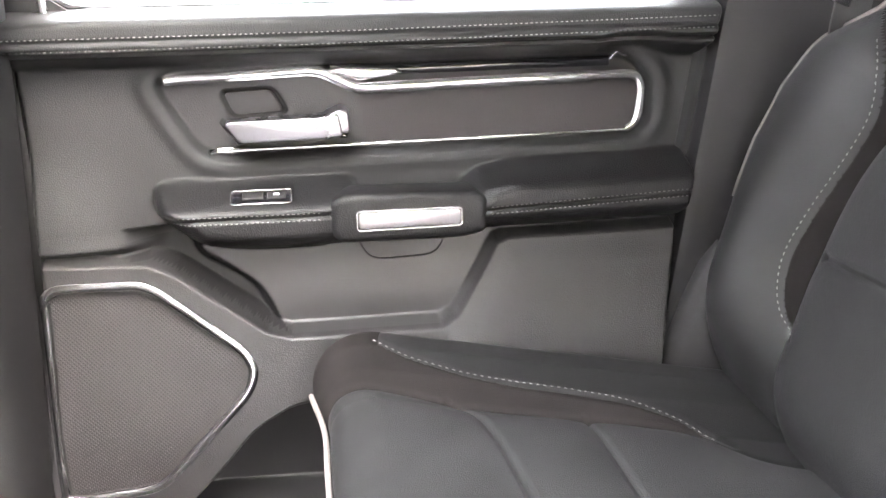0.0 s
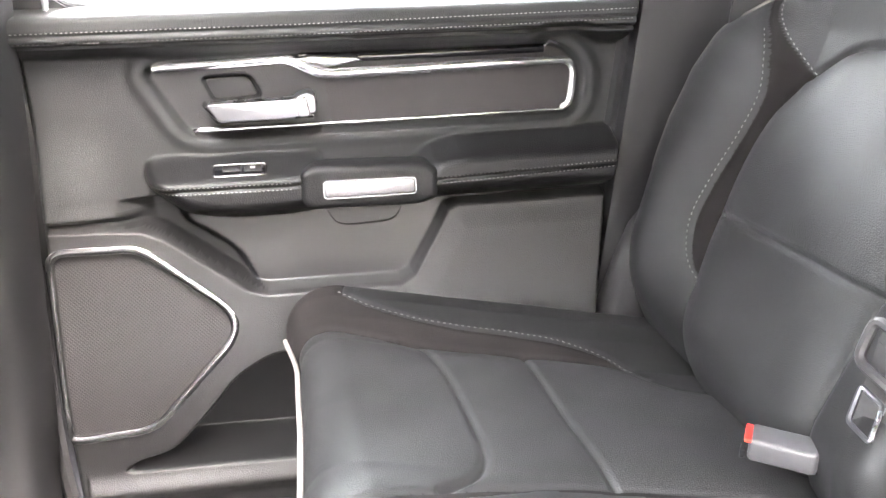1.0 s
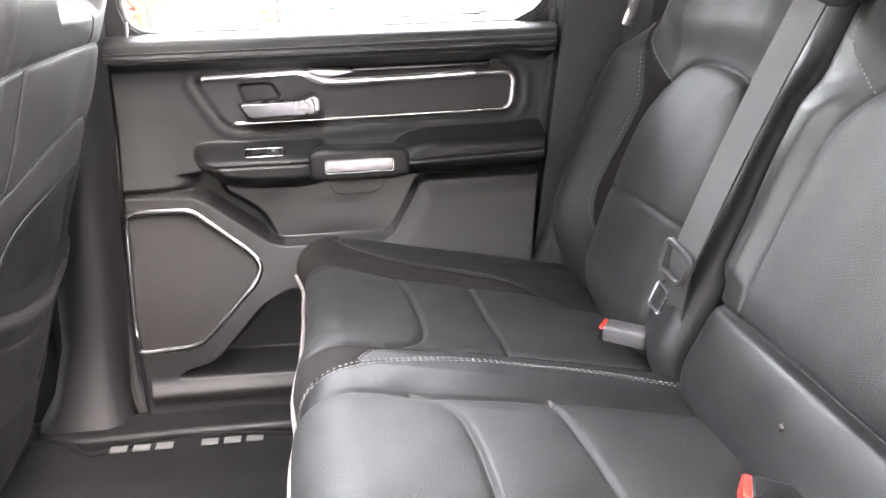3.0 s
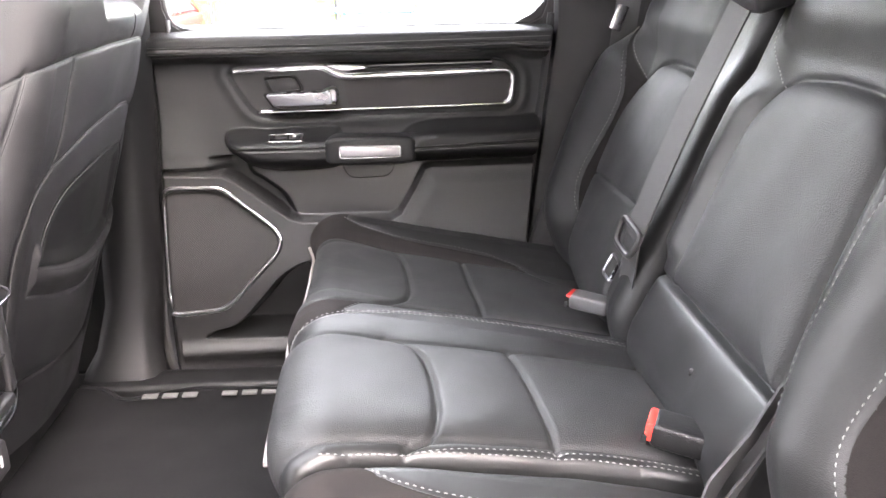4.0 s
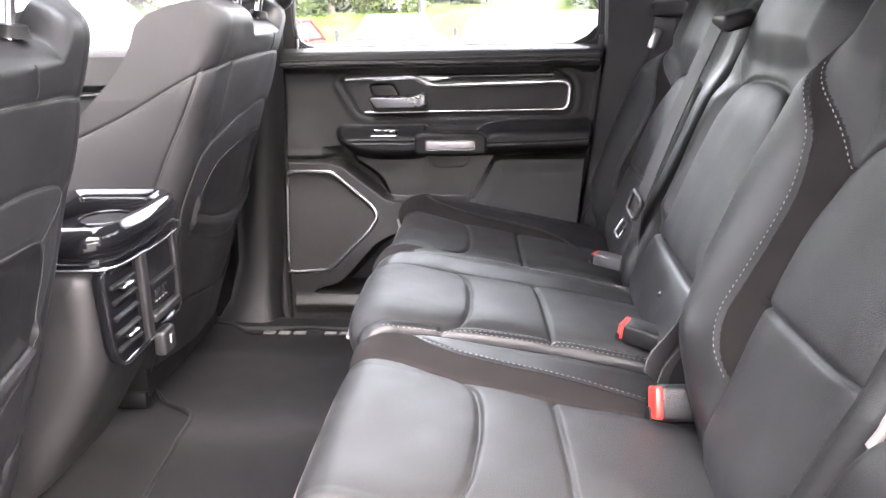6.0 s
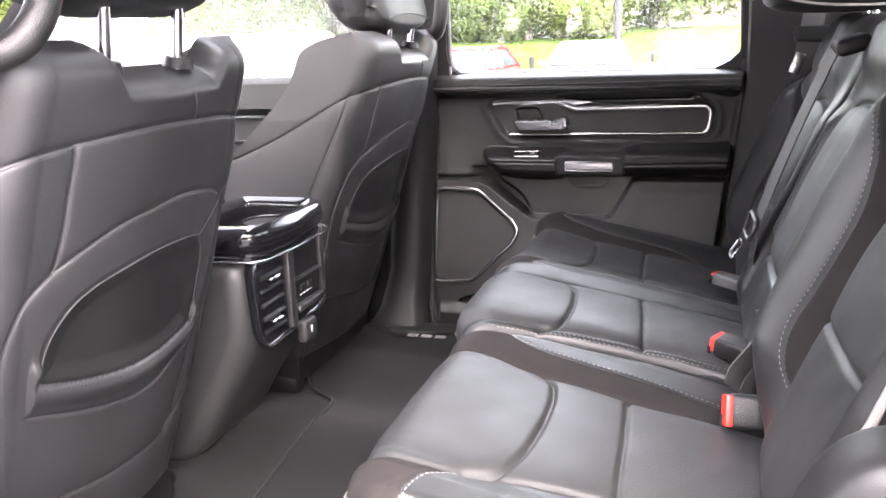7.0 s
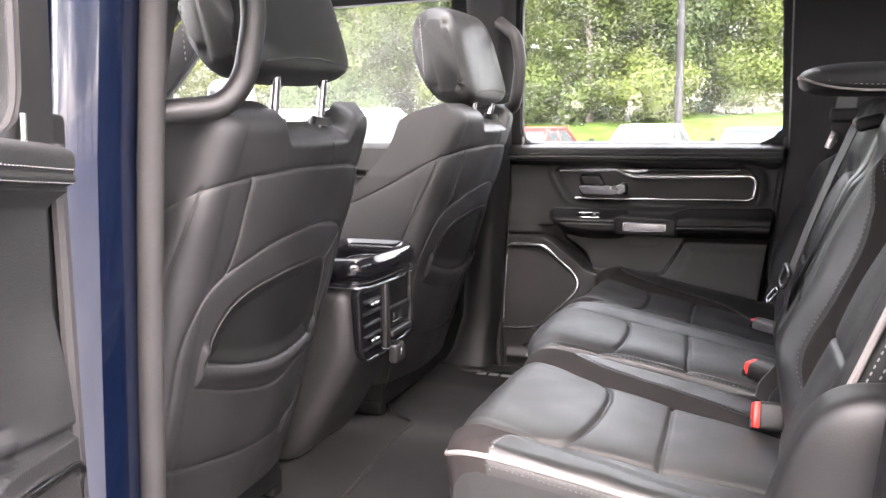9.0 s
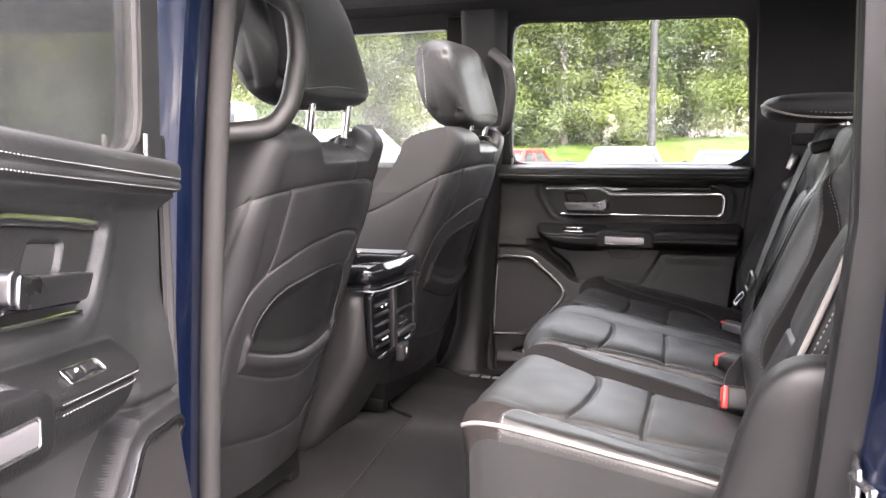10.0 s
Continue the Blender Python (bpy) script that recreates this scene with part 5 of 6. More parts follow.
def console():
    c = thing("centre_console", (-0.7, Y0, 0.85), "black and grey centre console with rear vents and cup holders", "car console")
    # Light from the open door is put into the body's lighter grey.
    part("body", prism(poly2([(-1.30, 0.86), (-0.60, 0.86), (-0.545, 0.95), (-0.475, 1.06), (-0.452, 1.12), (-0.450, 1.26), (-1.30, 1.26)], 0.05), "y", 0.152, 0.418, 0.045, 4), PLASTIC_LIGHT, c, "grained plastic body, lightened for the door light on it")
    face = poly2([(0.158, 1.252), (0.415, 1.252), (0.415, 1.13), (0.40, 1.105), (0.19, 1.095), (0.168, 1.12)], 0.02)
    part("vent_panel", prism(face, "x", -0.455, -0.437, 0.004), GLOSS_BLACK, c, "gloss black panel")
    part("panel_trim", tube([(-0.436, a, b) for a, b in face], 0.0024, 6, True), CHROME, c, "thin chrome outline")
    for k in range(6):
        part("vent_slat", box(-0.437, 0.215, 1.125 + k * 0.024, 0.010, 0.075, 0.007, 0.002, 2, pose(0, 0, 0, 0, 25, 0)), PLASTIC_DARK, c)
    for z in (1.215, 1.140):
        part("vent_tab", puffed(-0.430, 0.215, z, 0.016, 0.034, 0.010, 3, n=10), CHROME, c, "bright vent tab")
    part("divider", box(-0.434, 0.274, 1.186, 0.014, 0.020, 0.160, 0.004, 3), PLASTIC_LIGHT, c, "satin grey divider bar")
    part("side_bar", box(-0.434, 0.398, 1.200, 0.012, 0.016, 0.130, 0.004, 3), PLASTIC_LIGHT, c, "satin grey side bar")
    part("cubby", prism(poly2([(0.29, 1.262), (0.385, 1.262), (0.385, 1.19), (0.29, 1.19)], 0.008), "x", -0.443, -0.4345, 0.002), PLASTIC_DARK, c)
    part("cubby_lip", box(-0.432, 0.338, 1.187, 0.012, 0.098, 0.005, 0.0015), PLASTIC_LIGHT, c)
    up = part("port_panel", prism(poly2([(0.29, 1.182), (0.388, 1.182), (0.388, 1.145), (0.29, 1.145)], 0.006), "x", -0.4385, -0.433, 0.002), PLASTIC_DARK, c)
    for y in (0.318, 0.345):
        part("port", box(-0.4325, y, 1.166, 0.003, 0.018, 0.012, 0.001), PLASTIC_LIGHT, up)
        part("port_slot", box(-0.4308, y, 1.166, 0.003, 0.012, 0.006, 0.001), PLASTIC_DARK, up)
    for k in range(4):
        part("port_mark", box(-0.4318, 0.309 + 0.013 * k, 1.1545, 0.002, 0.006, 0.0022, 0.0004), WHITE_MARK, up)
    part("lower_ledge", box(-0.432, 0.338, 1.132, 0.016, 0.100, 0.014, 0.004, 3), PLASTIC_LIGHT, c)
    part("outlet", box(-0.430, 0.318, 1.085, 0.020, 0.045, 0.042, 0.006, 3), PLASTIC_LIGHT, c, "small grey power outlet")
    part("outlet_mark", box(-0.4195, 0.318, 1.087, 0.0015, 0.005, 0.014, 0.0004), WHITE_MARK, c)
    # glossy cup holder tray on top
    lip = poly2([(-0.60, 0.160), (-0.60, 0.416), (-0.455, 0.416), (-0.430, 0.392), (-0.421, 0.285), (-0.430, 0.180), (-0.455, 0.160)], 0.025)
    tr = part("cup_tray", prism(offset2(lip, 0.004), "z", 1.252, 1.276, 0.006, 3), GLOSS_BLACK, c, "gloss black cup holder tray")
    part("tray_rim", tube([(p[0], p[1], 1.290) for p in lip], 0.016, 12, True, ((0, 0, 1), 1.5)), GLOSS_BLACK, tr, "thick rounded gloss black rim")
    part("tray_edge", tube([(p[0], p[1], 1.2575) for p in offset2(lip, 0.0155)], 0.0018, 6, True), CHROME, tr, "thin chrome line")
    for y in (0.222, 0.352):
        ring = [(-0.520 + 0.040 * math.cos(a), y + 0.046 * math.sin(a), 1.279) for a in np.linspace(0, 2 * math.pi, 28, endpoint=False)]
        part("cup_ring", tube(ring, 0.003, 6, True), GLOSS_BLACK, tr)
        # A flat dark disc in place of a deep, shaded well.
        part("cup_well", tube([(-0.520, y, 1.2735), (-0.520, y, 1.2775)], 0.040, 28), PLASTIC_DARK, tr)
    part("armrest_lid", puffed(-0.82, Y0, 1.315, 0.40, 0.27, 0.10, 6), LEATHER, c, "black leather armrest lid")
    return c


console()

# ---- floor, pillars, roof ----


def solid(name, bm, mat, label, category="", smooth=True):
    ob = part(name, bm, mat, None, label, smooth)
    return tagged(ob, label, category or name.replace("_", " "), "", "structure")


def carpet_floor():
    us, vs = np.linspace(-1.75, 0.62, 120), np.linspace(-0.46, 1.04, 90)
    U, V = np.meshgrid(us, vs, indexing="ij")
    hump = 0.045 * np.exp(-((V - Y0) / 0.16) ** 2) + 0.006 * np.sin(U * 23 + V * 9) * np.sin(V * 17 - U * 5)
    Z = 0.838 + hump - 0.0 * U + 0.10 * sm((-0.95 - U) / 0.5)
    verts = np.stack([U.ravel(), V.ravel(), Z.ravel()], -1)
    idx = np.arange(U.size).reshape(U.shape)
    q = np.stack([idx[:-1, :-1], idx[1:, :-1], idx[1:, 1:], idx[:-1, 1:]], -1).reshape(-1, 4)
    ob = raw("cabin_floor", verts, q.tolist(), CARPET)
    return tagged(ob, "worn grey carpeted cabin floor", "floor", "", "structure")


carpet_floor()


def floor_mat():
    m = thing("floor_mat", (-0.3, Y0, 0.85), "dark grey carpet floor mat with bound edge", "floor mat")
    edge = poly2([(-0.10, -0.28), (-0.10, 0.86), (-0.36, 0.90), (-0.48, 0.855), (-0.52, 0.90), (-0.63, 0.92), (-0.625, 0.80), (-0.60, 0.62), (-0.55, 0.545), (-0.475, 0.50), (-0.45, 0.40),
                  (-0.425, 0.27), (-0.43, 0.10), (-0.44, -0.28)], 0.03)
    us, vs = np.linspace(-0.70, -0.02, 100), np.linspace(-0.30, 0.93, 150)
    U, V = np.meshgrid(us, vs, indexing="ij")
    Z = 0.852 + 0.045 * np.exp(-((V - Y0) / 0.16) ** 2) + 0.02 * sm((V - 0.78) / 0.12) + 0.004 * np.sin(U * 14 + V * 11)
    uc, vc = (U[:-1, :-1] + U[1:, 1:]) / 2, (V[:-1, :-1] + V[1:, 1:]) / 2
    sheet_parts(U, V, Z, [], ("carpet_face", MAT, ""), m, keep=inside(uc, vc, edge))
    line = [Vector((p[0], p[1], 0.853 + 0.045 * math.exp(-((p[1] - Y0) / 0.16) ** 2) + 0.02 * sm(np.array((p[1] - 0.78) / 0.12)).item() + 0.004 * math.sin(p[0] * 14 + p[1] * 11))) for p in
            [(q.x, q.y) for q in resample([(a, b, 0) for a, b in edge + edge[:1]], 0.02)]]
    part("binding", tube(line[:-1], 0.0045, 6, True), MAT, m, "bound mat edge")
    # raised lettering, as plain bars
    for k in range(7):
        if k != 3:
            part("badge_bar", box(-0.43 + k * 0.036, 0.868, 0.8715, 0.027, 0.017, 0.003, 0.001), MAT_MARK, m, "pale bar of raised lettering")
    return m


floor_mat()

# right-hand sill and pillars
solid("sill_right", prism(poly2([(0.93, 0.80), (0.93, 0.86), (0.99, 0.862), (1.06, 0.83), (1.06, 0.78)], 0.012), "x", -1.6, 0.45, 0.004), PLASTIC_DARK, "black plastic door sill trim")
solid("sill_left", prism(poly2([(2 * Y0 - 0.93, 0.80), (2 * Y0 - 0.93, 0.85), (2 * Y0 - 0.99, 0.852), (2 * Y0 - 1.06, 0.82), (2 * Y0 - 1.06, 0.76)], 0.012), "x", -1.6, 0.45, 0.004), PLASTIC_DARK, "black plastic door sill trim")


def pillar_b(side):
    """The trim between the doors with its grab handle; side 1 is far, -1 near."""
    p = thing("pillar_trim", (-0.43, Y0 + side * 0.68, 0.86), "dark plastic pillar trim with a padded grab handle", "pillar trim", "pillar trims", "structure")
    rows = []
    for z, x0, x1, y in ((0.85, -0.60, -0.435, 0.66), (0.90, -0.57, -0.440, 0.68), (1.0, -0.545, -0.435, 0.705), (1.30, -0.53, -0.415, 0.72), (1.5, -0.52, -0.40, 0.715), (1.75, -0.505, -0.372, 0.665), (1.95, -0.49, -0.35, 0.60)):
        rows.append([(x0, Y0 + side * (y + 0.06), z), (x0 + 0.01, Y0 + side * (y + 0.01), z), (x0 + 0.03, Y0 + side * y, z), (x1 - 0.035, Y0 + side * y, z), (x1 - 0.012, Y0 + side * (y + 0.012), z), (x1, Y0 + side * (y + 0.05), z)])
    verts = [v for r in rows for v in r]
    faces = [(i * 6 + k, i * 6 + k + 1, i * 6 + k + 7, i * 6 + k + 6) for i in range(len(rows) - 1) for k in range(5)]
    raw("trim", verts, faces, PLASTIC_DARK, p)
    hp = [Vector((-0.445, Y0 + side * 0.722, 1.592)), Vector((-0.40, Y0 + side * 0.690, 1.60)), Vector((-0.355, Y0 + side * 0.640, 1.605)), Vector((-0.338, Y0 + side * 0.615, 1.64)), Vector((-0.325, Y0 + side * 0.605, 1.72)), Vector((-0.335, Y0 + side * 0.60, 1.79)), Vector((-0.39, Y0 + side * 0.625, 1.83))]
    path = resample(rounded(hp, 0.022, 5), 0.012)
    part("grab_handle", tube(path, 0.0165, 12), PLASTIC, p, "black moulded grab handle")
    return p


pillar_b(1)
pillar_b(-1)


def swept_section(name, rows, mat, parent, label=""):
    """A surface through horizontal cross-sections given from the bottom up."""
    n = len(rows[0])
    verts = [v for r in rows for v in r]
    faces = [(i * n + k, i * n + k + 1, (i + 1) * n + k + 1, (i + 1) * n + k) for i in range(len(rows) - 1) for k in range(n - 1)]
    return raw(name, verts, faces, mat, parent, label, smooth=True, sharp=50)


def near_frame():
    """The painted body round the open rear door, with its rubber seal."""
    b = thing("body_side", (0, -0.55, 0.8), "navy blue painted door frame of the truck body", "truck body", "", "structure")
    rows = []
    for z, dx in ((0.75, -0.030), (1.05, -0.028), (1.3, -0.012), (1.55, 0.006), (1.75, 0.030), (1.95, 0.060)):
        x = -0.395 + dx
        rows.append([(x - 0.02, -0.44, z), (x, -0.485, z), (x + 0.006, -0.50, z), (x + 0.012, -0.535, z), (x + 0.010, -0.552, z), (x - 0.03, -0.560, z), (x - 0.06, -0.55, z)])
    swept_section("front_jamb", rows, PAINT, b)
    seal = [(-0.39 + d, -0.468, z) for z, d in ((0.80, -0.032), (1.05, -0.026), (1.3, -0.010), (1.55, 0.012), (1.75, 0.034), (1.93, 0.065))]
    part("door_seal", tube(resample(rounded(seal, 0.1, 4), 0.03), 0.016, 10), RUBBER, b, "grey rubber door seal")
    rows = []
    for z, dx in ((0.95, -0.075), (1.05, -0.045), (1.167, -0.018), (1.33, 0.0), (1.5, 0.008), (1.75, 0.004), (1.95, -0.01)):
        x = 0.450 + dx
        rows.append([(x + 0.0, -0.44, z), (x + 0.005, -0.49, z), (x + 0.018, -0.50, z), (x + 0.022, -0.56, z), (x + 0.05, -0.60, z), (x + 0.12, -0.655, z), (x + 0.4, -0.69, z)])
    swept_section("rear_jamb", rows, PAINT, b)
    seal = [(0.450 + d, -0.476, z) for z, d in ((0.95, -0.075), (1.05, -0.045), (1.167, -0.02), (1.33, 0.0), (1.5, 0.004), (1.75, 0.0), (1.93, -0.012))]
    part("door_seal", tube(resample(rounded(seal, 0.1, 4), 0.03), 0.016, 10), RUBBER, b, "grey rubber door seal")
    part("striker", tube([(0.448, -0.535, 1.195), (0.462, -0.575, 1.195), (0.462, -0.575, 1.235), (0.448, -0.535, 1.235)], 0.006, 8), STEEL, b, "bright steel door striker")
    part("striker_plate", box(0.452, -0.53, 1.215, 0.006, 0.05, 0.07, 0.003), STEEL, b)
    part("roof_rail", prism([(-0.44, 1.90), (-0.47, 2.02), (-0.60, 2.02), (-0.62, 1.90)], "x", -1.6, 1.0, 0.01), PAINT, b)
    part("rocker", prism([(-0.44, 0.80), (-0.44, 0.70), (-0.66, 0.55), (-0.68, 0.70), (-0.55, 0.80)], "x", -1.6, 1.0, 0.01), PAINT, b)
    return b


near_frame()

# The roof opening is unseen, added to let skylight down onto the bench.
roof = bmesh.new()
section = [(-0.50, 1.93), (-0.44, 1.985), (0.0, 2.02), (0.58, 2.02), (1.02, 1.995), (1.10, 1.968), (1.13, 1.985), (1.05, 2.06), (-0.47, 2.06), (-0.53, 1.96)]
prism(section, "x", -1.45, -1.22, 0, bm=roof)
prism(section, "x", -0.12, 0.95, 0, bm=roof)
prism([(-0.50, 1.93), (-0.44, 1.985), (-0.18, 2.003), (-0.18, 2.06), (-0.47, 2.06), (-0.53, 1.96)], "x", -1.22, -0.12, 0, bm=roof)
prism([(0.76, 2.003), (1.02, 1.995), (1.10, 1.968), (1.13, 1.985), (1.05, 2.06), (0.76, 2.06)], "x", -1.22, -0.12, 0, bm=roof)
solid("ceiling", roof, HEADLINER, "black fabric headliner with an unseen roof opening added for light", "ceiling", smooth=False)
sunroof = part("sunroof_glass", box(-0.67, Y0, 2.05, 1.12, 0.98, 0.005, 0), GLASS_CLEAR, None, "", False)
tagged(sunroof, "clear glass of the unseen roof opening added for light", "sunroof", "", "structure").visible_shadow = False
solid("wall_rear", box(0.78, Y0, 1.26, 0.04, 1.56, 0.72, 0.01), HEADLINER, "black cloth rear cab wall", "wall")
solid("wall_rear_top", box(0.78, Y0, 1.965, 0.04, 1.56, 0.11, 0.01), HEADLINER, "black cloth rear cab wall above the window", "wall")
for sy in (-1, 1):
    solid("wall_rear_side", box(0.78, Y0 + sy * 0.72, 1.765, 0.04, 0.12, 0.30, 0.01), HEADLINER, "black cloth rear cab wall beside the window", "wall")
rw = part("rear_window", box(0.78, Y0, 1.765, 0.005, 1.34, 0.31, 0), GLASS_TINT, None, "tinted rear cab window", False)
tagged(rw, "tinted rear cab window glass", "window", "", "structure").visible_shadow = False
solid("body_post_right", box(-0.51, 1.13, 1.38, 0.15, 0.14, 1.16, 0.01), PLASTIC_DARK, "dark body post behind the trim", "pillar")
solid("body_post_left", box(-0.505, -0.52, 1.38, 0.09, 0.08, 1.16, 0.01), PAINT, "navy body post between the doors", "pillar")
solid("body_side_right", prism([(0.325, 0.8), (0.34, 2.0), (1.0, 2.0), (1.0, 0.8)], "y", 1.10, 1.23, 0.01), PAINT, "navy body side behind the rear door", "truck body")
solid("pillar_trim_rear_right", prism([(0.330, 1.985), (0.337, 1.50), (0.285, 1.05), (0.20, 0.86), (0.76, 0.86), (0.76, 1.99)], "y", 1.052, 1.10, 0.015), PLASTIC_DARK, "dark plastic rear pillar trim", "pillar trim")
solid("pillar_trim_rear_left", prism([(0.43, 1.93), (0.44, 1.50), (0.40, 1.05), (0.76, 1.05), (0.76, 1.96)], "y", -0.50, -0.43, 0.012), PLASTIC_DARK, "dark plastic rear pillar trim", "pillar trim")

# ---- the front of the cab, seen between the seats ----


def front_cab():
    d = thing("dashboard", (-1.75, Y0, 1.2), "black plastic dashboard", "dashboard", "", "structure")
    part("dash_body", prism(poly2([(-1.95, 1.0), (-1.55, 1.0), (-1.50, 1.25), (-1.58, 1.42), (-1.75, 1.47), (-2.15, 1.45)], 0.05), "y", -0.45, 1.03, 0.02, 3), PLASTIC_DARK, d)
    w = thing("steering_wheel", (-1.36, -0.135, 1.3), "black leather steering wheel", "steering wheel")
    tilt = pose(-1.33, -0.135, 1.36, 0, -65, 0)
    ring = [tilt @ Vector((0.185 * math.cos(a), 0.185 * math.sin(a), 0)) for a in np.linspace(0, 2 * math.pi, 48, endpoint=False)]
    part("rim", tube(ring, 0.015, 10, True), LEATHER, w)
    part("hub", puffed(-1.345, -0.135, 1.355, 0.06, 0.16, 0.15, 3, n=12), PLASTIC_DARK, w)
    part("column", tube([(-1.35, -0.135, 1.35), (-1.60, -0.135, 1.24)], 0.045, 14), PLASTIC_DARK, w)
    for a in (0.0, math.pi, -math.pi / 2):
        part("spoke", tube([tilt @ Vector((0.05 * math.sin(a), 0.05 * math.cos(a), 0)), tilt @ Vector((0.18 * math.sin(a), 0.18 * math.cos(a), 0))], 0.016, 8), SILVER, w)
    m = thing("rear_view_mirror", (-1.47, Y0, 1.83), "dark rear-view mirror below the headliner", "mirror")
    part("shell", puffed(-1.47, Y0 - 0.02, 1.80, 0.05, 0.26, 0.075, 3.5, n=14), PLASTIC_DARK, m)
    part("stem", tube([(-1.49, Y0, 1.82), (-1.53, Y0, 1.90)], 0.012, 8), PLASTIC_DARK, m)
    # windscreen pillars
    for side in (-1, 1):
        p = tube([(-2.10, Y0 + side * 0.76, 1.44), (-1.75, Y0 + side * 0.70, 1.74), (-1.45, Y0 + side * 0.64, 1.95)], 0.045, 10)
        solid("windscreen_pillar", p, PLASTIC_DARK, "dark windscreen pillar trim", "pillar trim")
    g = raw("windscreen", [(-2.13, Y0 - 0.74, 1.44), (-2.13, Y0 + 0.74, 1.44), (-1.45, Y0 + 0.63, 1.96), (-1.45, Y0 - 0.63, 1.96)], [(0, 1, 2, 3)], GLASS_CLEAR, None, "", False)
    tagged(g, "raked clear windscreen glass", "windscreen", "", "structure")
    g.visible_shadow = False
    return d


front_cab()


def front_door():
    d = thing("front_door", (-1.4, 1.10, 0.85), "closed front truck door with dark trim and wet window", "car door", "front doors")
    poly = [(-0.555, 0.82), (-0.545, 1.5), (-1.62, 1.46), (-1.62, 0.82)]
    part("trim_panel", prism(poly, "y", 1.06, 1.12, 0.012, 3), PLASTIC_DARK, d, "dark door trim")
    part("belt_pad", prism([(1.025, 1.425), (1.03, 1.49), (1.06, 1.505), (1.11, 1.50), (1.11, 1.42)], "x", -1.62, -0.55, 0.006, 3), LEATHER, d)
    part("door_shell", prism([(-0.55, 0.80), (-0.55, 1.49), (-1.70, 1.45), (-1.70, 0.80)], "y", 1.125, 1.235, 0.01), PAINT, d, "navy blue painted door shell")
    part("chrome_strip", tube([(-1.5, 1.052, 1.40), (-0.56, 1.052, 1.405)], 0.006, 8), CHROME, d)
    part("lower_strip", tube([(-1.5, 1.052, 1.335), (-0.56, 1.052, 1.335)], 0.004, 8), CHROME, d)
    part("armrest", box(-1.05, 1.04, 1.27, 0.9, 0.07, 0.07, 0.02, 3), LEATHER, d)
    outline = [(-0.545, 1.49), (-0.52, 1.985), (-1.48, 1.985), (-1.85, 1.62), (-1.72, 1.46)]
    hole = poly2([(-0.57, 1.50), (-0.556, 1.925), (-1.40, 1.92), (-1.72, 1.60), (-1.66, 1.475)], 0.04)
    frame_mesh(d, "window_frame", outline, hole, 1.085, 1.135, PLASTIC_DARK)
    g = part("window_glass", prism(offset2(hole, 0.006), "y", 1.112, 1.116, 0), GLASS_STREAKED, d, "rain-beaded window glass", smooth=False)
    g.visible_shadow = False
    return d


fd = front_door()
mirrored(fd)


def wing_mirror():
    m = thing("wing_mirror", (-1.62, 1.28, 1.45), "navy wing mirror on the front door", "mirror", "wing mirrors")
    part("shell", puffed(-1.62, 1.42, 1.60, 0.12, 0.19, 0.26, 4, n=16), PAINT, m)
    part("glass", puffed(-1.562, 1.42, 1.60, 0.012, 0.16, 0.22, 5, n=14), CHROME, m)
    part("arm", tube([(-1.62, 1.24, 1.48), (-1.62, 1.36, 1.50)], 0.03, 10), PLASTIC_DARK, m)
    return m


wm = wing_mirror()
mirrored(wm)

# ---- belts, buckles, headrests of the bench ----


def ribbon(pts, width, across, thick=0.0012, bm=None):
    bm = bm or bmesh.new()
    rows = []
    for p, a in zip(pts, across):
        rows.append((p - a * width / 2, p + a * width / 2))
    n = None
    vs = []
    for i, (l, r) in enumerate(rows):
        q = (rows[min(i + 1, len(rows) - 1)][0] - rows[max(i - 1, 0)][0]).cross(r - l).normalized() * thick
        vs.append([bm.verts.new(l + q), bm.verts.new(r + q), bm.verts.new(r - q), bm.verts.new(l - q)])
    for a, b in zip(vs, vs[1:]):
        for k in range(4):
            bm.faces.new((a[k], a[(k + 1) % 4], b[(k + 1) % 4], b[k]))
    bm.faces.new(vs[0][::-1])
    bm.faces.new(vs[-1])
    return bm


def centre_belt():
    b = thing("seat_belt", (0.36, 0.50, 1.15), "grey-black seat belt hanging across the middle backrest", "seat belt")
    top, low = Vector((0.447, 0.478, 1.556)), Vector((0.348, 0.526, 1.258))
    flat, down = Vector((-0.127, 0.965, 0.22)).normalized(), (low - top).normalized()
    pts = [top.lerp(low, k / 24) + Vector((-0.004 * math.sin(k / 24 * math.pi), 0, 0)) for k in range(25)]
    part("webbing", ribbon(pts, 0.047, [flat] * 25), WEBBING, b)
    foot = resample([low, low + Vector((-0.003, 0.008, -0.06)), Vector((0.342, 0.546, 1.12))], 0.01)
    part("anchor_webbing", ribbon(foot, 0.045, [flat] * len(foot)), WEBBING, b)
    part("guide", box(0.470, 0.470, 1.566, 0.05, 0.085, 0.026, 0.008, 3, pose(0, 0, 0, 0, -15, 0)), PLASTIC_DARK, b, "black belt guide")
    hold = low + Vector((-0.008, 0, 0))
    ring = rounded([hold - flat * 0.029 - down * 0.018, hold + flat * 0.029 - down * 0.018, hold + flat * 0.024 + down * 0.018, hold - flat * 0.024 + down * 0.018], 0.01, 4, True)
    part("tongue_loop", tube(ring, 0.0045, 8, True), PLASTIC_LIGHT, b, "grey tongue loop")
    tip = Vector((0.309, 0.508, 1.210))
    start = (hold + down * 0.016).lerp(tip, 0.35)
    plate = rounded([start - flat * 0.012, start + flat * 0.012, tip + flat * 0.012, tip - flat * 0.012], 0.004, 3, True)
    part("tongue", tube(plate, 0.0022, 6, True), SATIN_METAL, b, "bright steel tongue")
    return b


centre_belt()


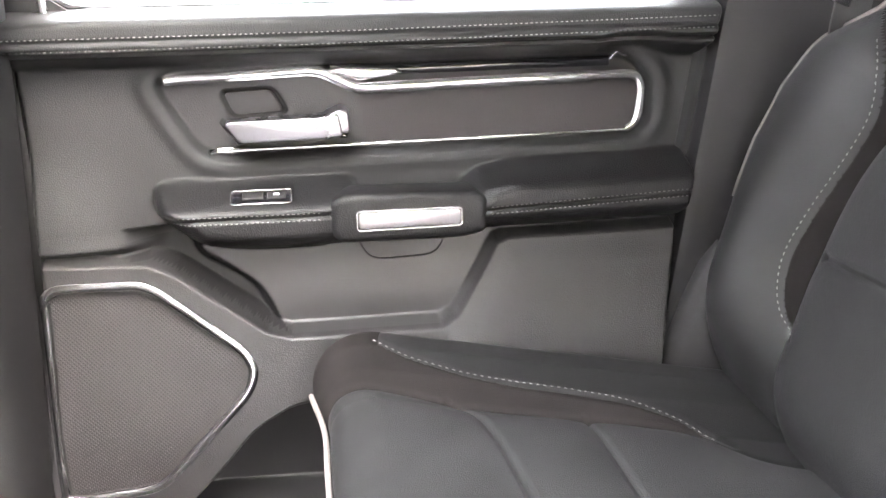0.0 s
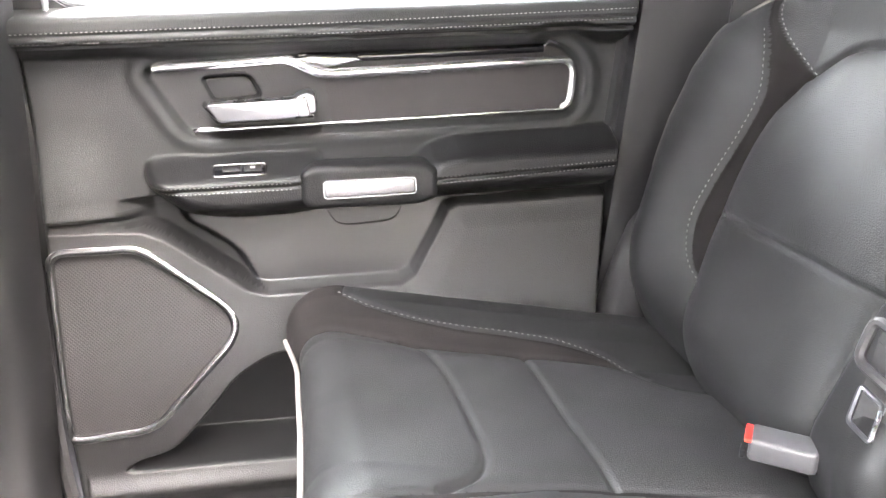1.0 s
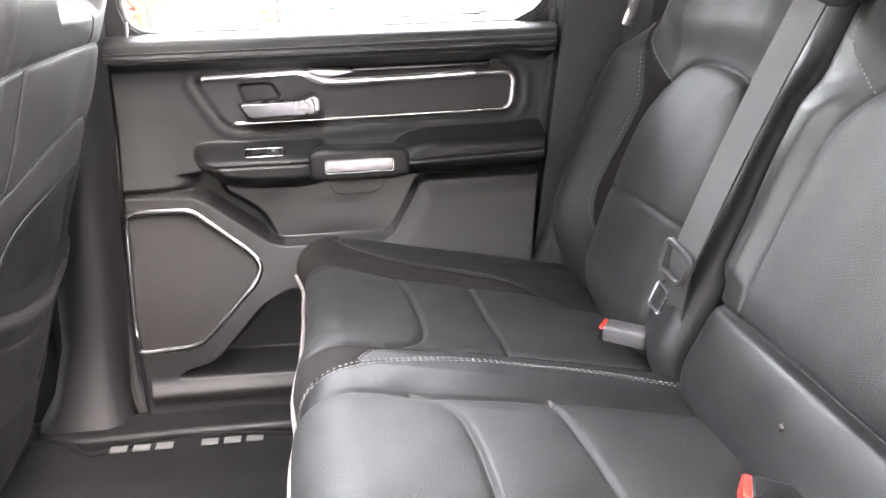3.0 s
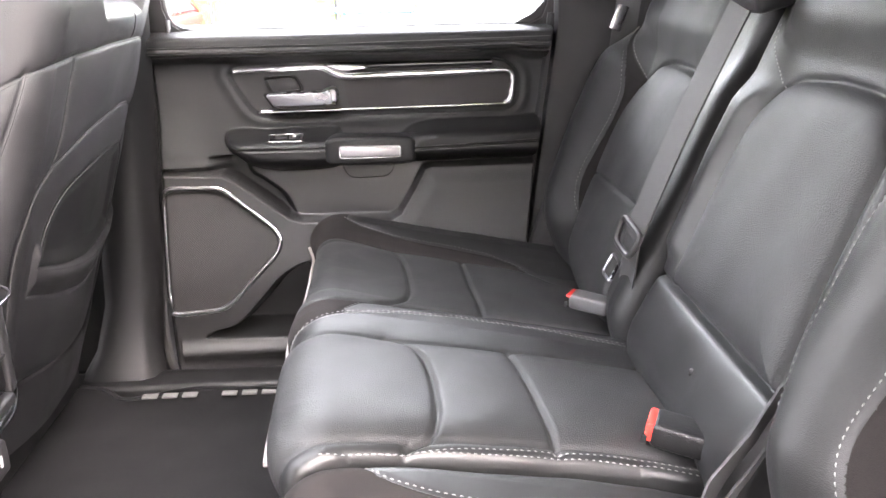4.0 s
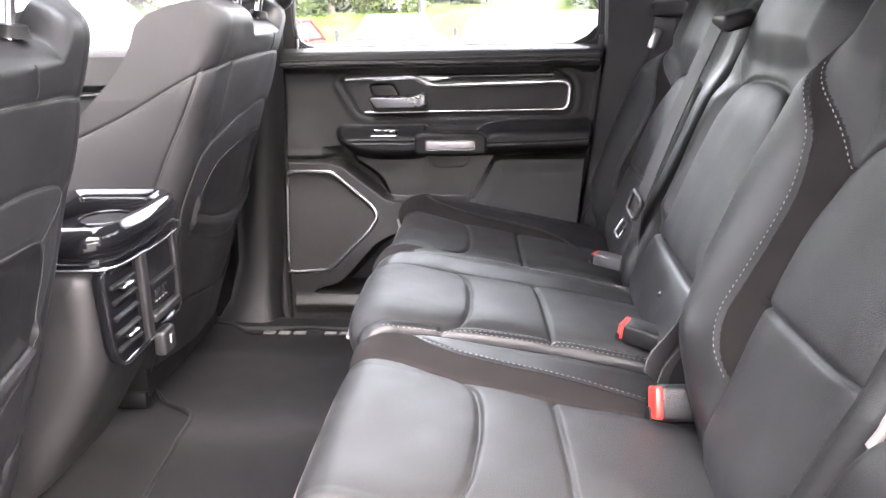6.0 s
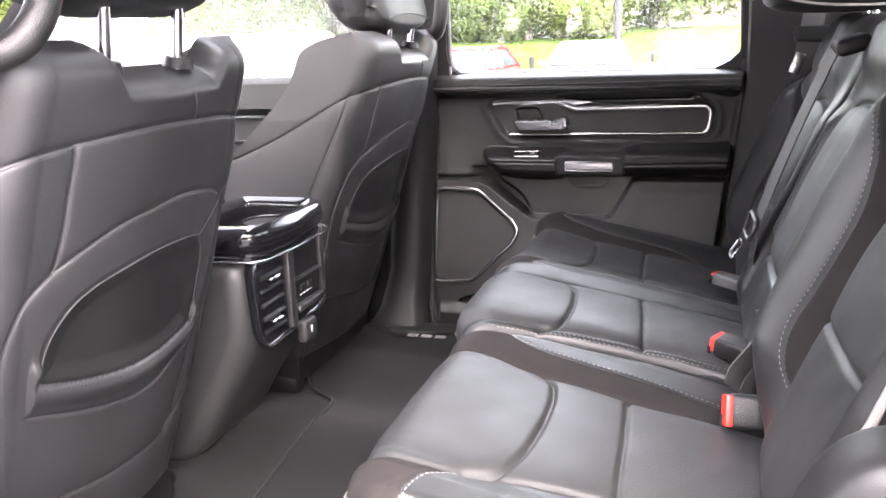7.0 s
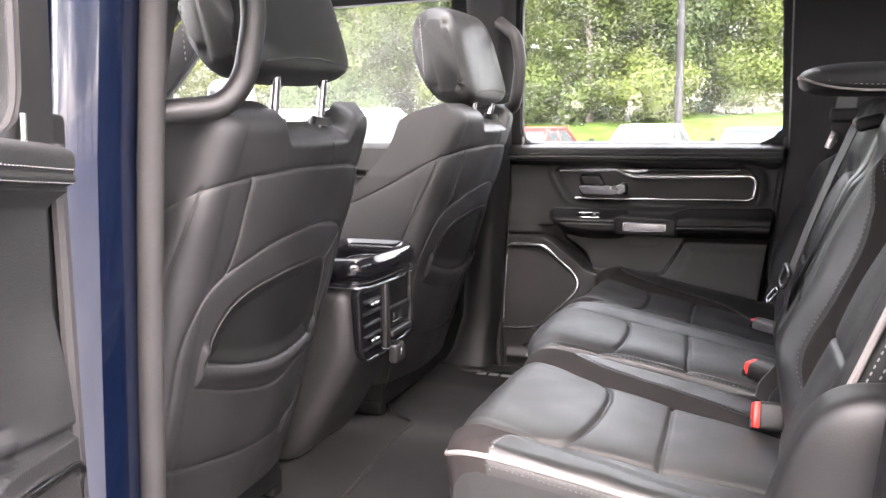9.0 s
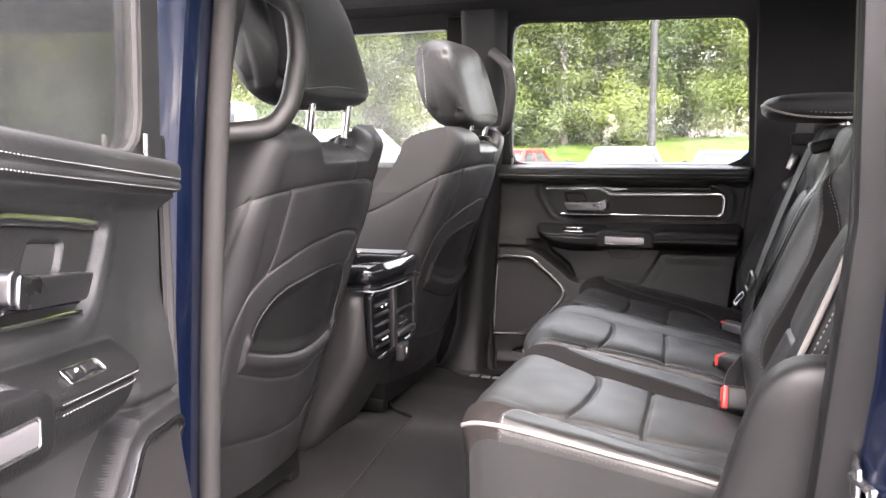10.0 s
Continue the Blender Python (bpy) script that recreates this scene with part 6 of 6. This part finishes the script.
def buckle(x, y, z, rz, ry, label, casing, size=1.0, roll=0, face=1.0):
    """A belt buckle; x, y, z: the middle of its button face."""
    b = thing("belt_buckle", (x, y, z), label, "seat belt buckle", "seat belt buckles")
    m = pose(x, y, z, 0, ry, rz) @ Matrix.Rotation(radians(roll), 4, "X") @ Matrix.Scale(size, 4)
    bm = box(0.036, 0, 0, 0.072, 0.040, 0.028, 0.006, 3)
    bm.transform(m)
    part("casing", bm, casing, b)
    if face:
        bm = box(-0.001, 0, 0.012 - 0.012 * face, 0.010, 0.036, 0.026 * face, 0.003, 2)
        bm.transform(m)
        part("button", bm, BUTTON_RED, b, "red release button")
    bm = box(-0.005, -0.012, -0.007, 0.006, 0.014, 0.011, 0.001, 1)
    bm.transform(m)
    part("slot", bm, PLASTIC_DARK, b)
    bm = box(0.095, 0, -0.008, 0.075, 0.030, 0.014, 0.005, 2)
    bm.transform(m)
    part("stalk", bm, PLASTIC_DARK, b)
    return b


buckle(0.306, 0.030, 1.134, 10, 4, "black seat belt buckle with red button on the bench", DARKENED_VINYL, 1.1, 68)
buckle(0.292, 0.226, 1.150, -25, 8, "dark seat belt buckle with red button on the middle cushion", DARKENED_VINYL, 1.0, 0, 0.85)
buckle(0.288, 0.618, 1.136, -32, 4, "grey seat belt buckle lying on the bench", BUCKLE, 0.8, 0, 0.2)


def buckle_strap(points):
    """A webbing strap that comes out of the gap between two backrests."""
    b = thing("belt_strap", points[-1], "grey belt strap in the gap between the backrests", "seat belt", "belt straps")
    pts = resample([Vector(p) for p in points], 0.01)
    part("webbing", ribbon(pts, 0.044, [Vector((0.48, 0.60, -0.66)).normalized()] * len(pts)), WEBBING, b)


buckle_strap([(0.392, 0.122, 1.262), (0.373, 0.122, 1.238), (0.350, 0.120, 1.194), (0.317, 0.120, 1.148), (0.312, 0.12, 1.125)])
buckle_strap([(0.386, 0.122, 1.205), (0.371, 0.122, 1.185), (0.352, 0.120, 1.155), (0.336, 0.120, 1.131), (0.33, 0.12, 1.11)])


def bench_headrest(x, y, z, deep, tall, label):
    h = thing("rear_headrest", (x, y, z), label, "headrest", "rear headrests")
    part("cushion", puffed(x, y, z, deep, 0.27, tall, 2.8, 0.1, 0.05), LEATHER, h)
    a, b, c = deep / 2, 0.128, tall * 0.36
    edge = []
    for k in range(13):
        u = k / 12
        edge.append((x + a * (0.9 - 1.86 * u), y - b * (1 - 0.35 * u ** 6), z - c + c * 1.25 * u ** 5))
    edge += [(x - a * 0.97, y + b * v, z + c * 0.25) for v in (-0.45, 0.0, 0.45)]
    edge += [(p[0], 2 * y - p[1], p[2]) for p in edge[12::-1]]
    part("piping", tube(resample(rounded(edge, 0.01, 2), 0.008), 0.0028, 6), PIPING, h, "pale piping")
    stitches("stitching", [(p[0], p[1] - 0.002, p[2] + 0.012) for p in edge[:11]], Vector((0, -1, 0.2)).normalized(), h, 0.006, 0.004, 0.0008)
    for dy in (-0.05, 0.05):
        part("post", tube([(x + 0.05, y + dy, z - 0.14), (x + 0.04, y + dy, z)], 0.006, 8), CHROME, h)
    return h


bench_headrest(0.60, Y0, 1.69, 0.13, 0.11, "black leather middle headrest with pale stitching")
bench_headrest(0.495, 0.77, 1.652, 0.30, 0.072, "black leather rear headrest folded forward, pale piping")
bench_headrest(0.64, 2 * Y0 - 0.70, 1.70, 0.13, 0.11, "black leather rear headrest with pale piping")


def side_belt():
    b = thing("seat_belt", (0.45, 1.02, 1.5), "grey seat belt hanging at the rear pillar with steel tongue", "seat belt")
    pts = [Vector((0.47, 1.005, 1.66 - k * 0.03)) + Vector((-0.004 * k, -0.002 * k, 0)) for k in range(14)]
    part("webbing", ribbon(pts, 0.046, [Vector((1, 0.15, 0)).normalized()] * 14), WEBBING, b)
    part("retractor_cover", box(0.465, 1.01, 1.575, 0.075, 0.04, 0.035, 0.01, 3), PLASTIC_DARK, b)
    part("tongue", box(0.435, 0.985, 1.515, 0.022, 0.004, 0.045, 0.003, 2, pose(0, 0, 0, 0, 20, 0)), STEEL, b, "bright steel tongue")
    return b


side_belt()

# ---- outside: ground, cars, trees ----
# Asphalt is paled so that the ground reflects more light into the cab.
ASPHALT = surface("asphalt", (0.17, 0.17, 0.172), 0.95, spec=0.0, grain=1.0, grain_size=60, vary=0.25, vary_size=0.6)
GRASS = surface("grass", (0.045, 0.075, 0.016), 0.95, spec=0.0, grain=1.0, grain_size=30, vary=0.4, vary_size=0.8)
BARK = surface("bark", (0.10, 0.085, 0.07), 0.9, grain=1.0, grain_size=30, vary=0.4, vary_size=3)
TYRE = surface("tyre", (0.02, 0.02, 0.02), 0.8)
CAR_GLASS = surface("dark_car_glass", (0.03, 0.036, 0.038), 0.2, vary=0.1, spec=0.15)


def ground():
    us, vs = np.concatenate([np.linspace(-400, -60, 12), np.linspace(-55, 45, 60), np.linspace(50, 400, 12)]), np.concatenate([np.linspace(-400, -20, 10), np.linspace(-15, 60, 90), np.linspace(65, 500, 12)])
    U, V = np.meshgrid(us, vs, indexing="ij")
    Z = -0.05 - 0.23 * sm((V - 4) / 12) + 2.4 * sm((V - 27) / 25) + 0.0 * U
    uc, vc = (U[:-1, :-1] + U[1:, 1:]) / 2, (V[:-1, :-1] + V[1:, 1:]) / 2
    g = thing("ground", (0, 0, 0), "wet asphalt lot with a grass bank behind", "ground", "", "structure")
    sheet_parts(U, V, Z, [("lot", vc < 26, ASPHALT, "asphalt paled to bounce light")], ("grass_bank", GRASS, "bright green grass bank"), g)


ground()
LOT_Z = -0.28


def paint(name, c):
    return surface(name, c, 0.45, vary=0.04, coat=0.0, spec=0.3, rough_vary=0.03)


WHITE_CAR, RED_CAR, BLUE_CAR = paint("white_paint", (0.30, 0.30, 0.305)), paint("red_paint", (0.48, 0.014, 0.010)), paint("blue_paint", (0.02, 0.08, 0.35))


def car(x, y, turn, mat, label, tall=1.0, long=4.6):
    """A parked car: lofted body, glasshouse, lamps, mirrors and wheels; it faces +x before turning."""
    c = thing("parked_car", (0, 0, 0), label, "car", "parked cars")
    w = 0.92
    stations = [(-0.5, 0.50, 0.72, 0.80), (-0.48, 0.30, 0.92, 0.92), (-0.36, 0.22, 0.98, 1.0), (-0.10, 0.2, 0.94, 1.0), (0.18, 0.2, 0.92, 1.0), (0.40, 0.22, 0.80, 0.98), (0.49, 0.3, 0.66, 0.88), (0.5, 0.42, 0.58, 0.8)]
    bm = bmesh.new()
    rings = []
    for sx, lo, hi, ww in stations:
        xx = sx * long
        sec = [(-0.86, 0.0), (-1, 0.25), (-1, 0.6), (-0.94, 0.88), (-0.78, 1.0), (0, 1.03), (0.78, 1.0), (0.94, 0.88), (1, 0.6), (1, 0.25), (0.86, 0.0)]
        rings.append([bm.verts.new((xx, a * w * ww, lo + (hi * tall - lo) * b)) for a, b in sec])
    for p, q in zip(rings, rings[1:]):
        for k in range(len(p)):
            j = (k + 1) % len(p)
            bm.faces.new((p[k], p[j], q[j], q[k]))
    bm.faces.new(rings[0][::-1])
    bm.faces.new(rings[-1])
    bmesh.ops.subdivide_edges(bm, edges=bm.edges, cuts=1, smooth=0.6)
    part("body", bm, mat, c, sharp=60)
    bm = bmesh.new()
    base = [(-0.40, 0.0), (-0.24, 1.0), (0.05, 1.0), (0.22, 0.0)]
    roof_h = 1.46 * tall

    def cab(z0, z1, ins, dx):
        lo = [bm.verts.new((sx * long, s * w * 0.90, z0)) for s in (-1, 1) for sx in (-0.42, 0.23)]
        hi = [bm.verts.new((sx * long, s * w * 0.70, z1)) for s in (-1, 1) for sx in (-0.27, 0.02)]
        for f in ((0, 1, 3, 2), (4, 6, 7, 5)):
            vv = lo + hi
            bm.faces.new([vv[i] for i in f])
        for a, b in ((0, 1), (1, 3), (3, 2), (2, 0)):
            bm.faces.new((lo[a], lo[b], hi[b], hi[a]))
    cab(0.92 * tall, roof_h, 0, 0)
    bmesh.ops.bevel(bm, geom=bm.edges[:], offset=0.06, segments=3, affect='EDGES')
    part("glasshouse", bm, CAR_GLASS, c, "dark reflecting windows")
    bm = bmesh.new()
    box(-0.125 * long, 0, roof_h - 0.01, 0.31 * long, w * 1.46, 0.10, 0.035, 3, bm=bm)
    part("roof", bm, mat, c)
    for s in (-1, 1):
        part("pillar", tube([(0.215 * long, s * w * 0.88, 0.93 * tall), (0.02 * long, s * w * 0.70, roof_h)], 0.06, 6), mat, c)
        part("pillar", tube([(-0.41 * long, s * w * 0.88, 0.93 * tall), (-0.27 * long, s * w * 0.70, roof_h)], 0.05, 6), mat, c)
        part("pillar", tube([(-0.10 * long, s * w * 0.91, 0.93 * tall), (-0.11 * long, s * w * 0.71, roof_h)], 0.03, 6), mat, c)
        part("door_mirror", puffed(0.17 * long, s * 1.02, 1.0 * tall, 0.10, 0.20, 0.13, 3, n=8), mat, c)
        part("headlamp", puffed(0.485 * long, s * 0.66, 0.68, 0.10, 0.34, 0.12, 3, n=8), CHROME, c)
        for sx in (-0.31, 0.31):
            wh = part("wheel", tube([(sx * long, s * 0.78, 0.33), (sx * long, s * 0.93, 0.33)], 0.33, 24), TYRE, c)
            part("rim", tube([(sx * long, s * 0.925, 0.33), (sx * long, s * 0.94, 0.33)], 0.21, 16), SILVER, wh)
    part("grille", box(0.497 * long, 0, 0.55, 0.03, 1.1, 0.16, 0.01), PLASTIC_DARK, c)
    c.matrix_basis = pose(x, y, LOT_Z, 0, 0, turn)
    return c


def out(az, dist):
    return 0.3 + dist * math.sin(radians(az)), -1.0 + dist * math.cos(radians(az))


car(*out(-16.4, 22), -96, RED_CAR, "red parked sports car with bonnet scoop", 0.98)
car(*out(-8.4, 23), -94, WHITE_CAR, "white parked saloon car", 1.0)
car(*out(-1.6, 22), -90, BLUE_CAR, "blue parked saloon car", 0.93)
car(*out(4.8, 16), -84, WHITE_CAR, "large white parked car", 1.08)
car(*out(13.0, 14), -80, WHITE_CAR, "white parked hatchback car", 1.08)
car(*out(-28.5, 14), -110, WHITE_CAR, "white parked car with low roof", 1.0)
car(*out(-35.0, 9.5), -120, WHITE_CAR, "tall white parked pickup", 1.30, 5.4)


def leaf_material(name, c1, c2):
    m, nt, nd, ln, p = nodes_of(name)
    gi = nd.new("ShaderNodeNewGeometry")
    r = nd.new("ShaderNodeValToRGB")
    r.color_ramp.elements[0].color = (*c1, 1)
    r.color_ramp.elements[1].color = (*c2, 1)
    ln.new(gi.outputs["Random Per Island"], r.inputs[0])
    # each tree has a tone of its own
    oi = nd.new("ShaderNodeObjectInfo")
    tone = nd.new("ShaderNodeValToRGB")
    tone.color_ramp.elements[0].color = (0.50, 0.66, 0.75, 1)
    tone.color_ramp.elements[1].color = (1.30, 1.28, 0.95, 1)
    ln.new(oi.outputs["Random"], tone.inputs[0])
    mul = nd.new("ShaderNodeVectorMath")
    mul.operation = 'MULTIPLY'
    ln.new(r.outputs[0], mul.inputs[0])
    ln.new(tone.outputs[0], mul.inputs[1])
    ln.new(mul.outputs[0], p.inputs["Base Color"])
    p.inputs["Roughness"].default_value = 0.75
    p.inputs["Specular IOR Level"].default_value = 0.25
    tl = nd.new("ShaderNodeBsdfTranslucent")
    ln.new(mul.outputs[0], tl.inputs[0])
    mx = nd.new("ShaderNodeMixShader")
    mx.inputs[0].default_value = 0.5
    ln.new(p.outputs[0], mx.inputs[1])
    ln.new(tl.outputs[0], mx.inputs[2])
    ln.new(mx.outputs[0], nd["Material Output"].inputs[0])
    return m


LEAVES = [leaf_material("fresh_leaves", (0.115, 0.130, 0.030), (0.148, 0.160, 0.043)), leaf_material("mid_leaves", (0.080, 0.102, 0.030), (0.104, 0.127, 0.042)),
          leaf_material("dark_needles", (0.035, 0.058, 0.034), (0.065, 0.092, 0.055))]


def tree_mesh(seed, height, spread, conifer=False, bushy=False):
    rng = np.random.default_rng(seed)
    n_cl = 80 if not conifer else 70
    per = 460
    verts, faces = [], []
    cl = []
    for k in range(n_cl):
        f = rng.random()
        z = height * (0.04 + 0.94 * f) if bushy else height * (0.22 + 0.76 * f)
        if conifer:
            rad = spread * (1.02 - f) * (0.5 + 0.5 * rng.random())
        else:
            rad = spread * math.sqrt(max(0.05, 1 - (2 * f - 0.85) ** 2)) * (0.35 + 0.65 * rng.random())
        a = rng.random() * 2 * math.pi
        cl.append((rad * math.cos(a), rad * math.sin(a), z))
    V = []
    for c in cl:
        q = rng.normal(size=(per, 3)) * np.array([0.36, 0.36, 0.28]) * spread * 0.46 + np.array(c)
        V.append(q)
    Q = np.concatenate(V)
    sz = (0.048 + 0.050 * rng.random(len(Q))) * (1.0 if not conifer else 0.8)
    d1 = rng.normal(size=Q.shape)
    d1 /= np.linalg.norm(d1, axis=1, keepdims=True)
    d2 = np.cross(d1, rng.normal(size=Q.shape))
    d2 /= np.linalg.norm(d2, axis=1, keepdims=True)
    mid = np.repeat(np.array(cl), per, axis=0)
    out_n = (Q - mid) / (spread * 0.17) + np.stack([Q[:, 0], Q[:, 1], Q[:, 2] - height * 0.45], -1) / spread * 1.3 + np.array([0, 0, 0.5])
    out_n /= np.linalg.norm(out_n, axis=1, keepdims=True) + 1e-9
    turn = np.sign(np.sum(np.cross(d1, d2) * out_n, axis=1, keepdims=True))
    d2 = d2 * np.where(turn == 0, 1, turn)
    a = Q + d1 * sz[:, None]
    b = Q + d2 * sz[:, None] * 0.6
    c = Q - d1 * sz[:, None]
    d = Q - d2 * sz[:, None] * 0.6
    P = np.stack([a, b, c, d], 1).reshape(-1, 3)
    F = np.arange(len(P)).reshape(-1, 4)
    return P, F, cl, np.repeat(out_n, 4, axis=0)


def tree(height, spread, seed, mat, conifer=False, bushy=False, label="leafy green tree on the grass bank"):
    t = thing("tree" if not bushy else "bush", (0, 0, 0), label, "tree" if not bushy else "bush", "trees on the bank")
    P, F, cl, N = tree_mesh(seed, height, spread, conifer, bushy)
    crown = raw("crown", P, F.tolist(), mat, t, smooth=True)
    crown.data.normals_split_custom_set_from_vertices(N.tolist())
    bm = bmesh.new()
    if not bushy:
        tube([(0, 0, -0.3), (0.05, 0.03, height * 0.35), (0.0, 0.06, height * 0.9)], [0.16 * height / 9, 0.10 * height / 9, 0.02], 8, bm=bm)
    for c in cl[:14]:
        z0 = max(0.0, c[2] * 0.6)
        tube([(0, 0, z0), (c[0] * 0.5, c[1] * 0.5, (z0 + c[2]) / 2), c], [0.05, 0.03, 0.01], 5, bm=bm)
    part("trunk", bm, BARK, t)
    return t


def bank_z(y):
    s = max(0.0, min(1.0, (y - 27) / 25))
    return -0.28 + 2.4 * s * s * (3 - 2 * s)


def woods():
    rng = random.Random(5)
    kinds = [tree(11, 3.0, 1, LEAVES[0]), tree(13, 3.4, 2, LEAVES[1]), tree(14, 2.6, 3, LEAVES[2], True), tree(10, 2.8, 4, LEAVES[0]), tree(12, 3.2, 5, LEAVES[1]),
             tree(2.2, 1.6, 6, LEAVES[0], bushy=True, label="low bright green bush on the bank"), tree(3.2, 2.6, 7, LEAVES[1], bushy=True, label="low green bush on the bank")]
    used = set()

    def put(k, az, dist, turn):
        x, y = out(az, dist)
        m = pose(x, y, bank_z(y), 0, 0, turn)
        if k not in used:
            used.add(k)
            kinds[k].matrix_basis = m
        else:
            copy_thing(kinds[k], m)
    for i in range(25):
        put(rng.choice((0, 0, 1, 3, 3, 4, 2)), -66 + i * 3.8 + rng.uniform(-1.6, 1.6), rng.uniform(42, 49), rng.uniform(0, 360))
    for i in range(34):
        put(rng.choice((0, 1, 1, 2, 4, 4)), -68 + i * 2.9 + rng.uniform(-1.6, 1.6), rng.uniform(53, 64), rng.uniform(0, 360))
    for i in range(13):
        put(rng.choice((5, 6)), -64 + i * 6.9 + rng.uniform(-2.2, 2.2), rng.uniform(40, 45), rng.uniform(0, 360))

    for i in range(16):
        put(rng.choice((6, 6, 5)), -66 + i * 5.6 + rng.uniform(-2, 2), rng.uniform(49, 56), rng.uniform(0, 360))
    # an unseen row on the near side, added to cut low sky light; mirrored in the glass
    for i in range(16):
        put(rng.choice((0, 1, 2, 4, 4)), 132 + i * 7.6 + rng.uniform(-1.5, 1.5), rng.uniform(20, 28), rng.uniform(0, 360))


woods()


def bollard(az, dist, h, r, mat, label, name="post", cat="post"):
    x, y = out(az, dist)
    t = thing(name, (x, y, bank_z(y)), label, cat, "posts by the lot")
    part("shaft", tube([(x, y, bank_z(y) - 0.1), (x, y, bank_z(y) + h - 0.03), (x, y, bank_z(y) + h)], [r, r, r * 0.6], 10), mat, t)
    part("collar", tube([(x, y, bank_z(y) + h * 0.86), (x, y, bank_z(y) + h * 0.88)], r * 1.25, 10), mat, t)


for az in (-17.6, -12.0, -4.2, 2.0):
    bollard(az, 26.5, 1.05, 0.07, PLASTIC_DARK, "black post at the edge of the lot")
bollard(-6.4, 27, 9.0, 0.12, PLASTIC_DARK, "tall dark lamp pole behind the parked cars", "lamp_pole", "lamp pole")
